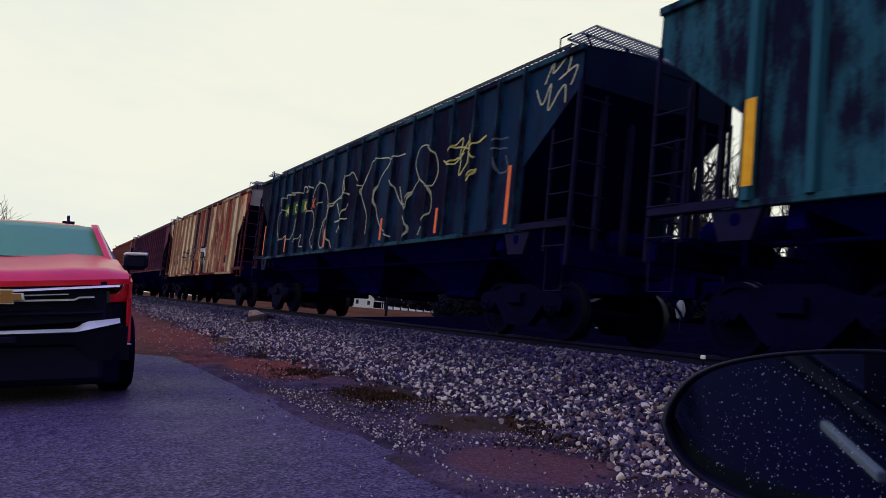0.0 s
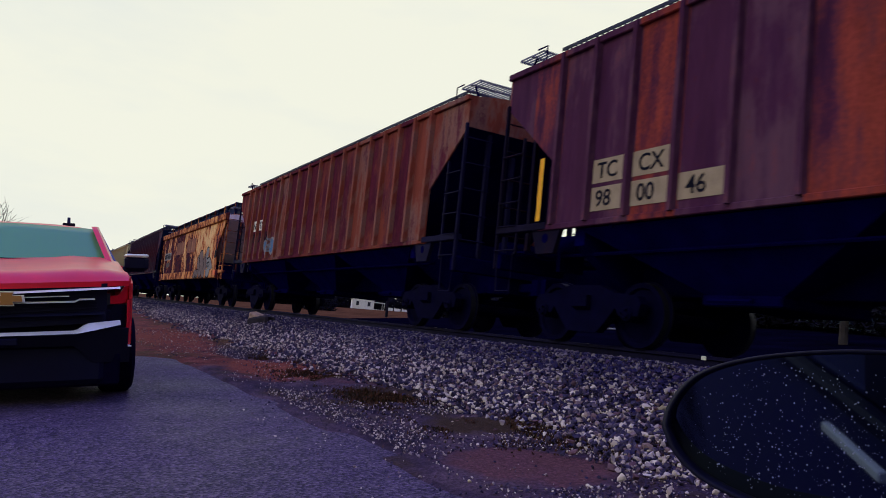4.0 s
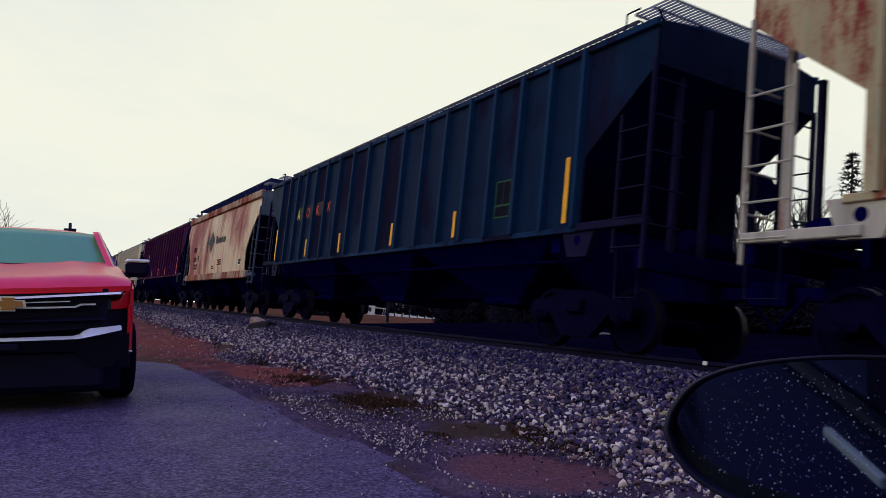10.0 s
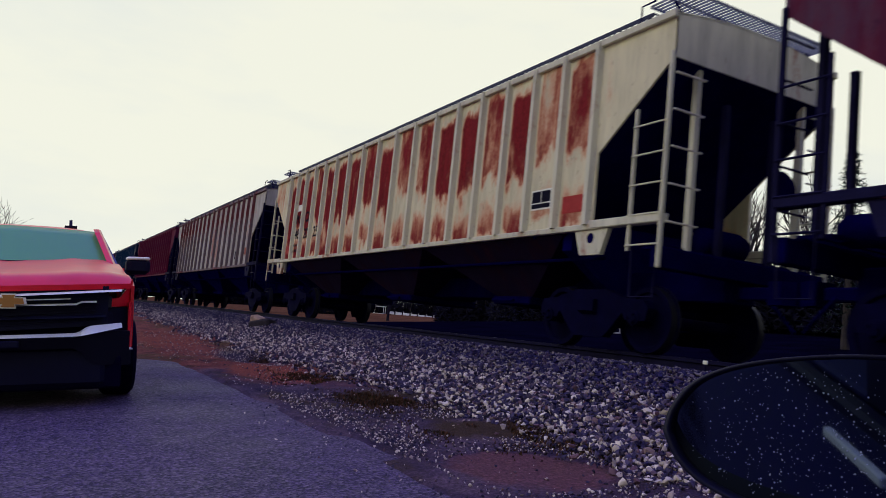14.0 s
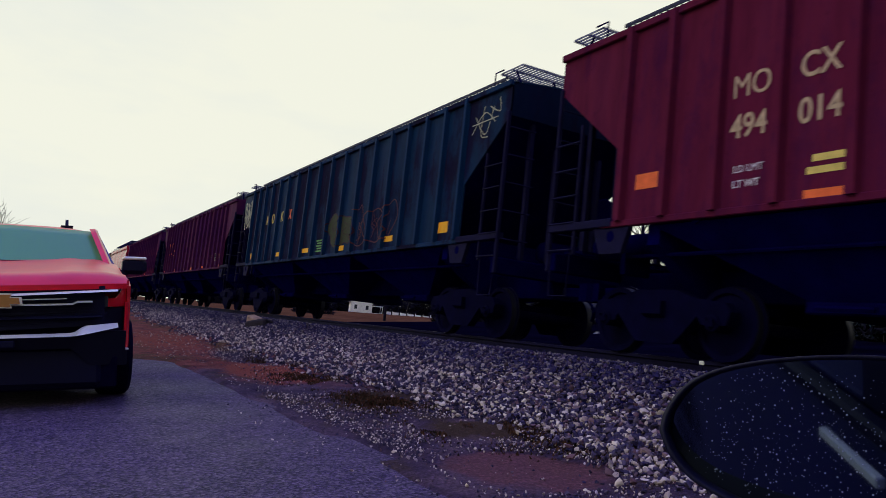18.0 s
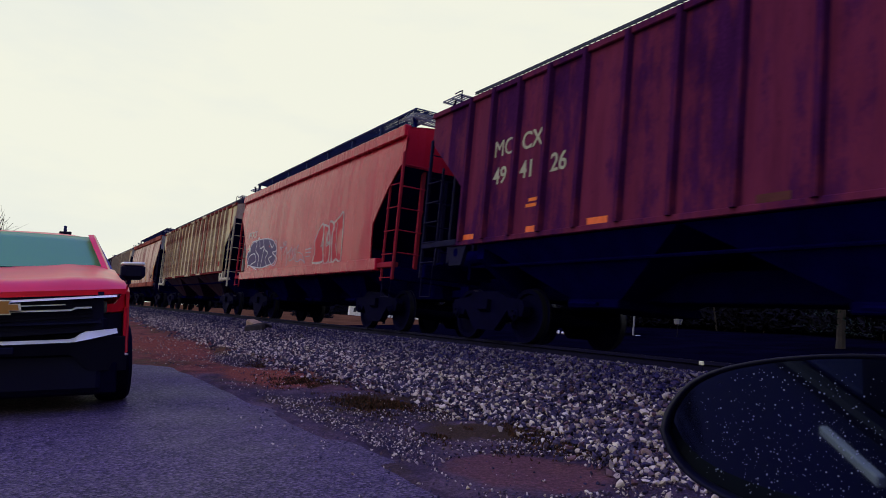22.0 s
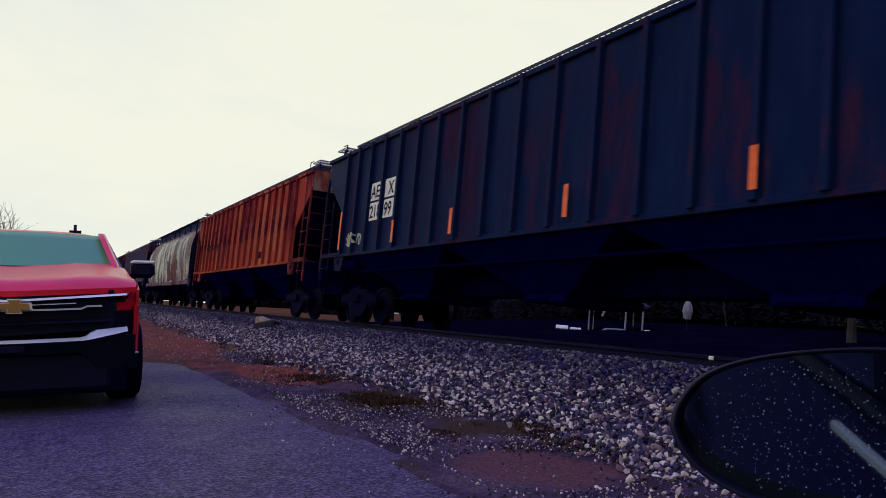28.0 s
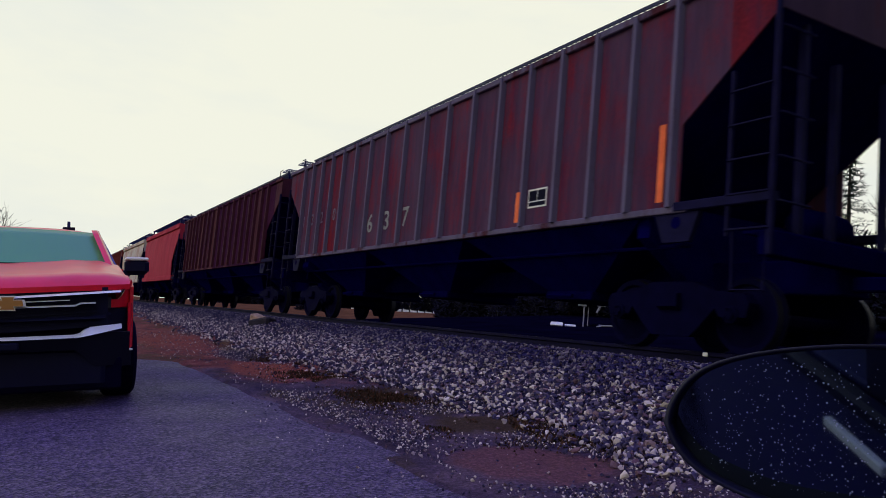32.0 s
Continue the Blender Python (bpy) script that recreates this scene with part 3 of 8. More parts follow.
def stones_mesh(name, spots, lo, hi, material, seed):
    """Many broken stones in one mesh: (x, y, z) spots and a range of radii."""
    rng = np.random.default_rng(seed)
    t = (1 + 5 ** 0.5) / 2
    ico = np.array([(-1, t, 0), (1, t, 0), (-1, -t, 0), (1, -t, 0), (0, -1, t), (0, 1, t), (0, -1, -t), (0, 1, -t), (t, 0, -1), (t, 0, 1), (-t, 0, -1), (-t, 0, 1)], float)
    ico /= np.linalg.norm(ico[0])
    fac = np.array([(0, 11, 5), (0, 5, 1), (0, 1, 7), (0, 7, 10), (0, 10, 11), (1, 5, 9), (5, 11, 4), (11, 10, 2), (10, 7, 6), (7, 1, 8),
                    (3, 9, 4), (3, 4, 2), (3, 2, 6), (3, 6, 8), (3, 8, 9), (4, 9, 5), (2, 4, 11), (6, 2, 10), (8, 6, 7), (9, 8, 1)])
    n = len(spots)
    spots = np.asarray(spots, float)
    rad = lo + (hi - lo) * rng.random(n) ** 1.8
    jit = 1 + 0.5 * (rng.random((n, 12, 1)) - 0.5) * 2
    v = ico[None] * jit * (rad[:, None, None] * np.stack([np.ones(n), 0.6 + 0.35 * rng.random(n), 0.38 + 0.3 * rng.random(n)], -1)[:, None, :])
    q = rng.normal(size=(n, 4))
    q[:, 1:3] *= 0.45
    q /= np.linalg.norm(q, axis=1, keepdims=True)
    w, x, y, z = q.T
    rot = np.stack([1 - 2 * (y * y + z * z), 2 * (x * y - z * w), 2 * (x * z + y * w), 2 * (x * y + z * w), 1 - 2 * (x * x + z * z), 2 * (y * z - x * w),
                    2 * (x * z - y * w), 2 * (y * z + x * w), 1 - 2 * (x * x + y * y)], -1).reshape(n, 3, 3)
    v = np.einsum('nij,nkj->nki', rot, v) + spots[:, None, :]
    f = (fac[None] + 12 * np.arange(n)[:, None, None]).reshape(-1)
    me = bpy.data.meshes.new(name)
    me.vertices.add(12 * n)
    me.vertices.foreach_set("co", v.reshape(-1).astype(np.float32))
    me.loops.add(len(f))
    me.loops.foreach_set("vertex_index", f.astype(np.int32))
    me.polygons.add(20 * n)
    me.polygons.foreach_set("loop_start", (3 * np.arange(20 * n)).astype(np.int32))
    me.polygons.foreach_set("use_smooth", np.zeros(20 * n, dtype=bool))
    me.materials.append(material)
    me.update(calc_edges=True)
    return me


def toe(y):
    """Where the ballast gives out towards the road."""
    return 3.45 + 0.32 * min(1, max(0, (y - 3.5) / 1.2)) + 0.16 * noise.noise((0, y * 0.5, 2)) + 0.03 * max(0, y - 20)


def build_railway():
    bed = Shape()
    xs = spread([(3.5, 5.75, 12), (5.75, 9.75, 8), (9.75, 10.6, 2)])
    ys = spread([(-300, -10, 8), (-10, 60, 90), (60, 300, 10)])
    pts = [(x, y, bed_z(x) + 0.02 * noise.noise((x * 3, y * 3, 1))) for x in xs for y in ys]
    n = len(ys)
    bed.add(pts, [(i * n + j, (i + 1) * n + j, (i + 1) * n + j + 1, i * n + j + 1) for i in range(len(xs) - 1) for j in range(n - 1)])
    b = part("ballast_bed", bed, M_BED, smooth=True)
    tagged(b, "railway embankment of crushed grey stone", "ballast", kind="structure")
    rng = np.random.default_rng(5)
    spots, near = [], []
    for y0, y1, dens, x1 in ((-14, 1.5, 90, 6.4), (1.5, 15, 900, 6.45), (15, 34, 420, 6.4), (34, 75, 100, 6.3)):
        k = int(dens * (y1 - y0) * 3.3)
        for x, y, u in zip(rng.uniform(3.0, x1, k), rng.uniform(y0, y1, k), rng.random(k)):
            d = x - toe(y)
            if d < -0.4 or u > 1.15 * (0.02 + 0.98 / (1 + math.exp(-d * 13))):
                continue
            base = max(bed_z(x), ground_z(x, y)) if d > -0.1 else ground_z(x, y)
            spots.append((x, y, base + 0.012 + 0.03 * rng.random()))
    spots = np.array(spots)
    d = np.hypot(spots[:, 0] - 3.9, spots[:, 1] - 4.4)
    order = np.argsort(d)
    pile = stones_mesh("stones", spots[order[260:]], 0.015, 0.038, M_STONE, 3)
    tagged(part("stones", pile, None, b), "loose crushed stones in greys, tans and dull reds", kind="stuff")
    kinds = [stones_mesh("stone", [(0, 0, 0)], 0.020, 0.038, M_STONE, 40 + i) for i in range(6)]
    for i, k in enumerate(order[:260]):
        o = part("stone", kinds[i % 6], None, b)
        o.matrix_basis = pose(*spots[k], 0, 0, (i * 67) % 360)
    # grit strewn over the verge and the road's edge
    grit = []
    for x, y in zip(rng.uniform(1.7, 4.4, 66000), 2.5 + 19 * rng.random(66000) ** 1.6):
        if x < road_edge(y) + 0.05 and rng.random() > 0.06:
            continue
        if y > 8 and rng.random() > (0.6 if ((x - 3.35) / 0.5) ** 2 + ((y - 13) / 1.9) ** 2 < 1 else 0.12):
            continue
        bare = ((x - 2.9) / 0.56) ** 2 + ((y - 4.0) / 0.62) ** 2 < 0.9 or ((x - 3.35) / 0.42) ** 2 + ((y - 5.5) / 0.5) ** 2 < 1 or ((x - 3.35) / 0.42) ** 2 + ((y - 7.4) / 0.6) ** 2 < 1
        if bare and rng.random() > 0.05:
            continue
        loose = y < 9 and rng.random() < 0.42
        if x > toe(y) + 0.3 or not loose and (noise.noise((x * 1.5, y * 0.8, 7)) + 0.35 * (x - 2.9) < -0.1 - 0.03 * max(0, y - 8)):
            continue
        grit.append((x, y, ground_z(x, y) + 0.012))
    tagged(part("grit", stones_mesh("grit", grit, 0.004, 0.014, M_STONE, 9), None, b), "small chips of stone on the clay", kind="stuff")

    for name, label, color, spots_n, tall in (("moss", "low olive moss and dead stalks on the verge", (0.026, 0.020, 0.008), 6500, 0.020), ("dead_grass", "short rust-brown dead grass on the verge", (0.070, 0.030, 0.014), 4200, 0.030)):
        g = Shape()
        while len(g.f) < spots_n:
            cx, cy, rx, ry = ((3.42, 5.3, 0.42, 0.62), (3.36, 7.2, 0.42, 0.8), (3.3, 9.2, 0.4, 0.9), (3.75, 4.3, 0.25, 0.5), (3.5, 11.6, 0.35, 1.2))[int(rng.choice(5, p=(0.34, 0.27, 0.16, 0.12, 0.11)))]
            x, y = cx + rx * rng.normal() * 0.55, cy + ry * rng.normal() * 0.55
            if noise.noise((x * 3.2, y * 2.2, 4.4)) + 0.12 < 0 or x < road_edge(y) + 0.3:
                continue
            z = ground_z(x, y) + 0.004
            a, h = rng.uniform(0, 6.28), tall * rng.uniform(0.4, 1.2)
            w, lean = 0.006 + 0.008 * rng.random(), rng.uniform(0.2, 1.0) * h
            c, d = math.cos(a), math.sin(a)
            g.add([(x - d * w, y + c * w, z), (x + d * w, y - c * w, z), (x + c * lean, y + d * lean, z + h)], [(0, 1, 2)])
        tagged(part(name, g, plain(name, color, 0.95, 0, 0.5, 5, 0.0, island=0.6), b), label, kind="stuff")

    track = tagged(new("railway_track"), "single railway track with dark steel rails on timber sleepers", "railway track", kind="structure")
    prof = [(-0.076, 0), (0.076, 0), (0.076, 0.012), (0.012, 0.034), (0.010, 0.115), (0.037, 0.13), (0.037, 0.165), (0.03, 0.172), (-0.03, 0.172), (-0.037, 0.165), (-0.037, 0.13), (-0.010, 0.115), (-0.012, 0.034), (-0.076, 0.012)]
    for sx in (-0.755, 0.755):
        s = Shape().prism([(TRACK + sx + u, RAIL - 0.172 + w) for u, w in prof], 1, -320, 320)
        r = part("rail", s, M_STEEL, track)
        r.data.materials.append(M_RAILTOP)
        for p in r.data.polygons:
            if p.normal.z > 0.95 and p.center.z > RAIL - 0.01:
                p.material_index = 1
    tie = Shape().soft_box(TRACK - 1.3, TRACK + 1.3, -0.115, 0.115, RAIL - 0.36, RAIL - 0.165, 0.015).mesh("sleeper", M_TIE)
    plate = Shape().box(-0.18, 0.18, -0.1, 0.1, 0, 0.02).mesh("tie_plate", M_STEEL)
    for i in range(180):
        y = -12 + i * 0.52
        t = part("sleeper", tie, None, track, at=(0, y, 0))
        if 2 < y < 16:
            part("tie_plate", plate, None, t, at=(TRACK - 0.755, 0, RAIL - 0.19 + 0.004))


build_ground()
build_railway()

# block of broken concrete with a tan face, and a small white marker by the rail
s = Shape().soft_box(-0.13, 0.13, -0.2, 0.2, -0.06, 0.2, 0.03)
blk = part("concrete_block", s, plain("weathered_concrete", (0.36, 0.24, 0.17), 0.85, 0, 0.5, 6, 0.6))
blk.matrix_basis = pose(5.25, 19.8, 0.78, 12, -9, 24)
tagged(blk, "tan broken concrete block lying in the ballast", "rubble")
# a dark lump stands in for the block's shadow
s = Shape().soft_box(-0.22, 0.22, -0.3, 0.3, -0.05, 0.17, 0.05)
blk = part("block_shadow_lump", s, plain("block_shadow_dark", (0.03, 0.024, 0.028), 0.9, 0, 0.5, 6, 0.6))
blk.matrix_basis = pose(5.15, 18.9, 0.72, -14, 6, 40)
tagged(blk, "dark lump standing in for the shadow beside the concrete block", "rubble")
mk = thing("track_marker", "small white marker cap on a dark stake beside the rail", "marker")
mk.matrix_basis = pose(6.62, 6.0, 1.03, 0, 0, 20)
part("stake", Shape().soft_box(-0.01, 0.01, -0.012, 0.012, -0.16, 0.0, 0.003), M_STEEL, mk)
part("cap", Shape().soft_box(-0.012, 0.012, -0.028, 0.028, 0.0, 0.045, 0.006), plain("white_plastic", (0.8, 0.78, 0.6), 0.5), mk)


# ---- the train ----
CARS = []
M_SKIRT = plain("navy_walkway", (0.014, 0.024, 0.085), 0.7, 0, 0.3, 3, 0.2, 0.0, 0.04)
M_GRATE = plain("galvanised_grating", (0.16, 0.17, 0.24), 0.6, 0.2, 0.3, 4)
M_BOARD = plain("dull_walkway_steel", (0.035, 0.04, 0.07), 0.6, 0.2, 0.3, 4)
RIBS = {}
TOP, SILL = 4.1, 1.6      # eave and side sill above the rail


def side_frame_mesh():
    s = Shape()
    outer = [(-1.12, 0.56), (-1.05, 0.66), (-0.62, 0.70), (-0.32, 0.80), (0.32, 0.80), (0.62, 0.70), (1.05, 0.66), (1.12, 0.56), (1.08, 0.40), (0.72, 0.40), (0.66, 0.5), (0.40, 0.24), (0.30, 0.16), (-0.30, 0.16), (-0.40, 0.24), (-0.66, 0.5), (-0.72, 0.40), (-1.08, 0.40)]
    s.prism(outer, 0, -0.07, 0.07)
    return s.mesh("side_frame", M_WHEEL)


def spring_mesh():
    s = Shape()
    for dy in (-0.16, 0.0, 0.16):
        path = [(0.06 * math.cos(a), dy + 0.06 * math.sin(a), 0.2 + a / (2 * math.pi) * 0.05) for a in [k * 2 * math.pi / 8 for k in range(40)]]
        s.tube(path, 0.014, 4)
    return s.mesh("springs", M_WHEEL)


SHARED = {"frame": side_frame_mesh(), "spring": spring_mesh(),
          "bolster": Shape().prism([(-1.15, 0.5), (-0.9, 0.36), (0.9, 0.36), (1.15, 0.5), (1.15, 0.66), (-1.15, 0.66)], 1, -0.16, 0.16).mesh("bolster", M_WHEEL),
          "beam": Shape().box(-0.9, 0.9, -0.05, 0.05, 0.34, 0.46).mesh("brake_beam", M_UNDER)}


def coupler_mesh():
    s = Shape().soft_box(-0.07, 0.07, -0.42, 0.5, 0.78, 0.94, 0.02)
    s.prism([(-0.15, -0.42), (-0.17, -0.62), (-0.05, -0.74), (0.08, -0.70), (0.05, -0.58), (0.15, -0.60), (0.17, -0.44)], 2, 0.72, 1.0)
    s.tube([(0.3, -0.1, 0.8), (0.3, -0.35, 0.55), (0.12, -0.6, 0.42)], 0.025, 6)
    return s.mesh("coupler", M_UNDER)


SHARED["coupler"] = coupler_mesh()
WHEELSETS = []


def bogie(car, y):
    b = new("bogie")
    b.parent = car
    b.location = (0, y, 0)
    for sx in (-1, 1):
        part("side_frame", SHARED["frame"], None, b, at=(sx * 1.0, 0, 0))
        part("springs", SHARED["spring"], None, b, at=(sx * 1.0, 0, 0))
    part("bolster", SHARED["bolster"], None, b)
    for dy in (-0.89, 0.89):
        ax = part("wheelset", SHARED["axle"], None, b, at=(0, dy, 0.43))
        WHEELSETS.append((car, ax, y + dy))
        part("brake_beam", SHARED["beam"], None, b, at=(0, dy * 0.42, 0))
    return b


def wheelset_mesh():
    """Axle, two wheels and bearing caps as one turning piece."""
    s = Shape()
    s.lathe([(0.075, -1.0), (0.09, -0.7), (0.08, 0), (0.09, 0.7), (0.075, 1.0)], 0, sides=12)
    wheel = [(0.0, -0.14), (0.1, -0.14), (0.11, -0.06), (0.34, -0.03), (0.36, -0.07), (0.425, -0.07), (0.43, 0.03), (0.455, 0.045), (0.455, 0.07), (0.37, 0.07), (0.34, 0.02), (0.12, 0.05), (0.1, 0.08), (0, 0.08)]
    s.lathe([(r, -0.78 + d) for r, d in wheel], 0, sides=28)
    s.lathe([(r, 0.78 - d) for r, d in reversed(wheel)], 0, sides=28)
    for sx in (-1, 1):
        s.lathe([(0, sx * 1.12), (0.06, sx * 1.12), (0.065, sx * 1.1), (0.1, sx * 1.09), (0.1, sx * 0.93), (0, sx * 0.93)], 0, sides=14)
        for k in range(3):
            a = k * 2 * math.pi / 3
            s.lathe([(0.016, sx * 1.145), (0.016, sx * 1.1)], 0, (0, 0.055 * math.cos(a), 0.055 * math.sin(a)), 6)
    me = s.mesh("wheelset", M_WHEEL, angle=40)
    me.materials.append(M_TREAD)
    for p in me.polygons:
        r = math.hypot(p.center.y, p.center.z)
        if r > 0.40 and abs(p.normal.x) < 0.6:
            p.material_index = 1
    return me


SHARED["axle"] = wheelset_mesh()


def half_width(z, style):
    if style == "rib":
        return 1.49
    if style == "smooth":
        return 1.55 - 0.05 * ((z - 2.5) / 1.3) ** 2 - 0.05 * max(0, z - 3.2) ** 2
    if z < 2.75:
        return 1.58 - 0.09 * ((2.75 - z) / 1.4) ** 2
    u = (z - 2.75) / 1.62
    return 0.25 + 1.33 * max(0.0, 1 - u * u) ** 0.5     # round barrel


def cut(z, style):
    """How far the side's end edge stands back from the car's end at a height."""
    if style == "tank":
        return 0.55 + 0.25 * ((z - 2.75) / 1.4) ** 2
    a, zt, zb = (1.27, 3.55, 2.55) if style == "rib" else (1.2, 3.38, 2.2)
    if z >= zt:
        return 0.0
    if z <= zb:
        return a
    return a * ((zt - z) / (zt - zb)) ** (1.0 if style == "rib" else 0.8)


def side_sheet(L, style, sx, z0, z1):
    rows = sorted(set([z0, z1] + [z for z in (2.2, 2.55, 3.38, 3.39, 3.55, 3.551) if z0 < z < z1] + [z0 + (z1 - z0) * k / (10 if style != "rib" else 4) for k in range(1, 10 if style != "rib" else 4)]))
    s = Shape()
    n = len(rows) - 1
    ny = 12

    def fn(u, w):
        z = rows[round(u * n)]
        c = cut(z, style)
        return (sx * half_width(z, style), c + (L - 2 * c) * w, z)
    s.grid(fn, n, ny, (-sx * 0.03, 0, 0))
    return s


def rib_mesh(material, z0, z1, wide):
    s = Shape()
    w, d = wide / 2, 0.085
    s.prism([(-w, 0.01), (-w * 0.62, -d), (w * 0.62, -d), (w, 0.01)], 2, z0, z1)
    # swap so that the section lies in x (depth) and y (width)
    s.v = [(b, a, c) for a, b, c in s.v]
    return s.mesh("rib", material)


def grating_mesh(x0, x1, y0, y1, z, step, material):
    """An open walkway of bars on edge."""
    s = Shape()
    if x1 - x0 > y1 - y0:
        k = int((x1 - x0) / step)
        for i in range(k + 1):
            x = x0 + (x1 - x0) * i / k
            s.box(x - 0.004, x + 0.004, y0, y1, z, z + 0.028)
        for y in (y0, (y0 + y1) / 2, y1):
            s.box(x0, x1, y - 0.01, y + 0.01, z - 0.005, z + 0.028)
    else:
        k = int((y1 - y0) / step)
        for i in range(k + 1):
            y = y0 + (y1 - y0) * i / k
            s.box(x0, x1, y - 0.004, y + 0.004, z, z + 0.028)
        for x in (x0, (x0 + x1) / 2, x1):
            s.box(x - 0.01, x + 0.01, y0, y1, z - 0.005, z + 0.028)
    return s.mesh("grating", material)


def ribbon(pts, width, skin):
    """A painted stroke through (y, z) points on a side whose x is skin(z)."""
    s = Shape()
    n = len(pts)
    v, f = [], []
    for i, (y, z) in enumerate(pts):
        ya, za = pts[max(0, i - 1)]
        yb, zb = pts[min(n - 1, i + 1)]
        d = math.hypot(yb - ya, zb - za) or 1
        ny, nz = -(zb - za) / d, (yb - ya) / d
        for sg in (-1, 1):
            yy, zz = y + sg * ny * width / 2, z + sg * nz * width / 2
            v.append((skin(zz), yy, zz))
    for i in range(n - 1):
        f.append((2 * i, 2 * i + 1, 2 * i + 3, 2 * i + 2))
    return s.add(v, f)


def smooth_line(ctrl, per=6):
    out = []
    n = len(ctrl)
    for i in range(n - 1):
        p0, p1, p2, p3 = ctrl[max(0, i - 1)], ctrl[i], ctrl[i + 1], ctrl[min(n - 1, i + 2)]
        for k in range(per):
            t = k / per
            out.append(tuple(0.5 * (2 * b + (c - a) * t + (2 * a - 5 * b + 4 * c - d) * t * t + (3 * b - a - 3 * c + d) * t ** 3) for a, b, c, d in zip(p0, p1, p2, p3)))
    out.append(ctrl[-1])
    return out


def graffiti(car, style, seed, y0, y1, z0, z1, glyphs, width, material, fill=None, name="graffiti", label="", round_shapes=True):
    """Sprayed loops of made-up shapes, side by side from y1 down to y0."""
    rng = random.Random(seed)
    skin = lambda z: -half_width(z, style) - 0.006
    skin2 = lambda z: -half_width(z, style) - 0.004
    step = (y1 - y0) / glyphs
    for g in range(glyphs):
        line = Shape()
        cy = y1 - (g + 0.5) * step
        zc = (z0 + z1) / 2 + rng.uniform(-0.05, 0.05) * (z1 - z0)
        h = (z1 - z0) / 2 * rng.uniform(0.75, 1.05)
        w = step * rng.uniform(0.48, 0.64)
        k = rng.randint(7, 11)
        if round_shapes:
            ctrl = []
            for i in range(k + 1):
                a = 2 * math.pi * (i % k) / k + rng.uniform(-0.16, 0.16)
                r = 1 + 0.25 * math.sin(2 * a + g * 1.3) + rng.uniform(-0.2, 0.2)
                ctrl.append((cy + w * r * math.cos(a), max(z0, zc + h * r * math.sin(a))))
            ctrl[-1] = ctrl[0]
            pts = smooth_line(ctrl, 14)
            q = ribbon(pts, width, skin)
            line.add(q.v, q.f)
            for _ in range(3):
                cx, cz = cy + rng.uniform(-0.4, 0.4) * w, zc + rng.uniform(-0.5, 0.4) * h
                q = ribbon(smooth_line([(cx + rng.uniform(-0.35, 0.35) * w, cz + (j - 1.5) * 0.3 * h + rng.uniform(-0.1, 0.1) * h) for j in range(4)]), width * 0.7, skin)
                line.add(q.v, q.f)
        else:
            for _ in range(2):
                ctrl = [(cy + rng.uniform(-1, 1) * w, zc + rng.choice((-1, 1)) * h * rng.uniform(0.3, 1)) for _ in range(5)]
                q = ribbon(smooth_line(ctrl, 12), width, skin)
                line.add(q.v, q.f)
        ob = part(name, over_ribs(car, line), material, car, label)
        if fill and round_shapes:
            m = len(pts)
            part("fill", Shape().add([(skin2(zc), cy, zc)] + [(skin2(b), a, b) for a, b in pts], [(0, 1 + i, 1 + (i + 1) % m) for i in range(m - 1)]), fill, ob)


def over_ribs(car, s):
    """Lifts paint off the sheet where it crosses a rib."""
    out = []
    for x, y, z in s.v:
        d = min([abs(y - r) for r in RIBS[car.name]] or [9])
        out.append((x - 0.088 * min(1, max(0, (0.10 - d) / 0.04)), y, z))
    s.v = out
    return s


def stroke(car, style, line, width, material, label, lift=0.0):
    """One sprayed line through a few points along the car and above the rail."""
    deep = lift + (0.006 if style != "tank" else 0.02)
    pts = smooth_line(line, 16) if len(line) > 2 else [(line[0][0] + (line[1][0] - line[0][0]) * k / 24, line[0][1] + (line[1][1] - line[0][1]) * k / 24) for k in range(25)]
    s = ribbon(pts, width, lambda z: -half_width(z, style) - deep)
    part("graffiti", over_ribs(car, s), material, car, label)


def clip_ring(pts, z, above):
    """The part of a ring of (y, z) points over or under a height."""
    out = []
    for (ya, za), (yb, zb) in zip(pts, pts[1:] + pts[:1]):
        ina, inb = (za >= z) == above, (zb >= z) == above
        if ina:
            out.append((ya, za))
        if ina != inb:
            out.append((ya + (yb - ya) * (z - za) / (zb - za), z))
    return out


def blob(car, style, ring, width, material, fill, label, sill_top=1.42, sill_x=1.594):
    """A closed sprayed bubble with an outline; what falls on the side sill lies on its face."""
    pts = smooth_line(ring + ring[:1], 5)[:-1]
    lift = 0.012 if style == "tank" else 0.006
    skin = lambda z: -half_width(z, style) - lift if z > sill_top else -sill_x
    ob = part("graffiti", ribbon(pts + pts[:1], width, skin), material, car, label)
    s = Shape()
    up = clip_ring(pts, sill_top + 0.005, True)
    if len(up) > 2:
        s.add([(skin(max(z, sill_top + 0.006)) + 0.003, y, z) for y, z in up], [tuple(range(len(up)))])
    low = clip_ring(pts, sill_top, False)
    if len(low) > 2:
        s.add([(-sill_x + 0.003, y, z) for y, z in low], [tuple(range(len(low)))])
    part("fill", s, fill, ob)


def bars(car, style, y, z, w, h, rows, material, name="stencil"):
    """Small unreadable print as plain bars."""
    s = Shape()
    for k in range(rows):
        zz = z + k * h * 1.7
        x = half_width(zz, style) + 0.004
        s.box(-x - 0.001, -x + 0.003, y, y + w * (1 - 0.15 * (k % 2)), zz, zz + h)
    part(name, s, material, car)


def rib_at(L, ribs, k, inset=1.42):
    """Ribs stand closer together towards the ends of a car."""
    u = k / (ribs - 1)
    return 1.36 + (L - 1.36 - inset) * (u - 0.12 / (2 * math.pi) * math.sin(2 * math.pi * u))


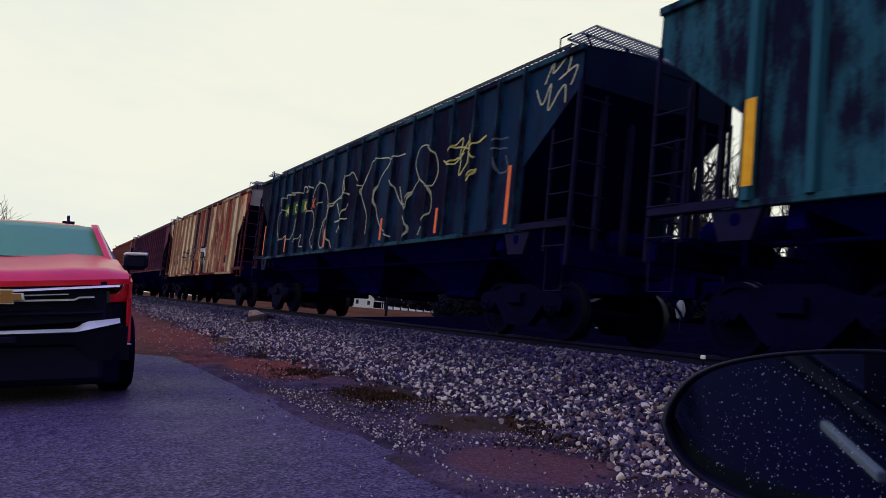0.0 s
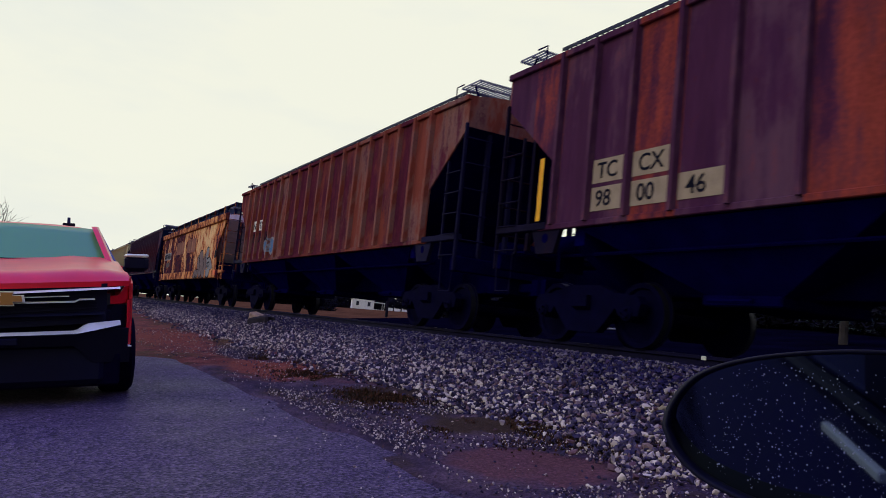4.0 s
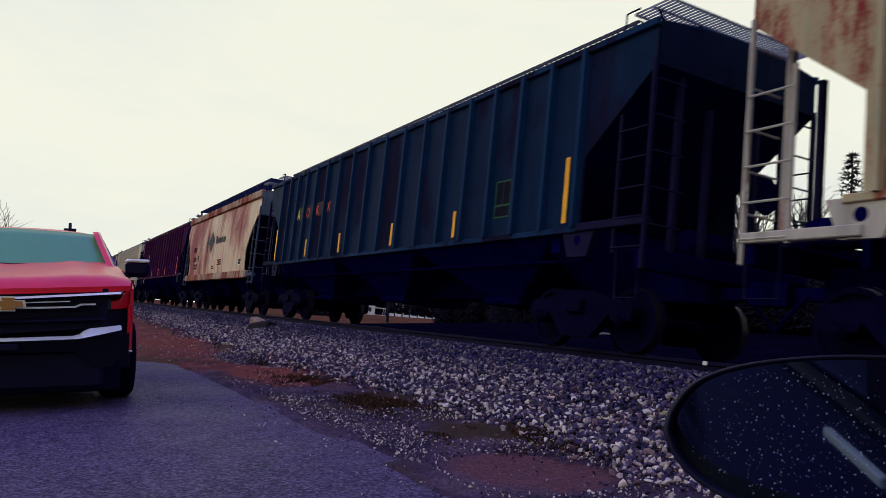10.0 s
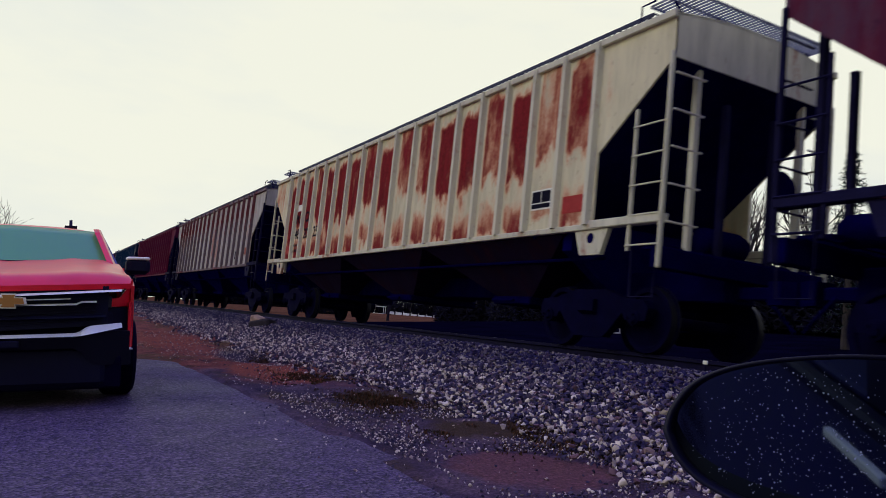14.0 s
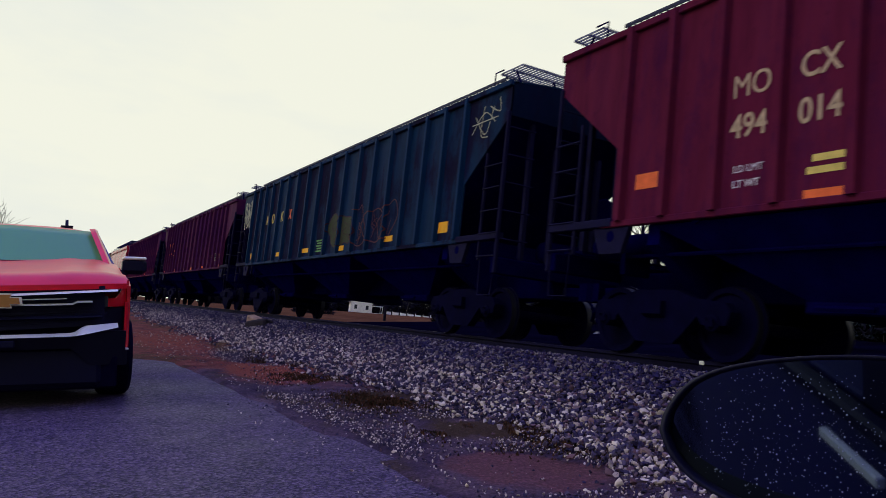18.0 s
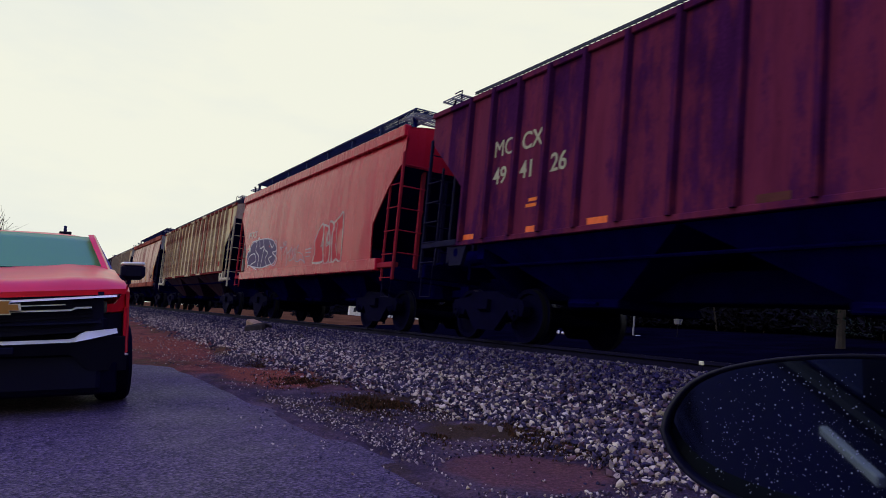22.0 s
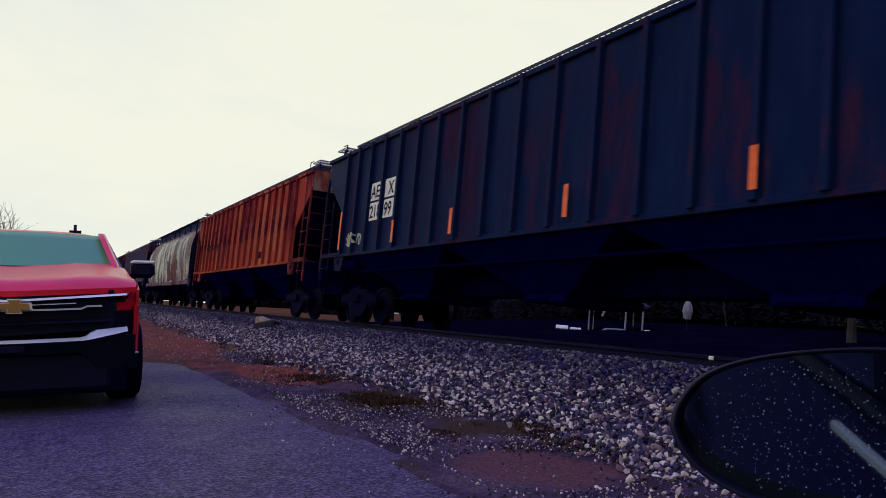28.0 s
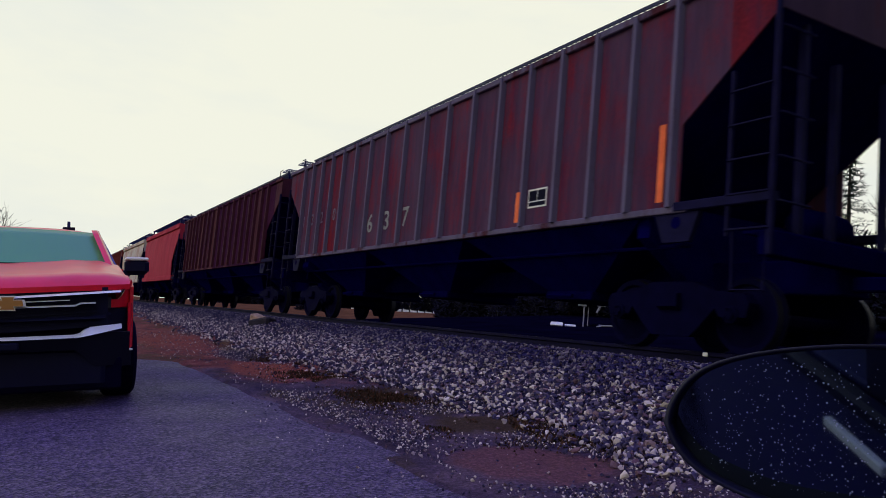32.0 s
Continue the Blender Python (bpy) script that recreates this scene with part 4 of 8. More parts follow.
def hopper(front, rear, style, paint, label, ribs=17, wide=0.14, trim=None, walk_high=None, end_paint=None, eave=3.97, chord=0.22, skirt=False, frame_paint=None, slope=None, sill=None, rail=(1.2, 1.46), bay=None, step=1.54, inset=1.42):
    """A covered hopper car: front and rear are where its ends stand along the track at the start."""
    L = rear - front
    car = thing("hopper_car", label, "freight car", "cars of the freight train", (TRACK, front, RAIL))
    car["front"] = front
    trim = trim or paint
    endp = end_paint or paint
    fp = frame_paint or M_FRAME
    low = sill or SILL
    RIBS[car.name] = [rib_at(L, ribs, k, inset) for k in range(ribs)] if style == "rib" else []
    z0 = low if style == "rib" else (rail[1] - 0.03)
    z1 = TOP if style == "rib" else (eave if style == "smooth" else 4.02)
    for sx in (-1, 1):
        part("side_sheet", side_sheet(L, style, sx, z0, z1), paint, car, angle=35)
    if style == "rib":
        me = rib_mesh(trim, low, TOP + 0.005, wide)
        for k in range(ribs):
            r = part("rib", me, None, car)
            r.location = (-1.49, rib_at(L, ribs, k, inset), 0)
            r = part("rib", me, None, car)
            r.matrix_basis = pose(1.49, rib_at(L, ribs, k, inset), 0, 0, 0, 180)
        for sx in (-1, 1):
            part("top_chord", Shape().soft_box(min(sx * 1.47, sx * 1.545), max(sx * 1.47, sx * 1.545), -0.02, L + 0.02, TOP - 0.07, TOP + 0.03, 0.012), trim, car)
            part("side_sill", Shape().soft_box(min(sx * 1.44, sx * 1.53), max(sx * 1.44, sx * 1.53), 1.1, L - 1.1, low - 0.07, low + 0.012, 0.01), trim, car)
    else:
        zt = z1
        wt = half_width(zt, style)
        for sx in (-1, 1):
            a, b = sorted((sx * (wt - 0.06), sx * (wt + (0.09 if style == "smooth" else 0.02))))
            part("top_chord", Shape().soft_box(a, b, 0.02 if style == "smooth" else 0.9, L - (0.02 if style == "smooth" else 0.9), zt - 0.03, zt + (chord if style == "smooth" else 0.06), 0.02), trim, car)
            a, b = sorted((sx * 1.38, sx * 1.58))
            part("side_sill", Shape().soft_box(a, b, 0.75 if style == "smooth" else 0.2, L - (0.75 if style == "smooth" else 0.2), *rail, 0.02), trim, car)
    # roof
    rz = TOP if style == "rib" else z1 + (chord - 0.05 if style == "smooth" else 0.0)
    rw = 1.5 if style == "rib" else half_width(z1, style)
    rc = 0.14
    e0 = 0.0 if style != "tank" else 0.7

    def roof(u, w):
        x = -rw + 2 * rw * u
        return (x, e0 + (L - 2 * e0) * w, rz + rc * (1 - (x / rw) ** 2))
    part("roof", Shape().grid(roof, 10, 2, (0, 0, -0.03)), trim, car, angle=40)
    part("hatch_cover", Shape().soft_box(-0.32, 0.32, 1.0, L - 1.0, rz + rc - 0.06, rz + rc + 0.1, 0.03), trim, car)
    # ends
    grab = Shape().tube([(-0.25, 0, 0), (0.25, 0, 0)], 0.014, 5).mesh("grab_iron", fp)
    for end in (0, 1):
        fy = (lambda d: d) if end == 0 else (lambda d: L - d)

        def yb(a, b):
            return sorted((fy(a), fy(b)))
        if style == "tank":
            def cap(u, w):
                a = 2 * math.pi * w
                zz = 2.75 + (1.5 * u) * math.sin(a)
                zz = max(zz, 1.42)
                rr = 1.56 * u
                return (rr * math.cos(a), fy(0.55 + 0.3 * u ** 3), zz)
            part("end_cap", Shape().grid(cap, 6, 28), endp, car, smooth=True)
        else:
            zt = 3.55 if style == "rib" else 3.32
            a, b = yb(0.0, 0.04)
            s = Shape().prism([(-1.49, zt), (1.49, zt), (1.49, rz)] + [(rw * (1 - k / 5), rz + rc * (1 - (1 - k / 5) ** 2) - 0.02) for k in range(1, 10)] + [(-1.49, rz)], 1, a, b)
            part("end_wall", s, endp, car)
            s = Shape()
            p = [(fy(0.02), zt), (fy(0.06), zt + 0.02), (fy(2.66), 1.53), (fy(2.6), 1.49)]
            s.prism(p, 0, -1.46, 1.46)
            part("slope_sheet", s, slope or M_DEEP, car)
        # frame of the end platform
        a, b = yb(0.0, 0.16)
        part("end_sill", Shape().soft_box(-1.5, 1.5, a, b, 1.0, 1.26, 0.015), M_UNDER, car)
        for sx in (-1, 1):
            a, b = yb(0.0, 1.3)
            xa, xb = sorted((sx * 1.4, sx * 1.54))
            zs = step if style == "rib" and not sill else 1.25
            part("sill_step", Shape().soft_box(xa, xb, a, b, zs, zs + 0.11, 0.012), fp, car)
            xa, xb = sorted((sx * 1.47, sx * 1.53))
            a, b = yb(-0.01, 0.045)
            part("corner_post", Shape().soft_box(xa, xb, a, b, 1.0, 3.62 if style != "tank" else 4.15, 0.012), fp, car)
            a, b = yb(0.06, 0.14)
            for xi in (0.98, 0.45):
                xa, xb = sorted((sx * (xi - 0.035), sx * (xi + 0.035)))
                part("end_post", Shape().box(xa, xb, a, b, 1.2, 3.6 if xi > 0.9 else 3.2), fp if xi > 0.9 else M_FRAME, car)
            # side ladder with its rungs, the stirrup below it, and grab irons
            za, zb = (min(1.22, step - 0.02), 3.0) if style == "rib" and not sill else (0.98, 3.2)
            a, b = yb(0.53, 0.565)
            lad = part("ladder", Shape().box(*sorted((sx * 1.48, sx * 1.52)), a, b, za, zb), fp, car)
            for k in range(5):
                z = za + 0.06 + (zb - za - 0.3) * k / 4
                part("rung", Shape().tube([(sx * 1.54, fy(0.02), z), (sx * 1.54, fy(0.55), z)], 0.014, 5), fp, lad)
            part("stirrup", Shape().tube([(sx * 1.5, fy(0.06), za + 0.05), (sx * 1.5, fy(0.08), 0.66), (sx * 1.5, fy(0.46), 0.66), (sx * 1.5, fy(0.48), za + 0.05)], 0.016, 5), M_FRAME, lad)
            for k in range(5):
                gi = part("grab_iron", grab, None, car)
                gi.location = (sx * 1.22, fy(-0.03), 1.55 + 0.45 * k)
            if style == "rib" and not sill:
                a, b = yb(0.92, 1.62)
                xa, xb = sorted((sx * 1.43, sx * 1.5))
                mid = (a + b) / 2
                pad = part("jacking_pad", Shape().prism([(a, low - 0.02), (b, low - 0.02), (mid + 0.2, 1.2), (mid - 0.2, 1.2)], 0, xa, xb), fp, car)
                part("pad_hole", Shape().lathe([(0.0, sx * 1.49), (0.07, sx * 1.49), (0.07, sx * 1.503), (0.0, sx * 1.503)], 0, (0, mid, 1.42), 12), M_UNDER, pad)
        # brake gear and the platform's cross handrail
        if end == 0:
            s = Shape().lathe([(0.26, -0.02), (0.28, 0.0), (0.26, 0.02), (0.24, 0.0)], 1, (0.7, fy(0.12), 2.3), 20)
            for k in range(4):
                a = k * math.pi / 4
                s.tube([(0.7 - 0.25 * math.cos(a), fy(0.12), 2.3 - 0.25 * math.sin(a)), (0.7 + 0.25 * math.cos(a), fy(0.12), 2.3 + 0.25 * math.sin(a))], 0.012, 4)
            part("brake_wheel", s, M_UNDER, car)
            part("brake_reservoir", Shape().lathe([(0.0, -0.45), (0.18, -0.4), (0.21, -0.3), (0.21, 0.3), (0.18, 0.4), (0, 0.45)], 0, (0.3, fy(0.75), 1.55), 16), M_UNDER, car, smooth=True)
        else:
            tank = [(0.0, 0.0), (0.13, 0.04), (0.17, 0.12), (0.17, 1.32), (0.13, 1.4), (0, 1.44)]
            for x in (-0.85, 0.85):
                part("air_reservoir", Shape().lathe(tank, 1, (x, L - 1.72, 1.39), 16), M_UNDER, car, smooth=True)
                part("reservoir_cradle", Shape().box(x - 0.22, x + 0.22, L - 1.1, L - 1.02, 1.0, 1.28), M_UNDER, car)
        part("crossover_platform", grating_mesh(-1.3, 1.3, *yb(0.12, 0.5), 1.27, 0.06, M_UNDER), None, car)
        zr = rz + 0.3
        part("end_grating", grating_mesh(-1.35, 1.35, *yb(-0.02, 0.62), zr, 0.065, M_GRATE), None, car)
        for x in (-1.25, -0.5, 0.5, 1.25):
            part("grating_bracket", Shape().tube([(x, fy(0.03), rz - 0.1), (x, fy(0.3), zr)], 0.02, 5), M_UNDER, car)
        part("roof_handrail", Shape().tube([(-1.38, fy(0.75), rz), (-1.38, fy(0.75), zr + 0.05), (-1.38, fy(0.5), zr + 0.05)], 0.014, 5), M_UNDER, car)
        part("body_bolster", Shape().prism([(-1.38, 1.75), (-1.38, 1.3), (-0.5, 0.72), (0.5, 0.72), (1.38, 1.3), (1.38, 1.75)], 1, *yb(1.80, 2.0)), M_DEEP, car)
        c = part("coupler", SHARED["coupler"], None, car)
        c.matrix_basis = pose(0, 0, 0) if end == 0 else pose(0, L, 0, 0, 0, 180)
        bogie(car, 1.7 if end == 0 else L - 1.7)
    # running boards along the roof
    zr = rz + (0.335 if not walk_high else walk_high)
    for sx in (-1, 1):
        xa, xb = sorted((sx * 0.62, sx * (1.13 if not walk_high else 1.2)))
        s = Shape()
        if walk_high:
            if skirt:
                s.box(xa, xb, 0.3, L - 0.3, zr, zr + 0.035)
            k = int(L / 0.12)
            for i in range(0 if skirt else k + 1):
                y = 0.3 + (L - 0.6) * i / k
                s.box(xa, xb, y - 0.004, y + 0.004, zr, zr + 0.03)
            for x in () if skirt else (xa, (xa + xb) / 2, xb):
                s.box(x - 0.012, x + 0.012, 0.3, L - 0.3, zr - 0.01, zr + 0.032)
            k = int(L / 1.7)
            for i in range(k + 1):
                y = 0.4 + (L - 0.8) * i / k
                s.box(*sorted((sx * 1.12, sx * 1.19)), y - 0.04, y + 0.04, rz - 0.05, zr)
            part("running_board", s, M_SKIRT, car)
            if skirt:
                xa, xb = sorted((sx * 1.02, sx * 1.05))
                part("board_skirt", Shape().box(xa, xb, 0.3, L - 0.3, rz - 0.02, zr), M_SKIRT, car)
        else:
            part("running_board", grating_mesh(xa, xb, 0.8, L - 0.8, zr, 0.12, M_BOARD), None, car)
            part("board_lip", Shape().box(*sorted((sx * 1.122, sx * 1.138)), 0.8, L - 0.8, zr - 0.02, zr + 0.032), M_BOARD, car)
            for k in range(8):
                y = 0.9 + (L - 1.8) * k / 7
                part("board_bracket", Shape().tube([(sx * 1.12, y, rz - 0.02), (sx * 1.12, y, zr + 0.01)], 0.02, 5), M_BOARD, car)
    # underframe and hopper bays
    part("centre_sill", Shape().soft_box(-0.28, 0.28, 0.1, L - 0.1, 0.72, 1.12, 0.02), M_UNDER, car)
    nb = 3
    span = (L - 3.8) / nb
    for k in range(nb):
        ya = 1.9 + k * span
        yc = ya + span / 2
        s = Shape()
        t0, t1 = ya + 0.03, ya + span - 0.03
        top = [(-1.44, t0, SILL - 0.08), (1.44, t0, SILL - 0.08), (1.44, t1, SILL - 0.08), (-1.44, t1, SILL - 0.08)]
        bot = [(-0.72, yc - 0.5, 0.70), (0.72, yc - 0.5, 0.70), (0.72, yc + 0.5, 0.70), (-0.72, yc + 0.5, 0.70)]
        s.add(top + bot, [(0, 1, 2, 3), (7, 6, 5, 4), (0, 4, 5, 1), (1, 5, 6, 2), (2, 6, 7, 3), (3, 7, 4, 0)])
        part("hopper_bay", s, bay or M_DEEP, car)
        g = Shape().soft_box(-0.8, 0.8, yc - 0.54, yc + 0.54, 0.58, 0.71, 0.02)
        g.tube([(-0.95, yc - 0.3, 0.63), (-0.95, yc + 0.3, 0.63)], 0.03, 6)
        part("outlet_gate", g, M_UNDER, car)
    # brake pipe along the near side
    s = Shape().tube([(-1.2, 1.3, 1.2), (-1.2, L - 1.3, 1.2)], 0.025, 6)
    part("train_pipe", s, M_UNDER, car)
    CARS.append(car)
    return car, L


def data_panel(car, style, y, z, frame_m, w=0.75, h=0.42):
    x = half_width(z, style) + 0.004
    p = part("data_panel", Shape().box(-x - 0.003, -x, y, y + w, z, z + h), frame_m, car)
    s = Shape()
    s.box(-x - 0.005, -x - 0.001, y + 0.025, y + w * 0.485, z + h * 0.36, z + h - 0.025)
    s.box(-x - 0.005, -x - 0.001, y + w * 0.515, y + w - 0.025, z + h * 0.36, z + h - 0.025)
    s.box(-x - 0.005, -x - 0.001, y + 0.025, y + w - 0.025, z + 0.025, z + h * 0.30)
    part("panel_print", s, M_BLACKPAINT, p)


def panel(L, ribs, k):
    """Left edge (towards the rear) and width of the k-th panel from the rear."""
    a, b = rib_at(L, ribs, ribs - 1 - k), rib_at(L, ribs, ribs - 2 - k)
    return a - 0.06, a - b - 0.12


def letters(car, L, ribs, texts, z, size, material, first=1):
    for k, t in enumerate(texts):
        if t:
            y, w = panel(L, ribs, first + k)
            lettering(t, size, material, car, -1.497, y - 0.06, z, between=(y - w - 0.06, y + 0.06))


def letter_plates(car, L, ribs, texts, z, size, first=1, back=None):
    for k, t in enumerate(texts):
        if t:
            y, w = panel(L, ribs, first + k)
            wide = 0.76 * size * len(t)
            part("letter_plate", Shape().box(-1.498, -1.494, y - w, y, z - 0.06, z + size * 0.85), back or M_WHITEPAINT, car, "pale lettering patch")
            lettering(t, size, M_BLACKPAINT, car, -1.501, y - max(0.02, (w - wide) / 2), z, between=(y - w - 0.06, y + 0.06))


RUST = (0.24, 0.05, 0.03)
M_REDPLATE = plain("dull_red_plate", (0.34, 0.032, 0.030), 0.6)
DARKRUST = (0.060, 0.018, 0.022)
GREEN = dict(base=(0.005, 0.024, 0.062), rust=(0.009, 0.008, 0.022), amount=0.42, panel=0.25, dirt=0.4, rough=0.5)
# end walls painted near black for the shade between coupled cars
SHADED_END = car_paint("shaded_end_paint", (0.004, 0.010, 0.030), (0.006, 0.005, 0.016), 0.35, 0.1, seed=77)
MAROON = dict(base=(0.085, 0.010, 0.055), rust=(0.045, 0.008, 0.050), amount=0.45, panel=0.3, dirt=0.35)


def tapes(car, style, material, tall, short, z0=1.66, w=0.09):
    """Upright reflective strips: tall ones at the ends of a car, short ones between."""
    for y, h in [(y, 0.92) for y in tall] + [(y, 0.46) for y in short]:
        x = half_width(z0 + h / 2, style) + (0.088 if style == "rib" else 0.006)
        part("reflective_strip", Shape().box(-x - 0.004, -x, y - w / 2, y + w / 2, z0, z0 + h), material, car)


def patches(car, style, material, spots, name="reflective_strip", label=""):
    """Flat stickers: (y0, y1, z0, z1)."""
    for y0, y1, a, b in spots:
        x = half_width((a + b) / 2, style)
        part(name, Shape().box(-x - 0.006, -x - 0.002, y0, y1, a, b), material, car, label)


def plate(car, style, y0, y1, z0, z1, frame_m):
    if style == "rib":
        # between the two ribs that flank it
        mid = (y0 + y1) / 2
        lo = max([r for r in RIBS[car.name] if r < mid] or [mid - 0.5]) + 0.1
        hi = min([r for r in RIBS[car.name] if r >= mid] or [mid + 0.5]) - 0.1
        w = min(y1 - y0, hi - lo)
        y0 = min(max(y0, lo), hi - w)
        y1 = y0 + w
    data_panel(car, style, y0, z0, frame_m, y1 - y0, z1 - z0)


def words(car, style, text, y, z, size, material, stretch=1.0, back=None):
    wide = 0.72 * size * len(text) * stretch
    inside = None
    if style == "rib":
        # the panel that holds most of the word
        mid = y - wide / 2
        lo = max([r for r in RIBS[car.name] if r < mid] or [mid - 0.5])
        hi = min([r for r in RIBS[car.name] if r >= mid] or [mid + 0.5])
        inside = (lo, hi)
        if back:
            part("faded_patch", Shape().box(-1.494, -1.491, lo + 0.06, hi - 0.06, z - 0.05, z + size * 0.9), back, car, "dull patch behind the letter")
    lettering(text, size, material, car, -half_width(z + size / 3, style) - 0.006, y, z, stretch=stretch, between=inside)


# dark green cars at the head
p = car_paint("green_hopper_paint", seed=1, **{**GREEN, "base": (0.022, 0.095, 0.135)})
car, L = hopper(-10.3, 6.64, "rib", p, "dark green ribbed covered hopper car with a yellow strip", 18)
tapes(car, "rib", M_GOLD, (L - 1.45,), (), 1.74, 0.13)
bars(car, "rib", L - 3.6, 2.2, 0.7, 0.05, 5, M_GREENTAG)
graffiti(car, "rib", 3, L - 5.6, L - 4.0, 2.0, 2.9, 2, 0.06, M_REDTAG)

p = car_paint("green_hopper_paint", seed=2, second=(0.010, 0.010, 0.030), **GREEN)
pt = car_paint("green_rib_paint", seed=2.5, **{**GREEN, "base": (0.016, 0.066, 0.105)})
car, L = hopper(8.12, 24.78, "rib", p, "dark green ribbed covered hopper car with thin cream graffiti", 18, 0.11, trim=pt, end_paint=SHADED_END)
tapes(car, "rib", M_ORANGE, (1.5, 15.35), (3.8, 6.25, 9.72, 13.07))
M_DARKGREEN = plain("dark_green_patch", (0.012, 0.07, 0.025), 0.6)
for line in (
    [(10.75, 3.44), (10.49, 3.39), (10.21, 3.21), (10.01, 2.91), (9.96, 2.66), (9.99, 2.45)],
    [(10.75, 3.44), (11.02, 3.38), (11.18, 3.2), (11.23, 3.08)],
    [(10.69, 3.16), (10.67, 2.64)],
    [(10.81, 2.97), (10.69, 2.81), (10.42, 2.89)],
    [(9.99, 2.44), (10.17, 2.37), (10.31, 2.1), (10.33, 1.81), (10.17, 1.67), (9.95, 1.77), (9.84, 2.08), (9.88, 2.36), (9.99, 2.44)],
    [(11.54, 2.67), (11.24, 2.73), (11.02, 2.6), (10.91, 2.35), (10.97, 2.15), (11.09, 1.9), (10.87, 1.72), (10.61, 1.75)],
    [(13.48, 2.91), (13.94, 2.97), (14.28, 2.87), (14.37, 2.64), (14.24, 2.27), (13.91, 2.04), (13.37, 2.17), (13.02, 2.02), (12.68, 2.21), (12.56, 2.62)],
    [(14.22, 3.11), (14.24, 3.36), (13.65, 3.31), (13.64, 3.41), (12.92, 3.33), (12.93, 3.4), (12.31, 3.33), (12.09, 3.31), (12.09, 3.46), (11.82, 3.43), (11.82, 3.28), (11.54, 3.41), (11.27, 3.35)],
    [(12.64, 1.96), (12.2, 2), (11.91, 2.11), (12, 1.81), (11.49, 1.84), (11.65, 2.3), (11.54, 2.67)],
    [(8.77, 2.95), (8.99, 2.92), (9.35, 2.82), (9.64, 2.64), (9.75, 2.29), (9.67, 1.96), (9.4, 1.65)],
    [(8.99, 2.92), (9.02, 3.29), (8.77, 3.36)],
    [(8.77, 2.95), (8.51, 2.88)],
    [(8.96, 2.76), (8.91, 1.99)],
    [(9.3, 2.74), (8.73, 2.06)],
    [(8.54, 2.67), (9.14, 2.01)],
    [(9.34, 2.28), (8.51, 2.31)],
):
    stroke(car, 'rib', line, 0.034, M_CREAMTAG, 'thin cream sprayed line')
M_YELLOWTAG = plain("yellow_spray", (0.46, 0.43, 0.14), 0.5)
M_GREYTAG = plain("faint_grey_spray", (0.07, 0.09, 0.12), 0.6)
for line in (
    [(9.8, 1.64), (10.13, 2.24), (9.57, 2.77), (8.76, 2.9), (8.76, 3.25)],
    [(8.77, 3.28), (8.45, 3.41), (7.8, 3.0), (7.4, 3.34), (7.23, 3.51), (6.36, 3.44), (6.45, 3.21)],
    [(6.35, 3.41), (5.59, 3.42)],
    [(7.4, 3.34), (7.76, 2.86), (7.33, 2.3), (7.3, 1.86)],
    [(6.33, 3.32), (6.78, 3.0), (6.86, 2.51), (6.5, 1.99), (5.91, 1.72)],
    [(5.69, 2.75), (5.49, 2.38), (5.11, 1.9), (5.15, 1.67)],
    [(6.09, 2.92), (5.48, 2.36), (4.97, 2.67)],
    [(4.82, 2.79), (5.05, 3.13), (4.9, 3.43), (4.54, 3.41), (4.21, 3.17), (4.07, 2.83), (4.31, 2.59), (4.82, 2.79)],
    [(4.82, 2.79), (5.07, 2.57), (5.19, 2.24)],
    [(4.31, 2.59), (4.21, 2.15), (4.54, 1.86), (4.66, 1.69)],
):
    stroke(car, "rib", line, 0.028, M_CREAMTAG, "thin cream sprayed line")
for line in (
    [(3.66, 3.14), (3.23, 3.33), (3.27, 3.03), (2.88, 3.32), (2.84, 2.82)],
    [(2.93, 3.09), (2.46, 3.24), (2.66, 3.16)],
    [(3.62, 2.93), (3.26, 2.98), (3.26, 2.67), (2.95, 2.88), (2.98, 2.56), (2.69, 2.7), (2.84, 2.5)],
    [(3.89, 3.02), (3.51, 2.89), (3.14, 3.06)],
    [(3.51, 3.2), (3.07, 3.13), (2.73, 2.9)],
):
    stroke(car, "rib", line, 0.032, M_YELLOWTAG, "yellow sprayed tag")
for line in (
    [(2.17, 3.1), (1.76, 3.09)],
    [(2.15, 2.95), (1.76, 2.92)],
    [(2.04, 2.79), (1.96, 2.55), (1.7, 2.56), (1.79, 2.8)],
):
    stroke(car, "rib", line, 0.03, M_GREYTAG, "faint grey sprayed line")
for line in (
    [(0.88, 3.74), (0.66, 4.12), (0.69, 3.87), (0.32, 4.07), (0.35, 3.82), (0.54, 3.74), (0.14, 3.85), (0.25, 3.59)],
    [(1.09, 3.7), (0.91, 3.44), (0.73, 3.71), (0.75, 3.32), (0.51, 3.57)],
    [(0.57, 3.5), (0.39, 3.62), (0.35, 3.35)],
):
    stroke(car, "rib", line, 0.03, M_CREAMTAG, "cream sprayed tag")
for ch, y, m in (("A", 13.55, M_YELLOWPAINT), ("O", 12.75, M_YELLOWPAINT), ("K", 11.92, M_YELLOWPAINT), ("X", 11.27, M_ORANGE)):
    words(car, "rib", ch, y, 2.79, 0.36, m, 1.0, None if ch == "X" else M_DARKGREEN)

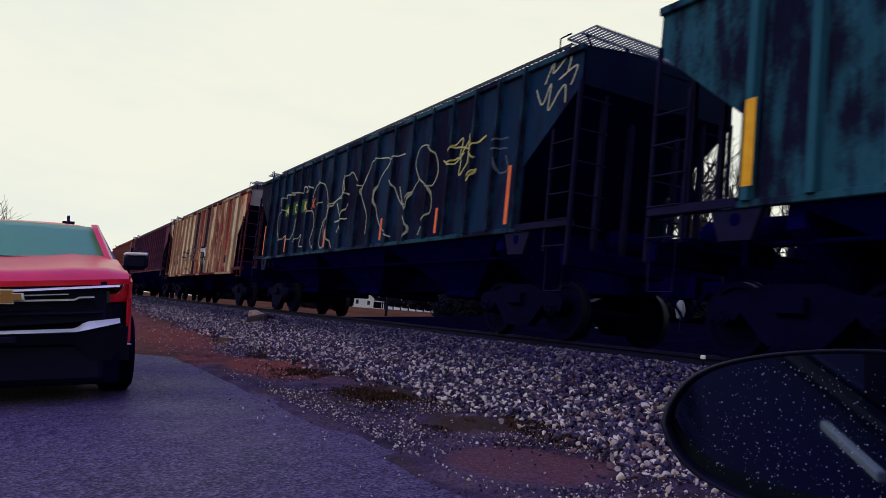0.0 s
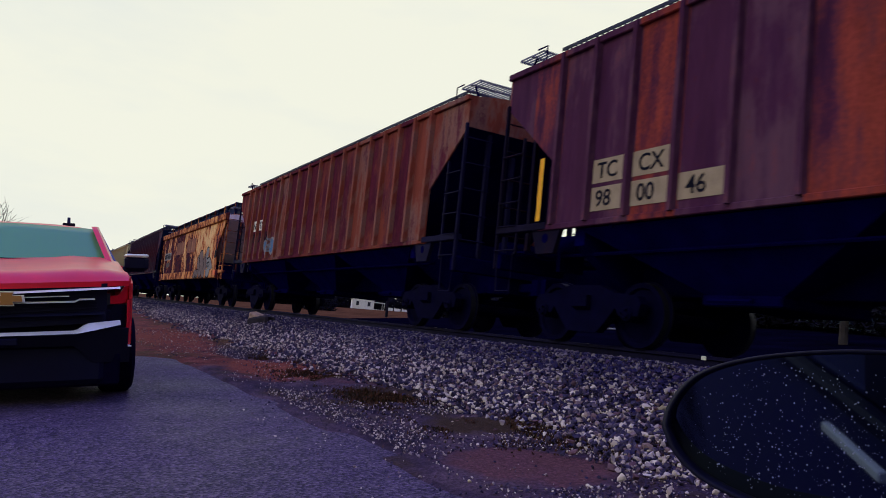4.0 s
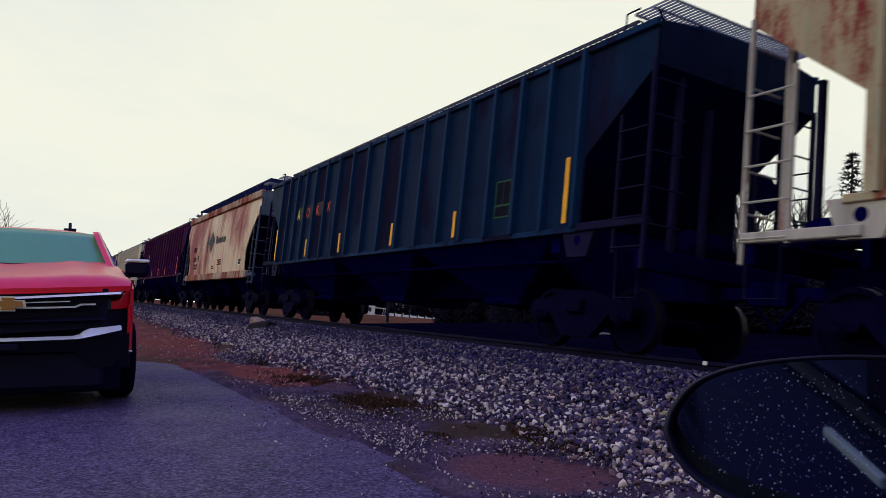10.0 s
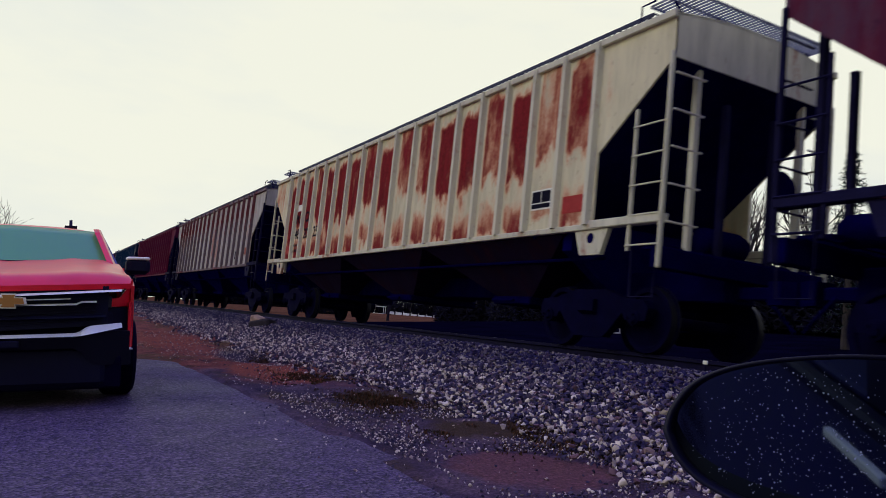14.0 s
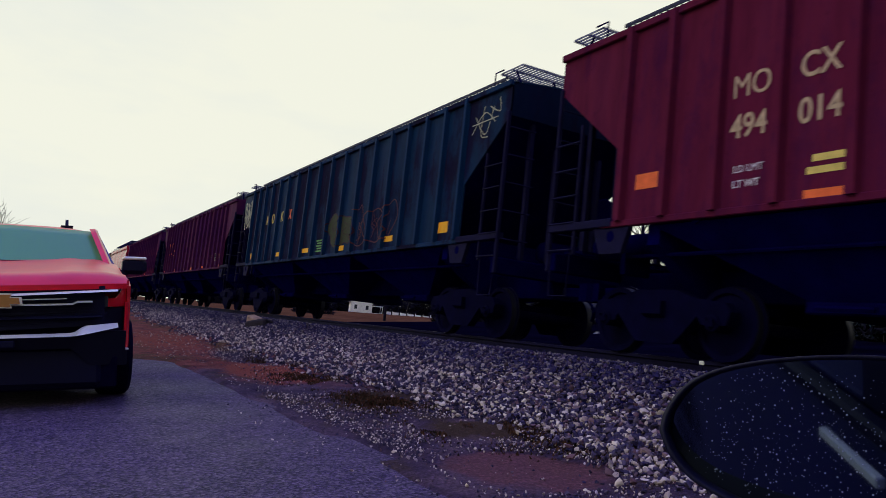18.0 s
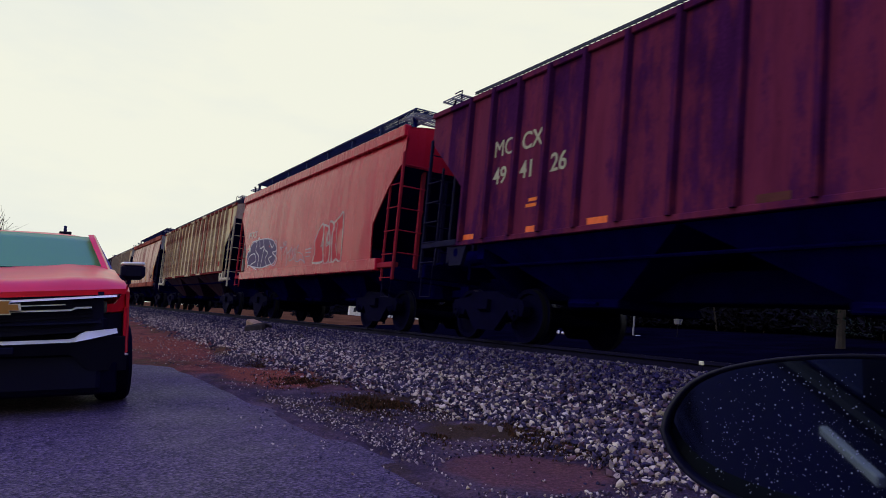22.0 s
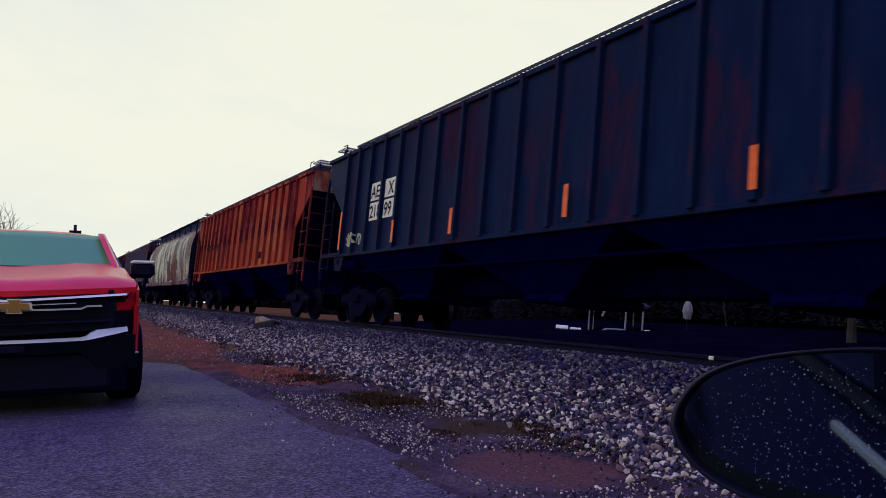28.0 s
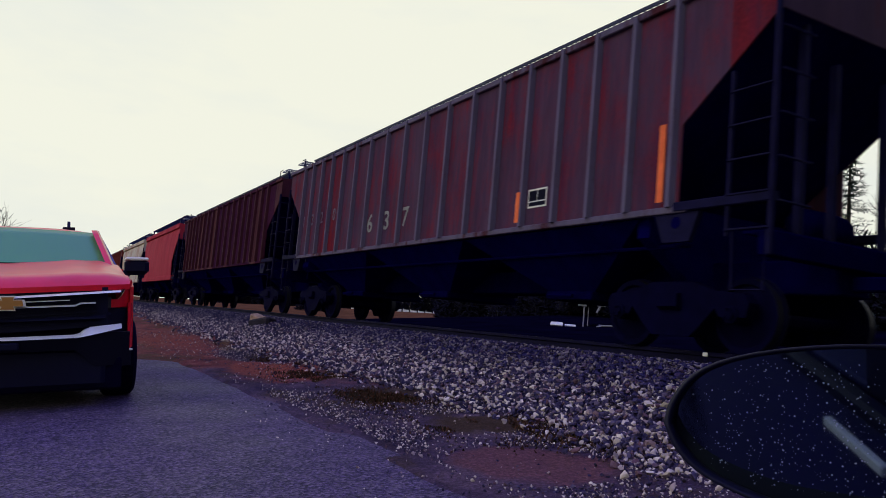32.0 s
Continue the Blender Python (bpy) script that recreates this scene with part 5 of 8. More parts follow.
p = car_paint("rusted_cream_paint", (0.74, 0.60, 0.36), (0.21, 0.024, 0.022), 0.55, 0.95, seed=3, dirt=0.35, cells=(16.95, 15), soft=0.06, tones=1.0, size=1.3, bleed=(0.46, 0.12, 0.055), second=(0.52, 0.26, 0.14))
pt = car_paint("rusted_cream_rib_paint", (0.42, 0.27, 0.18), (0.10, 0.016, 0.024), 0.55, 0.9, seed=4, cells=(16.95, 15))
pf = car_paint("dull_red_frame_paint", (0.09, 0.022, 0.028), DARKRUST, 0.4, 0.2, seed=5)
car, L = hopper(26.40, 43.35, "rib", p, "cream ribbed covered hopper car, heavily rusted panel by panel", 15, 0.10, trim=pt, frame_paint=pf, sill=1.2, end_paint=car_paint("dusty_cream_end_paint", (0.34, 0.32, 0.30), RUST, 0.3, 0.2, seed=5))
tapes(car, "rib", M_GOLD, (), (7.2, 9.15), 1.33, 0.1)
M_FADEDTAG = plain("faded_red_brown_spray", (0.24, 0.10, 0.10), 0.6)
stroke(car, "rib", [(7.28, 2.2), (6.98, 2.22), (6.78, 2.1), (6.74, 1.95)], 0.2, M_WHITETAG, "white sprayed letter")
stroke(car, "rib", [(6.84, 2.33), (6.55, 1.93), (6.63, 1.65), (6.46, 1.34)], 0.12, M_WHITETAG, "white edge of a sprayed letter", 0.001)
stroke(car, "rib", [(7.0, 1.86), (6.86, 1.7), (6.70, 1.5)], 0.2, M_TEALTAG, "teal foot of a sprayed letter", 0.002)
stroke(car, "rib", [(6.72, 1.52), (6.62, 1.3)], 0.2, M_BLUETAG, "dark blue foot of a sprayed letter", 0.002)
stroke(car, "rib", [(11.6, 2.2), (11.3, 2.2), (11.2, 2.0)], 0.1, M_CREAMTAG, "cream sprayed letter")
stroke(car, "rib", [(10.45, 2.12), (10.24, 1.85), (10.13, 1.3)], 0.12, M_CREAMTAG, "cream sprayed letter")
for line in (
    [(11.91, 2.29), (11.37, 2.28), (11.26, 2.09), (11.5, 2.04), (11.86, 2.09)],
    [(11.37, 2.28), (11.09, 2.07), (11.13, 1.87), (11.34, 1.83), (11.26, 1.26)],
    [(11.8, 2.02), (11.51, 1.97), (11.45, 1.32)],
    [(10.93, 1.24), (10.77, 1.79), (10.67, 2.29), (10.55, 2.32), (10.19, 2.06), (10.06, 1.17)],
    [(10.62, 2.23), (10.33, 1.76), (10.15, 1.36)],
    [(10.91, 1.44), (10.56, 1.46), (10.15, 1.38)],
    [(7.34, 2.35), (6.96, 2.38), (6.73, 2.29), (6.41, 1.84), (6.54, 1.6), (6.4, 1.3)],
    [(7.34, 2.31), (6.96, 2.32), (6.69, 2.15), (6.6, 1.97), (6.79, 1.69), (6.52, 1.27)],
    [(7.31, 2.12), (7.01, 2.1), (6.92, 2.0), (7.02, 1.91), (7.29, 1.91)],
):
    stroke(car, "rib", line, 0.035, M_BLACKPAINT, "black sprayed outline", 0.004)
for line in (
    [(9.67, 2.01), (9.33, 2.1), (9.02, 1.92), (8.67, 1.69), (8.54, 1.38), (8.67, 1.25)],
    [(9.7, 1.9), (9.23, 1.88), (8.91, 1.75)],
    [(9.69, 2.33), (9.38, 2.39), (9.15, 2.22)],
    [(8.66, 2.32), (8.4, 2.35), (8.04, 2.33)],
    [(8.66, 2.32), (8.46, 1.97), (8.28, 1.62)],
    [(8.32, 1.83), (8.04, 1.88)],
):
    stroke(car, "rib", line, 0.05, M_FADEDTAG, "faded sprayed line", 0.004)
patches(car, "rib", M_BLACKPAINT, ((2.3, 2.9, 1.55, 1.85),), "stencil")
letters(car, L, 15, ("JSL", "X"), 2.2, 0.36, M_BLACKPAINT, 1)
letters(car, L, 15, ("04", "8"), 1.75, 0.36, M_BLACKPAINT, 1)

p = car_paint("brown_hopper_paint", (0.074, 0.022, 0.056), (0.23, 0.042, 0.030), 0.33, 0.4, seed=4, dirt=0.4, soft=0.16, second=(0.115, 0.050, 0.080), size=0.7)
car, L = hopper(44.14, 61.1, "rib", p, "dark red-brown ribbed covered hopper car with faded panels", 18, 0.1, end_paint=car_paint("cream_end_paint", (0.42, 0.36, 0.32), RUST, 0.3, 0.3, seed=6), frame_paint=car_paint("dull_frame_paint", (0.008, 0.006, 0.020), (0.022, 0.009, 0.014), 0.35, 0.2, seed=7))
tapes(car, "rib", M_GOLD, (15.8,), (7.2,), 1.66, 0.1)
M_TANPATCH = plain("tan_letter_patch", (0.34, 0.26, 0.17), 0.6)
letter_plates(car, L, 18, ("TC", "CX"), 2.15, 0.3, 1, M_TANPATCH)
letter_plates(car, L, 18, ("98", "00", "46"), 1.78, 0.3, 1, M_TANPATCH)
patches(car, "rib", M_BLACKPAINT, ((4.2, 4.75, 1.85, 2.2),), "stencil")

ORANGE_CAR = dict(base=(0.38, 0.034, 0.022), rust=(0.11, 0.010, 0.024), amount=0.36, panel=0.35, dirt=0.3)
p = car_paint("orange_hopper_paint", seed=5, **{**ORANGE_CAR, "base": (0.22, 0.052, 0.034), "amount": 0.55, "rust": (0.09, 0.016, 0.03), "second": (0.26, 0.14, 0.11)})
car, L = hopper(62.4, 78.75, "rib", p, "orange ribbed covered hopper car with rust and patched lettering", 18, 0.15)
letter_plates(car, L, 18, ("ND", "YX"), 2.63, 0.34, 1)
letters(car, L, 18, ("82", "34", "06"), 2.2, 0.42, M_BLACKPAINT, 1)
graffiti(car, "rib", 31, 11.6, 12.6, 1.7, 2.25, 2, 0.07, M_SILVERTAG, M_BLUETAG)

p = car_paint("yellow_rusted_paint", (0.86, 0.56, 0.26), (0.032, 0.008, 0.030), 0.49, 0.20, seed=7.6, dirt=0.25, soft=0.04, second=(0.70, 0.30, 0.11), bleed=(0.50, 0.10, 0.026), size=0.75, drip=0.5, runs=2.4, stains=1.05, cells=(16.2, 15), flecks=0.6, along=0.02)
pt = car_paint("yellow_rail_paint", (0.82, 0.40, 0.13), (0.07, 0.016, 0.028), 0.50, 0.1, seed=8, dirt=0.25, soft=0.05, bleed=(0.5, 0.12, 0.05), size=2.2, flecks=0.7)
pm = car_paint("faded_mauve_paint", (0.80, 0.68, 0.80), RUST, 0.15, 0.1, seed=8, dirt=0.2)
car, L = hopper(80.65, 96.85, "smooth", p, "pale yellow smooth-sided hopper car, blotched with rust", trim=pt, walk_high=0.52, eave=3.35, chord=0.24, skirt=True, end_paint=pm, slope=pm, frame_paint=pt, rail=(1.06, 1.4))
patches(car, "smooth", plain("weathered_white_band", (0.25, 0.24, 0.24), 0.7, 0, 0.35, 3), ((12.62, 14.78, 2.13, 2.52),), "letter_band", "greyish white band behind the number")
lettering("AOKX", 0.40, M_BLACKPAINT, car, -1.563, 14.72, 2.19, stretch=0.74)
lettering("410316", 0.40, M_BLACKPAINT, car, -1.563, 13.78, 2.19, stretch=0.86)
patches(car, "smooth", plain("grey_paint_out", (0.075, 0.060, 0.060), 0.7), ((12.95, 14.05, 1.74, 1.97),), "faded_patch")
patches(car, "smooth", M_BLACKPAINT, ((1.17, 1.55, 1.88, 2.19),), "faded_patch")
M_MAUVETAG = plain("dull_mauve_spray", (0.15, 0.095, 0.105), 0.6, 0, 0.5, 4)
for ring in (
    [(3.25, 2.11), (3.08, 2.34), (2.74, 2.35), (2.67, 2.09), (2.94, 1.86), (2.51, 1.94), (2.09, 1.77), (1.87, 1.45), (2.13, 1.12), (2.57, 1.11), (2.74, 1.41), (2.99, 1.59), (3.25, 2.11)],
    [(4.77, 2.05), (4.49, 2.24), (4.00, 2.24), (3.62, 1.69), (3.64, 1.23), (4.03, 1.1), (4.31, 1.38), (4.77, 2.05)],
    [(3.67, 1.76), (3.46, 2.14), (3.11, 1.65), (2.98, 1.15), (3.33, 1.08), (3.65, 1.29), (3.67, 1.76)],
    [(5.00, 1.16), (5.01, 1.87), (4.77, 2.05), (4.28, 1.5), (4.47, 1.11), (5.00, 1.16)],
    [(2.93, 1.69), (2.61, 1.5), (2.45, 1.65), (2.53, 1.73), (2.70, 1.7)],
    [(5.51, 1.11), (5.22, 1.43), (4.67, 1.4), (4.94, 1.08)],
):
    blob(car, 'smooth', ring, 0.05, M_BLACKPAINT, M_SILVERTAG if ring[0][0] < 3.3 else M_MAUVETAG, 'silver bubble graffiti outlined in black')
M_FADEBROWN = plain("faded_brown_band", (0.20, 0.065, 0.045), 0.7, 0, 0.6, 2.2)
M_FADELETTER = plain("faded_tan_letter", (0.30, 0.12, 0.07), 0.7, 0, 0.5, 3)
patches(car, "smooth", M_FADEBROWN, ((8.87, 11.07, 2.30, 2.92), (5.92, 8.01, 2.30, 2.94)), "letter_band", "faded brown band of an old name")
for y0, w in ((10.65, 0.2), (9.95, 0.22), (9.25, 0.22), (7.75, 0.09), (7.30, 0.09), (6.65, 0.26), (6.07, 0.2)):
    patches(car, "smooth", M_FADELETTER, ((y0, y0 + w, 2.40, 2.82),), "worn_letter", "worn bar of an old name")
for line in (
    [(10.57, 1.69), (10.56, 2.08), (10.14, 2.2), (9.70, 1.95), (9.85, 1.64), (9.45, 1.57)],
    [(9.33, 1.6), (9.16, 2.09), (8.82, 2.16), (8.52, 1.94), (8.77, 1.75), (8.36, 1.53)],
    [(7.55, 1.51), (7.77, 1.86), (7.48, 2.1), (7.08, 1.85), (7.17, 1.54)],
    [(6.82, 1.48), (6.94, 2.02), (6.42, 1.89), (6.25, 1.53)],
    [(6.18, 1.46), (6.16, 1.97), (5.85, 2.09), (5.60, 1.84), (5.63, 1.42)],
):
    stroke(car, "smooth", line, 0.032, M_BLACKPAINT, "thin black sprayed loop")
for k in range(9):
    y = 0.5 + (L - 1.0) * k / 8
    part("railing_post", Shape().box(-1.205, -1.18, y - 0.03, y + 0.03, 3.5, 4.12), pt, car)
part("orange_plate", Shape().box(-1.6, -1.582, 0.82, 1.2, 1.16, 1.36), M_ORANGE, car)

p = car_paint("plum_hopper_paint", (0.042, 0.014, 0.050), (0.115, 0.030, 0.022), 0.30, 0.22, seed=9, dirt=0.35, soft=0.22, second=(0.074, 0.030, 0.050), size=0.7)
pt = car_paint("plum_rib_paint", (0.058, 0.036, 0.062), (0.07, 0.02, 0.03), 0.3, 0.4, seed=9, dirt=0.3)
car, L = hopper(98.3, 115.1, "rib", p, "plum-brown ribbed covered hopper car with boxed lettering", 18, 0.11, trim=pt, end_paint=SHADED_END)
letter_plates(car, L, 18, ("MO", "CX", "975", "043"), 2.38, 0.30, 0, M_TANPATCH)
tapes(car, "rib", M_ORANGE, (15.3,), (12.2, 9.62), 1.66, 0.1)
patches(car, "rib", plain("faded_orange_patch", (0.34, 0.075, 0.03), 0.6, 0, 0.4, 4), ((9.7, 10.3, 1.9, 2.12), (14.7, 15.2, 1.75, 1.9)), "faded_patch", "orange paint patch")
plate(car, "rib", 2.25, 2.6, 2.3, 2.86, M_SILVERTAG)
plate(car, "rib", 2.93, 3.37, 1.86, 2.23, M_SILVERTAG)

p = car_paint("tan_hopper_paint", (0.47, 0.43, 0.255), (0.20, 0.028, 0.024), 0.25, 0.22, seed=10, dirt=0.2, soft=0.09, bleed=(0.42, 0.28, 0.15), size=1.1)
pf = car_paint("tan_frame_paint", (0.46, 0.42, 0.34), RUST, 0.25, 0.1, seed=11)
car, L = hopper(116.5, 133.2, "rib", p, "tan ribbed covered hopper car with red rust stains", 18, 0.1, step=1.22, frame_paint=pf)
letters(car, L, 18, ("FU", "RX"), 2.75, 0.42, M_BLACKPAINT, 1)
letters(car, L, 18, ("42", "44", "05"), 2.18, 0.42, M_BLACKPAINT, 1)
patches(car, "rib", M_BLACKPAINT, ((L - 5.2, L - 4.9, 1.75, 2.0),), "stencil")
plate(car, "rib", 2.93, 3.42, 1.83, 2.18, M_WHITEPAINT)
tapes(car, "rib", M_ORANGE, (), (4.75, 7.5), 1.7)
bars(car, "rib", 1.9, 2.0, 0.5, 0.05, 4, M_BLACKPAINT)
bars(car, "rib", 7.7, 1.7, 0.4, 0.03, 3, M_BLACKPAINT)

pt_green = car_paint("blue_green_rib_paint", seed=12.5, **{**GREEN, "base": (0.007, 0.030, 0.080)})
p = car_paint("blue_green_paint", seed=12, **{**GREEN, "base": (0.004, 0.017, 0.046)})
car, L = hopper(134.6, 151.62, "rib", p, "dark blue-green ribbed covered hopper car with yellow strips", 18, 0.12, trim=pt_green, end_paint=SHADED_END)
tapes(car, "rib", M_GOLD, (1.5, L - 1.42), (4.6, 7.2, 10.2, 12.72))
M_DULLRED = plain("dull_red_patch", (0.032, 0.008, 0.018), 0.6)
M_DULLGREEN = plain("dull_green_patch", (0.030, 0.038, 0.016), 0.6)
for ch, y, m in (("A", 14.2, M_YELLOWPAINT), ("O", 13.38, M_REDLET), ("K", 12.58, M_REDLET), ("X", 11.7, M_REDLET)):
    words(car, "rib", ch, y, 2.78, 0.36, m, 1.0, {"A": M_DULLGREEN, "X": None}.get(ch, M_DULLRED))
data_panel(car, "rib", 3.0, 1.9, M_DARKGREEN, 0.45, 0.6)

p = car_paint("cream_red_stained_paint", (0.62, 0.50, 0.27), (0.22, 0.016, 0.024), 0.47, 0.0, seed=13, dirt=0.3, soft=0.13, stains=0.9, drip=0.05, runs=1.0, size=0.42, bleed=(0.46, 0.14, 0.07), second=(0.48, 0.30, 0.17), rough=0.30, spec=0.3, waves=0.12)
pe = car_paint("grey_blue_end_paint", (0.14, 0.19, 0.23), DARKRUST, 0.25, 0.2, seed=14)
car, L = hopper(152.9, 165.98, "smooth", p, "cream smooth-sided hopper car streaked with red", trim=car_paint("cream_rail_paint", (0.46, 0.36, 0.25), RUST, 0.5, 0.1, seed=15), walk_high=0.5, end_paint=pe, frame_paint=car_paint("slate_frame_paint", (0.075, 0.10, 0.14), DARKRUST, 0.25, 0.2, seed=14))
s = Shape()
s.add([(-1.558, 8.28, 2.79), (-1.558, 7.84, 3.23), (-1.558, 7.84, 2.3)], [(0, 1, 2)])
s.add([(-1.558, 7.73, 2.76), (-1.558, 7.19, 3.25), (-1.558, 6.67, 2.82), (-1.558, 7.15, 2.3)], [(0, 1, 2, 3)])
part("diamond_emblem", s, plain("charcoal_decal", (0.030, 0.036, 0.045), 0.6), car, "charcoal diamond shapes")
M_MARK = plain("charcoal_mark", (0.04, 0.042, 0.05), 0.6)
for k, (w, h) in enumerate(((0.21, 0.32), (0.17, 0.22), (0.17, 0.22), (0.18, 0.25), (0.17, 0.22), (0.12, 0.3), (0.17, 0.22), (0.17, 0.22))):
    yk = 6.35 - k * 0.222
    part("brand_mark", Shape().box(-1.558, -1.553, yk - w, yk, 2.66, 2.66 + h), M_MARK, car, "charcoal bar of a company mark")
words(car, "smooth", "PTEX", 11.0, 2.5, 0.3, M_BLACKPAINT)
words(car, "smooth", "21595", 10.95, 2.06, 0.3, M_BLACKPAINT)
bars(car, "smooth", 5.0, 1.78, 0.75, 0.05, 3, M_BLACKPAINT)
bars(car, "smooth", 6.4, 1.65, 0.45, 0.04, 2, M_BLACKPAINT)
bars(car, "smooth", 10.0, 1.72, 0.85, 0.05, 3, M_BLACKPAINT)
patches(car, "smooth", M_BLACKPAINT, ((9.7, 9.9, 2.1, 2.33),), "stencil")
patches(car, "smooth", M_ORANGETAG, ((6.15, 6.25, 1.6, 2.0),))
plate(car, "smooth", 1.74, 2.15, 1.67, 2.0, M_WHITEPAINT)

p = car_paint("maroon_hopper_paint", seed=16, second=(0.088, 0.040, 0.064), **{**MAROON, "base": (0.100, 0.018, 0.038)})
car, L = hopper(166.75, 184.0, "rib", p, "dull maroon ribbed covered hopper car with orange strips", 18, 0.12, end_paint=car_paint("slate_maroon_paint", (0.12, 0.08, 0.11), MAROON["rust"], 0.4, 0.2, seed=17))
letter_plates(car, L, 18, ("IF", "XX"), 2.8, 0.34, 2)
letters(car, L, 18, ("3", "42", "86"), 2.3, 0.36, M_WHITEPAINT, 1)
tapes(car, "rib", M_ORANGE, (1.5, L - 1.42), (5.32, 7.87, 10.62, 13.24), 1.6, 0.1)
plate(car, "rib", 3.9, 4.36, 1.76, 2.05, M_CREAMTAG)

WHITE_CAR = dict(base=(0.64, 0.58, 0.38), rust=(0.18, 0.018, 0.020))
p = car_paint("white_rust_panel_paint", amount=0.29, panel=0.30, seed=18, dirt=0.12, soft=0.17, stains=1.15, cells=(16.61, 18), blocks=0.66, along=0.014, bleed=(0.58, 0.19, 0.09), size=1.4, **WHITE_CAR)
pt = car_paint("white_trim_paint", (0.60, 0.57, 0.42), RUST, 0.16, 0.1, seed=19, dirt=0.2)
car, L = hopper(185.5, 202.3, "rib", p, "off-white ribbed covered hopper car with rust in each panel", 18, 0.12, bay=car_paint("dark_plum_bay_paint", (0.012, 0.006, 0.024), (0.02, 0.006, 0.015), 0.35, 0.1, seed=32), trim=pt, frame_paint=pt, end_paint=pt, inset=1.61)
patches(car, "rib", M_REDPLATE, ((14.76, 15.1, 1.76, 2.0),), "red_plate")
for t, y, z in (("MO", 14.42, 2.60), ("CX", 13.60, 2.61), ("48", 14.38, 2.17), ("20", 13.62, 2.15), ("25", 12.80, 2.15)):
    words(car, "rib", t, y, z, 0.4, M_BLACKPAINT, {"MO": 0.68, "CX": 0.74}.get(t, 0.92))
words(car, "rib", "LD LMT", 14.4, 1.95, 0.11, M_BLACKPAINT)
words(car, "rib", "LT WT", 14.4, 1.79, 0.11, M_BLACKPAINT)
patches(car, "rib", M_REDPLATE, ((1.5, 1.94, 1.8, 2.04),), "red_plate")
patches(car, "rib", M_WHITEPAINT, ((13.95, 14.35, 2.96, 3.14),), "faded_patch")
plate(car, "rib", 2.21, 2.71, 1.91, 2.21, M_WHITEPAINT)

p = car_paint("pale_grey_hopper_paint", (0.40, 0.37, 0.335), (0.36, 0.09, 0.055), 0.14, 0.2, seed=21, dirt=0.25, soft=0.16)
pt = car_paint("rusty_rib_paint", (0.17, 0.13, 0.14), (0.13, 0.035, 0.04), 0.3, 0.3, seed=22, dirt=0.3)
car, L = hopper(203.7, 220.82, "rib", p, "pale grey ribbed covered hopper car with rusty ribs", 18, 0.11, trim=pt, end_paint=p)
patches(car, "rib", plain("faded_red_stain", (0.30, 0.10, 0.075), 0.7, 0, 0.4, 5), ((1.45, 2.0, 1.95, 2.2),), "red_plate")
plate(car, "rib", 2.97, 3.41, 1.82, 2.15, M_SILVERTAG)
bars(car, "rib", L - 3.4, 2.0, 0.6, 0.07, 5, M_SILVERTAG)

p = car_paint("maroon_hopper_paint", seed=23, **{**MAROON, "base": (0.115, 0.012, 0.036), "rust": (0.06, 0.008, 0.032), "amount": 0.3, "panel": 0.15})
pf = car_paint("maroon_frame_paint", (0.20, 0.02, 0.055), DARKRUST, 0.3, 0.2, seed=24)
car, L = hopper(221.95, 238.75, "rib", p, "maroon ribbed covered hopper car with pale lettering", 18, 0.15)
M_TANLETTER = plain("tan_lettering", (0.50, 0.36, 0.22), 0.6, 0, 0.4, 12)
for t, y, z in (("MO", 13.76, 2.8), ("CX", 12.95, 2.83), ("494", 13.76, 2.36), ("014", 12.95, 2.37)):
    words(car, "rib", t, y, z, 0.36, M_TANLETTER, 0.85)
words(car, "rib", "LD LMT", 13.69, 1.98, 0.11, M_WHITETAG)
words(car, "rib", "LT WT", 13.69, 1.82, 0.11, M_WHITETAG)
bars(car, "rib", 12.45, 1.85, 0.38, 0.07, 2, M_YELLOWPAINT)
patches(car, "rib", M_ORANGE, ((14.75, 15.15, 1.97, 2.16), (12.37, 12.85, 1.6, 1.7), (9.9, 10.4, 1.6, 1.7), (6.2, 6.76, 1.6, 1.7), (3.6, 4.1, 1.62, 1.72), (1.5, 2.0, 1.75, 1.95)))

p = car_paint("green_hopper_paint", seed=24, second=(0.008, 0.010, 0.034), **GREEN)
car, L = hopper(240.1, 257.1, "rib", p, "dark green ribbed covered hopper car with yellow patches and graffiti", 18, 0.12, trim=pt_green, end_paint=SHADED_END)
patches(car, "rib", M_GOLD, ((1.7, 2.13, 1.76, 1.96), (4.0, 4.5, 1.73, 1.85), (6.7, 7.2, 1.66, 1.78), (9.3, 9.87, 1.72, 1.84), (11.75, 12.3, 1.72, 1.84), (14.9, 15.32, 1.74, 1.93)))
for ch, y, m in (("A", 13.85, M_YELLOWPAINT), ("O", 13.22, M_YELLOWPAINT), ("K", 12.25, M_YELLOWPAINT), ("X", 11.45, M_ORANGE)):
    words(car, "rib", ch, y, 2.79, 0.42, m, 0.8)
graffiti(car, "rib", 51, 15.75, 16.8, 2.8, 3.8, 4, 0.04, M_CREAMTAG, label="cream sprayed tag")
for line in (
    [(1.15, 3.42), (0.78, 3.74), (0.42, 3.52)],
    [(1.08, 3.72), (0.72, 3.36), (0.50, 3.80)],
    [(0.80, 3.86), (0.86, 3.38), (0.62, 3.30)],
    [(0.62, 3.82), (0.30, 3.68), (0.34, 3.92)],
    [(1.18, 3.58), (0.36, 3.60)],
):
    stroke(car, "rib", line, 0.016, M_CREAMTAG, "thin cream sprayed tag")
M_DULLORANGE = plain("faded_orange_spray", (0.085, 0.022, 0.022), 0.6)
graffiti(car, "rib", 52, 6.3, 7.9, 1.66, 2.6, 2, 0.025, M_DULLRED, M_DULLGREEN, label="dull orange and red graffiti")
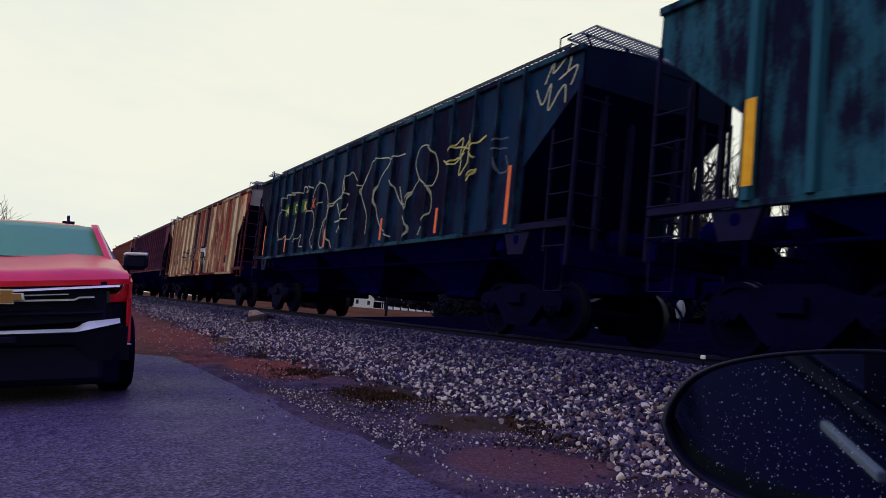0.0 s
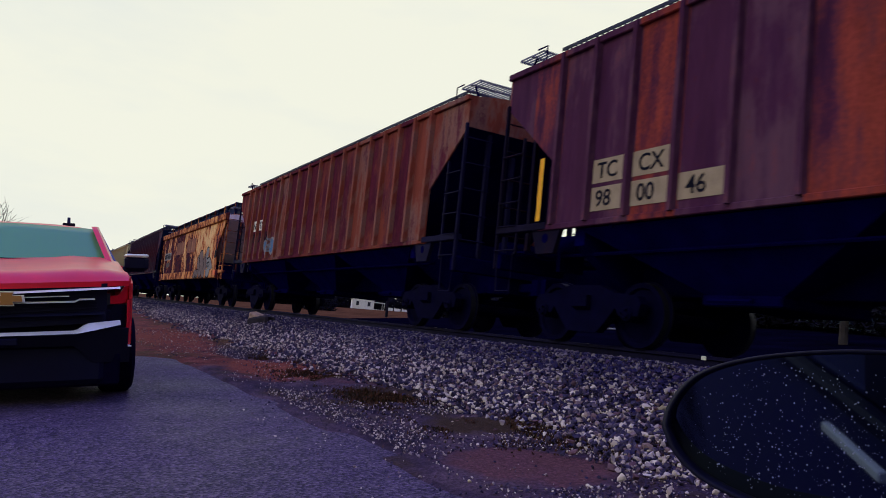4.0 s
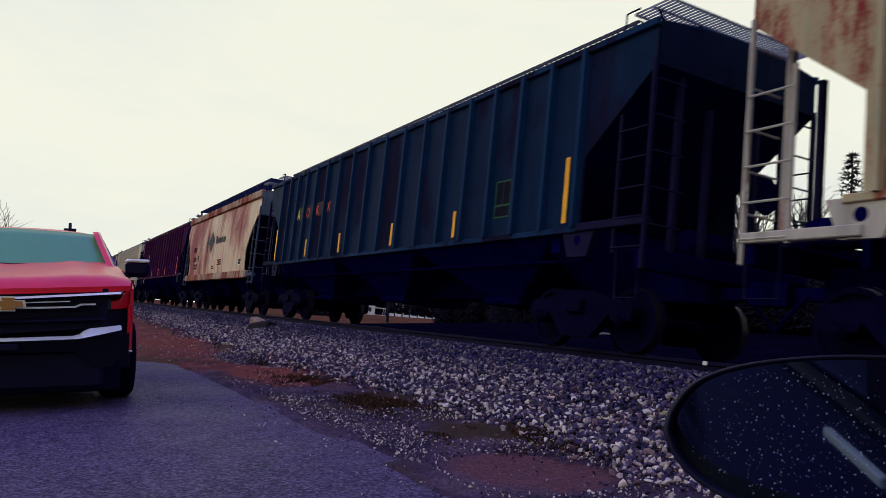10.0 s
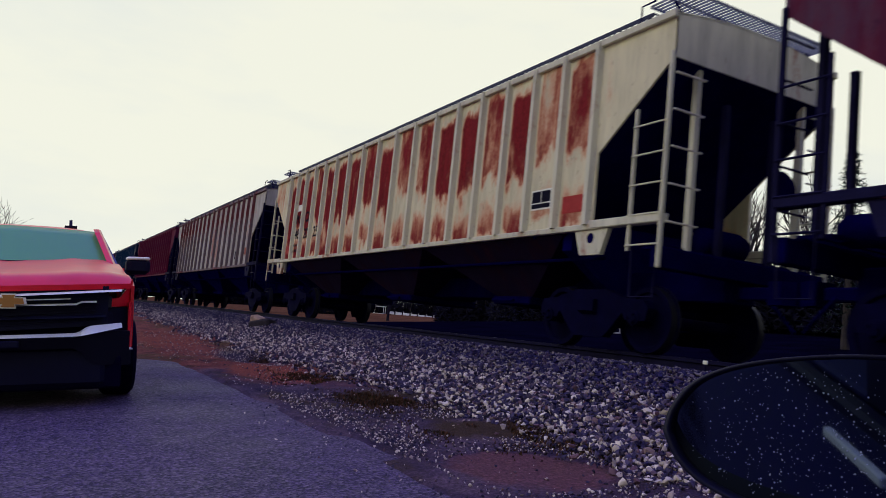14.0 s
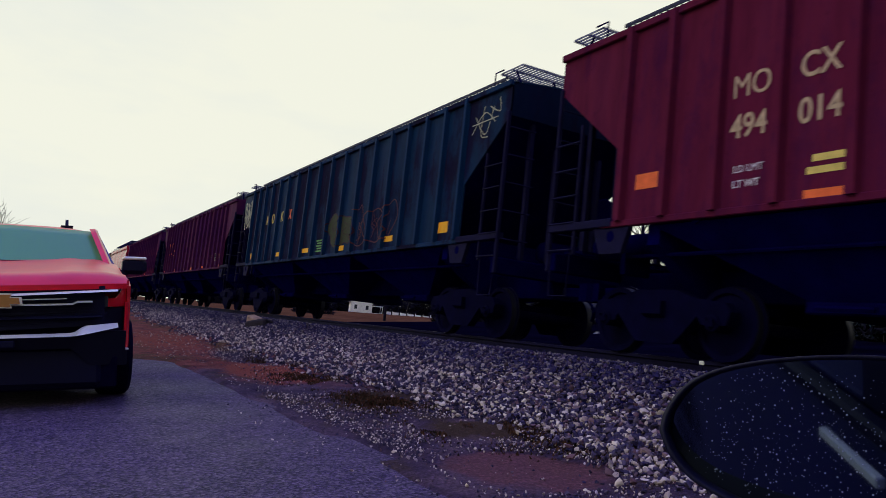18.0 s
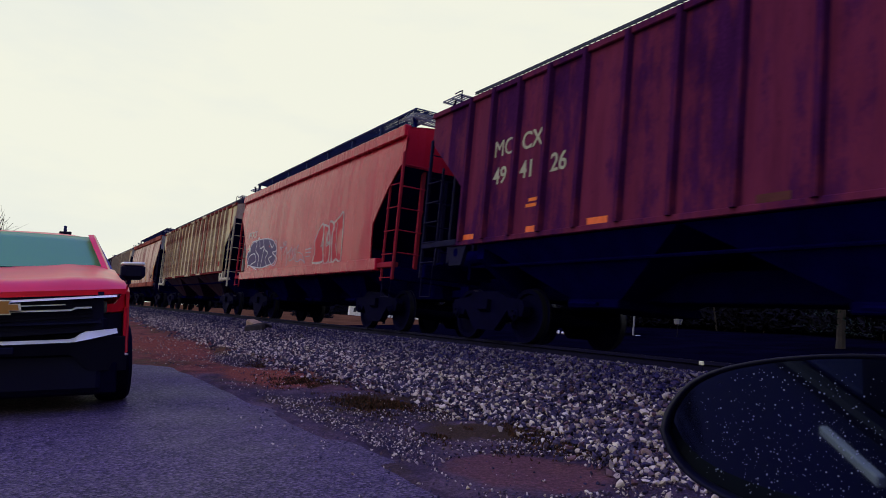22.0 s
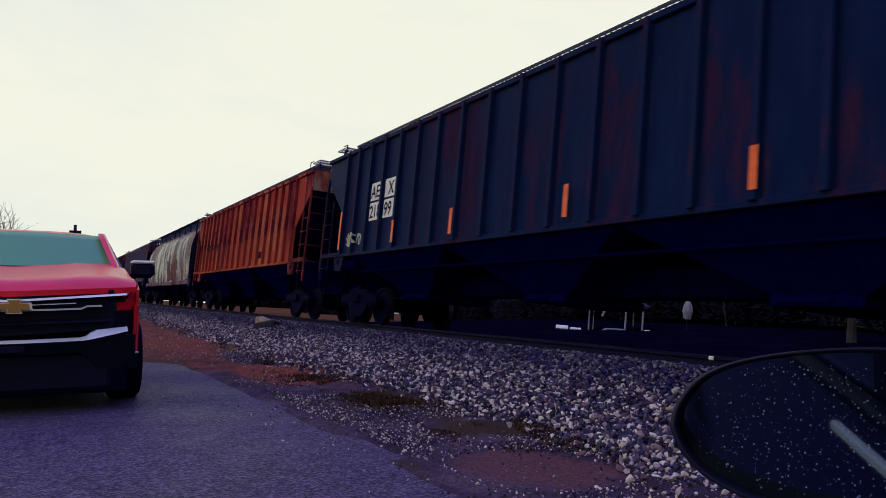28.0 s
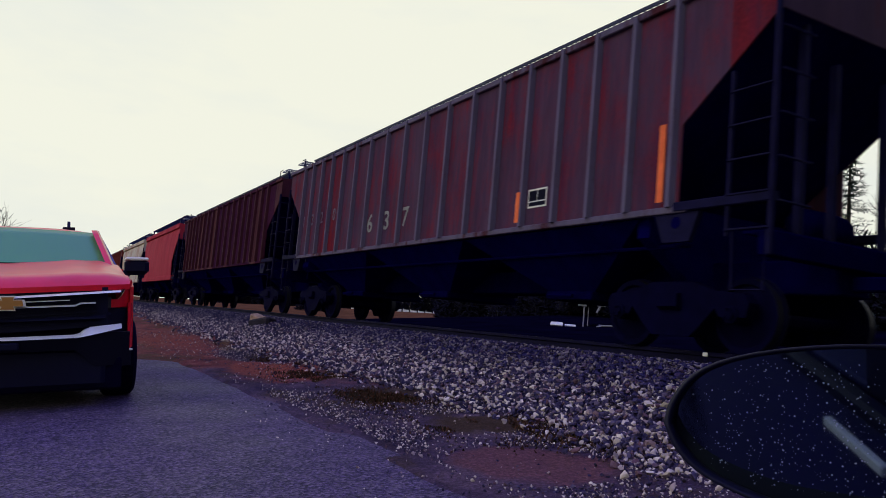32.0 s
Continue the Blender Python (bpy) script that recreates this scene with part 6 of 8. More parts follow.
graffiti(car, "rib", 53, 4.0, 6.3, 1.7, 2.6, 3, 0.025, M_DULLORANGE)
bars(car, "rib", 8.25, 1.7, 0.45, 0.04, 5, M_GREENTAG)

M_TANPLATE = plain("tan_plate_rim", (0.40, 0.30, 0.20), 0.6)
for front, rear, seed, text in ((258.4, 275.25, 25, ("49", "41", "35")), (276.9, 293.8, 26, ("49", "41", "26"))):
    p = car_paint("maroon_hopper_paint", seed=seed, **{**MAROON, "base": (0.076, 0.014, 0.050) if seed == 25 else (0.145, 0.022, 0.056)})
    car, L = hopper(front, rear, "rib", p, "dark maroon ribbed covered hopper car", 18, 0.12)
    letters(car, L, 18, ("MO", "CX"), 2.92, 0.38, M_CREAMTAG if seed == 26 else M_ORANGETAG, 1)
    letters(car, L, 18, text, 2.47, 0.38, M_CREAMTAG if seed == 26 else M_ORANGETAG, 1)
    bars(car, "rib", 13.2, 2.0, 0.45, 0.05, 2, M_ORANGETAG)
    plate(car, "rib", 2.38, 2.82, 1.88, 2.19, M_TANPLATE)
    bars(car, "rib", 1.72, 1.95, 0.44, 0.04, 3, M_DULLORANGE)
    bars(car, "rib", 3.25, 2.02, 0.34, 0.035, 2, M_DULLRED)
    stroke(car, "rib", [(4.28, 1.72), (4.1, 1.78), (3.95, 1.7), (3.98, 1.86), (4.22, 1.9), (4.1, 2.0)], 0.03, M_DULLORANGE, "small faded orange emblem")
    for y in (1.62, 5.0, 7.56, 9.37, 12.0, 13.4, 15.3):
        patches(car, "rib", M_ORANGE if y != 9.37 else M_DULLORANGE, ((y - 0.2, y + 0.2, 1.62, 1.71),))

p = car_paint("red_smooth_paint", (0.44, 0.010, 0.032), (0.28, 0.005, 0.032), 0.3, 0.0, seed=27, dirt=0.15, rough=0.2, soft=0.25, stains=0.6, drip=0.05, spec=0.2, waves=0.05)
car, L = hopper(295.0, 308.15, "smooth", p, "red smooth-sided hopper car with white and violet graffiti", walk_high=0.5, frame_paint=car_paint("red_frame_paint", (0.30, 0.02, 0.04), DARKRUST, 0.3, 0.2, seed=28))
M_THINTAG = plain("thin_white_spray", (0.42, 0.36, 0.42), 0.5)
M_BROADTAG = plain("pale_broad_spray", (0.46, 0.42, 0.38), 0.6, 0, 0.4, 5)
M_REDFILL = plain("bright_red_spray", (0.44, 0.008, 0.030), 0.5, 0, 0.2, 3)
words(car, "smooth", "MOCX", 11.68, 2.56, 0.32, M_WHITEPAINT, 1.05)
words(car, "smooth", "41", 11.6, 2.12, 0.32, M_WHITEPAINT)
blob(car, "smooth", [(11.51, 1.67), (11.7, 2.01), (11.31, 2.29), (10.8, 2.44), (9.74, 2.45), (8.8, 2.35), (8.34, 2.12), (8.27, 1.86), (8.5, 1.64), (9.16, 1.59), (10.03, 1.54)], 0.03, M_WHITETAG, M_VIOLETTAG, "violet bubble edged in white")
for line in (
    [(11.49, 1.58), (11.43, 1.93), (10.76, 2.02), (10.55, 1.78), (11.15, 1.66), (10.37, 1.49)],
    [(11.48, 2.06), (11.12, 2.43), (10.58, 2.37), (10.63, 2.12), (10.19, 1.89), (10.32, 1.53)],
    [(10.59, 2.42), (10.31, 2.51), (10.11, 2.17), (9.68, 2.19), (9.79, 1.85), (9.92, 1.53)],
    [(9.83, 2.43), (9.59, 2.12), (9.21, 1.98), (9.44, 1.78), (9.11, 1.51)],
    [(9.12, 2.34), (8.73, 2.12), (8.44, 2.32), (8.28, 2.01), (8.66, 1.96), (8.17, 1.76), (8.5, 1.56), (9.03, 1.78), (8.69, 1.86)],
):
    stroke(car, "smooth", line, 0.038, M_WHITETAG, "white sprayed outline", 0.006)
for line in (
    [(7.71, 1.63), (7.71, 1.97), (7.95, 2.08), (7.54, 2.07), (7.7, 2.23)],
    [(7.5, 2.19), (7.37, 2.22), (7.41, 2.1), (7.53, 2.18)],
    [(7.52, 1.83), (7.28, 2.04), (7.17, 1.64), (7.23, 1.51)],
    [(7.21, 1.84), (6.87, 1.96), (6.77, 2.06), (6.95, 1.66), (6.61, 1.71), (6.69, 1.9), (6.47, 1.95), (6.55, 1.65)],
    [(6.32, 1.97), (6.18, 2.06), (6.36, 1.83), (6.39, 1.64), (6.17, 1.59), (5.89, 1.64), (5.56, 1.54)],
    [(6.21, 1.85), (5.81, 1.77), (5.55, 1.52)],
    [(5.59, 1.89), (5.08, 1.9)],
    [(5.56, 1.8), (5.1, 1.8)],
    [(5.53, 1.7), (5.15, 1.7)],
):
    stroke(car, "smooth", line, 0.03, M_THINTAG, "thin pale sprayed line")
for ring in (
    [(4.97, 1.51), (4.8, 1.79), (4.84, 2.1), (4.48, 2.44), (4.3, 2.46), (4.25, 2.25), (4.3, 1.96), (4.19, 1.77), (4.2, 1.52)],
    [(4.25, 2.44), (3.94, 2.38), (3.89, 2.24), (3.94, 1.99), (3.73, 1.94), (3.76, 1.54), (4.13, 1.53)],
    [(3.88, 2.42), (3.81, 2.5), (3.58, 2.42), (3.52, 2.28), (3.62, 2.16), (3.56, 1.53), (3.73, 1.52), (3.71, 1.93)],
    [(3.53, 2.44), (3.23, 2.55), (2.97, 2.59), (2.93, 1.54), (3.26, 1.54), (3.52, 1.5), (3.59, 2.13)],
):
    blob(car, "smooth", ring, 0.055, M_BROADTAG, M_REDFILL, "red sprayed letter with a broad pale edge")
for line in (
    [(4.38, 1.91), (4.2, 1.95), (4.17, 2.03)],
    [(3.94, 2.25), (3.97, 1.91), (3.73, 1.95)],
    [(3.3, 2.44), (3.32, 2.18), (3.25, 1.96)],
    [(3.33, 1.92), (3.16, 1.59)],
):
    stroke(car, "smooth", line, 0.035, M_BROADTAG, "pale sprayed line", 0.006)

p = car_paint("cream_rust_run_paint", (0.62, 0.55, 0.33), (0.17, 0.020, 0.020), 0.50, 0.4, seed=28, dirt=0.12, soft=0.07, cells=(16.7, 18), edge=0.42, bleed=(0.54, 0.32, 0.19), size=1.2)
pt = car_paint("cream_rust_rib_paint", (0.52, 0.42, 0.27), (0.15, 0.020, 0.022), 0.56, 0.9, seed=29, dirt=0.3)
pe = car_paint("cream_end_paint", (0.50, 0.46, 0.36), RUST, 0.2, 0.1, seed=30)
car, L = hopper(309.4, 326.1, "rib", p, "cream ribbed covered hopper car with rust runs", 18, 0.12, step=1.22, bay=car_paint("dull_plum_bay_paint", (0.030, 0.015, 0.034), (0.04, 0.012, 0.02), 0.35, 0.1, seed=31), trim=pt, end_paint=pe, frame_paint=pe)
letters(car, L, 18, ("MO", "CX"), 2.66, 0.4, M_BLACKPAINT, 1)
letters(car, L, 18, ("48", "21", "47"), 2.2, 0.4, M_BLACKPAINT, 1)
words(car, "rib", "LD LMT", L - 2.3, 2.0, 0.11, M_BLACKPAINT)
words(car, "rib", "LT WT", L - 2.3, 1.84, 0.11, M_BLACKPAINT)
bars(car, "rib", L - 3.9, 1.85, 0.4, 0.05, 3, M_FADEDTAG)
patches(car, "rib", M_REDPLATE, ((L - 2.1, L - 1.5, 1.9, 2.12), (1.53, 2.01, 1.8, 2.0)), "red_plate")
plate(car, "rib", 3.7, 4.05, 1.8, 2.1, M_BLACKPAINT)
bars(car, "rib", 2.9, 1.9, 0.5, 0.03, 4, M_FADEDTAG)

p = car_paint("salmon_smooth_paint", (0.43, 0.088, 0.048), (0.15, 0.010, 0.020), 0.46, 0.0, seed=32, dirt=0.45, soft=0.07, stains=0.45, drip=0.045, runs=1.5, second=(0.44, 0.25, 0.13), bleed=(0.34, 0.045, 0.03), rough=0.28, spec=0.35, waves=0.16)
pt = car_paint("salmon_rail_paint", (0.30, 0.062, 0.045), DARKRUST, 0.35, 0.1, seed=33)
pe = car_paint("pale_grey_end_paint", (0.27, 0.28, 0.30), DARKRUST, 0.25, 0.1, seed=33)
car, L = hopper(327.6, 340.6, "smooth", p, "faded salmon-red smooth-sided hopper car with yellow strips", trim=pt, walk_high=0.5, end_paint=pe)
tapes(car, "smooth", M_GOLD, (1.33, 11.62), (4.3, 6.4, 8.6), 1.52)
M_DIMLETTER = plain("worn_brown_lettering", (0.055, 0.018, 0.020), 0.7, 0, 0.7, 14)
M_FINEPRINT = plain("worn_brown_print", (0.15, 0.040, 0.028), 0.7, 0, 0.7, 18)
words(car, "smooth", "MOCX", 10.66, 2.47, 0.32, M_DIMLETTER, 0.82)
words(car, "smooth", "499370", 10.63, 2.04, 0.34, M_DIMLETTER, 1.02)
for y, z, w in ((10.58, 1.82, 0.16), (10.36, 1.82, 0.14), (10.1, 1.84, 0.22), (9.84, 1.83, 0.34), (9.4, 1.86, 0.28), (9.08, 1.85, 0.3), (10.58, 1.68, 0.14), (10.38, 1.68, 0.2), (10.04, 1.70, 0.42), (9.5, 1.72, 0.24), (9.2, 1.71, 0.34), (8.8, 1.72, 0.2)):
    patches(car, "smooth", M_FINEPRINT, ((y - w, y, z, z + 0.07),), "stencil")
for z, w in ((2.60, 0.28), (2.50, 0.2), (2.41, 0.24), (2.31, 0.3)):
    patches(car, "smooth", M_FINEPRINT, ((9.26 - w, 9.26, z, z + 0.03),), "stencil")
stroke(car, "smooth", [(2.36, 1.89), (2.75, 2.0), (2.85, 2.28), (2.58, 2.36), (2.38, 2.23), (2.44, 1.95), (2.2, 1.84)], 0.04, plain("slate_spray", (0.08, 0.075, 0.11), 0.6), "slate sprayed letter")
plate(car, "smooth", 1.8, 2.2, 1.68, 2.0, M_BLACKPAINT)

p = car_paint("patchwork_cream_paint", (0.60, 0.53, 0.36), (0.085, 0.018, 0.022), 0.66, 0.9, seed=34, dirt=0.35, soft=0.07, cells=(16.2, 14), second=(0.50, 0.24, 0.12), bleed=(0.42, 0.13, 0.06), tones=1.0, size=1.2, along=0.10)
pt = car_paint("patchwork_rib_paint", (0.34, 0.28, 0.22), (0.09, 0.022, 0.03), 0.5, 0.7, seed=35, cells=(16.2, 14), along=0.07)
car, L = hopper(342.1, 358.3, "rib", p, "cream ribbed covered hopper car with brown and rusted panels", 14, 0.14, trim=pt, sill=1.2, end_paint=car_paint("grey_end_paint", (0.40, 0.40, 0.38), RUST, 0.2, 0.1, seed=36), frame_paint=car_paint("brown_black_frame_paint", (0.016, 0.010, 0.024), (0.03, 0.010, 0.018), 0.35, 0.2, seed=36))
patches(car, "rib", M_WHITEPAINT, ((1.32, 1.47, 1.54, 2.21), (3.34, 3.7, 1.32, 1.5), (3.34, 3.5, 1.5, 1.85), (5.9, 6.4, 1.3, 1.42), (8.2, 8.4, 1.3, 1.75), (10.6, 10.8, 1.3, 1.8), (13, 13.2, 1.3, 1.7)))
patches(car, "rib", M_GOLD, ((1.27, 1.72, 1.31, 1.56), (4.6, 5.0, 1.26, 1.36), (7.0, 7.5, 1.26, 1.38)))
plate(car, "rib", 2.41, 2.82, 1.42, 1.67, M_SILVERTAG)

p = car_paint("navy_black_paint", (0.0055, 0.014, 0.050), (0.03, 0.012, 0.03), 0.3, 0.2, seed=35, dirt=0.35, rough=0.5)
car, L = hopper(358.9, 376.7, "rib", p, "navy-black ribbed covered hopper car with orange strips", 19, 0.14, end_paint=SHADED_END)
letter_plates(car, L, 19, ("AE", "X"), 2.79, 0.4, 2)
letter_plates(car, L, 19, ("218", "99"), 2.34, 0.4, 2)
tapes(car, "rib", M_ORANGE, (16.42, 1.4), (13.3, 10.8, 7.5, 4.4), 1.7, 0.1)
graffiti(car, "rib", 71, L - 2.6, L - 1.6, 1.75, 2.1, 3, 0.04, M_CREAMTAG, round_shapes=False)

p = car_paint("orange_hopper_paint", seed=36, **{**ORANGE_CAR, "base": (0.35, 0.042, 0.026), "soft": 0.14, "panel": 0.3, "top": 0.05, "edge": 0.16, "cells": (16.4, 17), "amount": 0.36, "second": (0.44, 0.125, 0.058)})
pf = car_paint("orange_red_frame_paint", (0.30, 0.042, 0.030), DARKRUST, 0.4, 0.2, seed=37)
car, L = hopper(378.15, 395.0, "rib", p, "orange-red ribbed covered hopper car with dark rust runs", 18, 0.1, end_paint=car_paint("tan_end_paint", (0.44, 0.32, 0.23), RUST, 0.35, 0.3, seed=37), frame_paint=pf)
for t, y, z in (("YX", 13.19, 3.04), ("82", 13.88, 2.47), ("36", 13.08, 2.48), ("82", 12.25, 2.46)):
    words(car, "rib", t, y, z, 0.38, M_BLACKPAINT, 0.85)
plate(car, "rib", 4.7, 5.15, 1.83, 2.05, M_BLACKPAINT)

# the pale lilac second colour paints the barrel's sheen as streaks
p = car_paint("purple_barrel_paint", (0.020, 0.005, 0.036), (0.066, 0.005, 0.022), 0.48, 0.0, seed=39, soft=0.12, dirt=0.6, rough=0.12, second=(0.100, 0.072, 0.135), spec=0.03, waves=0.06, drip=0.2, runs=1.6, size=0.6)
car, L = hopper(395.8, 412.7, "tank", p, "purple-brown barrel-shaped hopper car with orange graffiti", rail=(1.1, 1.3), trim=car_paint("dusty_rail_paint", (0.20, 0.12, 0.14), DARKRUST, 0.4, 0.1, seed=39), walk_high=0.40, skirt=True, end_paint=car_paint("dark_slate_paint", (0.020, 0.024, 0.05), DARKRUST, 0.3, 0.2, seed=40))
tapes(car, "tank", M_ORANGE, (1.7,), (3.55, 6.2, 9.0, 12.0), 1.5, 0.08)
M_HOUSEGREY = plain("grey_lilac_spray", (0.115, 0.10, 0.14), 0.6, 0, 0.4, 4)
M_EMBER = plain("dull_red_spray", (0.15, 0.022, 0.016), 0.6, 0, 0.5, 3)
M_AMBER = plain("amber_spray", (0.33, 0.080, 0.022), 0.6, 0, 0.4, 5)
M_INK = plain("ink_spray", (0.012, 0.008, 0.020), 0.6, 0, 0.3, 4)
for ring in (
    [(8.07, 2.48), (7.94, 2.47), (7.36, 2.4), (7.3, 1.98), (7.6, 1.99), (7.98, 2.01)],
    [(6.52, 2.27), (6.27, 2.33), (6.14, 2.2), (6.09, 1.87), (6.36, 1.86), (6.48, 1.9)],
):
    blob(car, "tank", ring, 0.015, M_AMBER, M_HOUSEGREY, "grey sprayed house shape edged in amber", 1.32)
for ring in (
    [(7.35, 2.47), (7.13, 2.85), (6.85, 2.39), (6.85, 2.05), (7.25, 2.09)],
    [(7.85, 2.0), (7.52, 1.98), (7.31, 1.42), (7.67, 1.42)],
    [(7.17, 2.0), (6.73, 1.95), (6.69, 1.41), (7.05, 1.43)],
    [(6.66, 1.82), (6.36, 1.84), (6.05, 1.77), (6.0, 1.44), (6.55, 1.44)],
    [(5.75, 2.04), (5.48, 2.07), (5.35, 1.47), (5.66, 1.44)],
    [(4.65, 1.76), (4.51, 1.75), (4.48, 1.43), (4.6, 1.42)],
):
    blob(car, "tank", ring, 0.016, M_AMBER, M_INK, "black sprayed shape edged in amber", 1.32)
for ring in (
    [(5.88, 2.25), (5.61, 2.44), (5.19, 2.31), (5.13, 1.94), (5.48, 1.95), (5.81, 2.02)],
    [(5.01, 2.36), (4.92, 2.47), (4.47, 2.4), (4.46, 1.95), (4.95, 2.02)],
    [(5.46, 2.65), (5.39, 2.79), (4.98, 2.75), (4.92, 2.63), (5.35, 2.55)],
):
    blob(car, "tank", ring, 0.03, M_EMBER, M_EMBER, "dull red sprayed cloud", 1.32)
for line in (
    [(8.28, 1.83), (8.03, 2.02), (8.12, 2.49), (7.36, 2.4), (7.32, 2.47)],
    [(6.74, 2.09), (6.51, 2.14), (6.54, 2.27), (6.25, 2.33), (6.11, 2.17), (5.8, 1.93)],
    [(6.88, 2.25), (6.23, 2.62), (5.82, 2.24)],
    [(8.38, 1.84), (8.22, 1.74), (8.0, 1.27)],
    [(7.39, 1.94), (7.16, 1.44)],
    [(7.25, 2.09), (6.69, 1.38)],
    [(6.7, 1.56), (6.69, 1.82), (6.53, 1.88), (6.02, 1.79), (5.93, 1.65)],
    [(5.51, 2.0), (5.25, 2.0), (5.24, 1.6), (5.49, 1.6)],
    [(5.11, 2.02), (4.6, 1.97), (4.56, 2.13), (4.49, 1.83)],
):
    stroke(car, "tank", line, 0.018, M_AMBER, "amber sprayed line", 0.01)
for line in (
    [(5.17, 1.86), (5.04, 1.42)],
    [(7.56, 1.96), (7.26, 1.45)],
    [(9.35, 1.85), (9.13, 1.43)],
):
    stroke(car, "tank", line, 0.07, M_ORANGETAG, "broad orange sprayed bar", 0.012)
for line in (
    [(5.49, 2.6), (5.44, 2.83), (5.12, 2.81), (4.48, 2.68)],
    [(5.35, 2.53), (4.83, 2.49), (4.88, 2.61), (5.33, 2.61)],
    [(6.29, 2.13), (5.88, 2.3), (5.66, 2.45), (5.01, 2.42)],
):
    stroke(car, "tank", line, 0.018, M_REDTAG, "red sprayed line", 0.014)
for line in (
    [(12.46, 1.56), (12.51, 1.86), (11.83, 1.85), (11.54, 1.98), (11.08, 1.9), (10.81, 2.03), (10.06, 1.85), (10.16, 1.68), (9.72, 1.61), (9.93, 1.41)],
    [(12.36, 1.52), (11.89, 1.69), (11.61, 1.47), (11.26, 1.69), (10.86, 1.43), (10.54, 1.63), (10.06, 1.42), (9.72, 1.57)],
):
    stroke(car, "tank", line, 0.018, M_HOUSEGREY, "grey sprayed outline", 0.004)
patches(car, "tank", M_AMBER, [(8.0 - 0.62 * k, 8.0 - 0.62 * k + (0.42 if k % 2 else 0.5), 1.15, 1.19 + 0.02 * (k % 3)) for k in range(8)], "sill_spray")

p = car_paint("slate_red_paint", (0.080, 0.042, 0.072), (0.14, 0.015, 0.022), 0.40, 0.20, seed=41, dirt=0.4, soft=0.22)
pt = car_paint("slate_rib_paint", (0.125, 0.105, 0.155), DARKRUST, 0.3, 0.2, seed=42, dirt=0.2)
car, L = hopper(414.2, 430.8, "rib", p, "slate and dull red ribbed covered hopper car", 18, 0.1, end_paint=car_paint("slate_maroon_paint", (0.055, 0.030, 0.050), DARKRUST, 0.3, 0.2, seed=43), trim=pt)
tapes(car, "rib", M_ORANGE, (1.47,), (4.4,), 1.66, 0.1)
plate(car, "rib", 3.82, 4.28, 1.87, 2.15, M_WHITEPAINT)
M_PALETAG = plain("grey_green_spray", (0.24, 0.25, 0.22), 0.6, 0, 0.5, 6)
for ch, y in (("6", 10.55), ("3", 9.66), ("7", 8.70)):
    words(car, "rib", ch, y, 1.94, 0.55, M_PALETAG, 1.1)
for ch, y in (("1", 15.2), ("3", 14.5), ("2", 13.7), ("0", 12.75)):
    words(car, "rib", ch, y, 2.4, 0.42, M_HOUSEGREY, 0.9)

p = car_paint("burnt_orange_paint", (0.075, 0.022, 0.028), (0.045, 0.010, 0.03), 0.72, 0.8, seed=43, dirt=0.4)
hopper(431.8, 448.8, "rib", p, "dark red-brown ribbed covered hopper car, dulled by rust", 18, 0.14)
p = car_paint("red_smooth_paint", (0.42, 0.035, 0.06), (0.30, 0.03, 0.05), 0.35, 0.0, seed=44, dirt=0.3, soft=0.25)
hopper(450.2, 463.4, "smooth", p, "red smooth-sided hopper car", walk_high=0.5)
p = car_paint("cream_smooth_paint", (0.58, 0.54, 0.42), (0.3, 0.08, 0.05), 0.3, 0.0, seed=45, dirt=0.3, soft=0.25)
hopper(464.8, 478.2, "smooth", p, "cream smooth-sided hopper car", walk_high=0.5)
p = car_paint("brown_hopper_paint", (0.10, 0.03, 0.045), (0.18, 0.04, 0.03), 0.5, 0.5, seed=46)
hopper(479.6, 496.4, "rib", p, "red-brown ribbed covered hopper car", 18)
p = car_paint("navy_black_paint", (0.010, 0.014, 0.035), (0.04, 0.02, 0.025), 0.3, 0.2, seed=47)
hopper(497.8, 514.6, "rib", p, "dark ribbed covered hopper car", 18)


# ---- the red pickup truck ----
def metal_paint(name, color, rough, metal=0.0, coat=0.0, spec=0.12):
    m, n, l, b = nodes_of(name)
    b.inputs["Specular IOR Level"].default_value = spec
    co = n.new("ShaderNodeTexCoord").outputs["Object"]
    f = noise_node(n, l, co, 3.0, 4)
    col = ramp(n, l, f, ((0.3, tuple(c * 0.9 for c in color)), (0.7, tuple(min(1, c * 1.08) for c in color))))
    l.new(col, b.inputs["Base Color"])
    b.inputs["Roughness"].default_value = rough
    b.inputs["Metallic"].default_value = metal
    b.inputs["Coat Weight"].default_value = coat
    b.inputs["Coat Roughness"].default_value = 0.06
    return m


M_RED = metal_paint("red_car_paint", (0.82, 0.014, 0.032), 0.32, 0.0, 0.12, 0.3)
M_CHROME = metal_paint("chrome", (0.95, 0.95, 0.76), 0.3, 0.2)
M_TRIM = metal_paint("black_plastic_trim", (0.006, 0.006, 0.026), 0.5)
M_GREYPLASTIC = metal_paint("grey_bumper_plastic", (0.007, 0.007, 0.018), 0.5)
M_TYRE = plain("tyre_rubber", (0.003, 0.002, 0.016), 0.85, 0, 0.3, 12, 0.2, 0.0, 0.03)
M_GOLDBADGE = metal_paint("gold_badge", (0.50, 0.24, 0.06), 0.45, 0.1)
M_LAMP = metal_paint("headlamp_lens", (0.05, 0.055, 0.07), 0.08, 0.3, 1.0)


def glass(name, color, rough=0.25):
    m, n, l, b = nodes_of(name)
    b.inputs["Base Color"].default_value = (*color, 1)
    b.inputs["Roughness"].default_value = rough
    b.inputs["Transmission Weight"].default_value = 0.2
    b.inputs["IOR"].default_value = 1.3
    b.inputs["Specular IOR Level"].default_value = 0.25
    return m


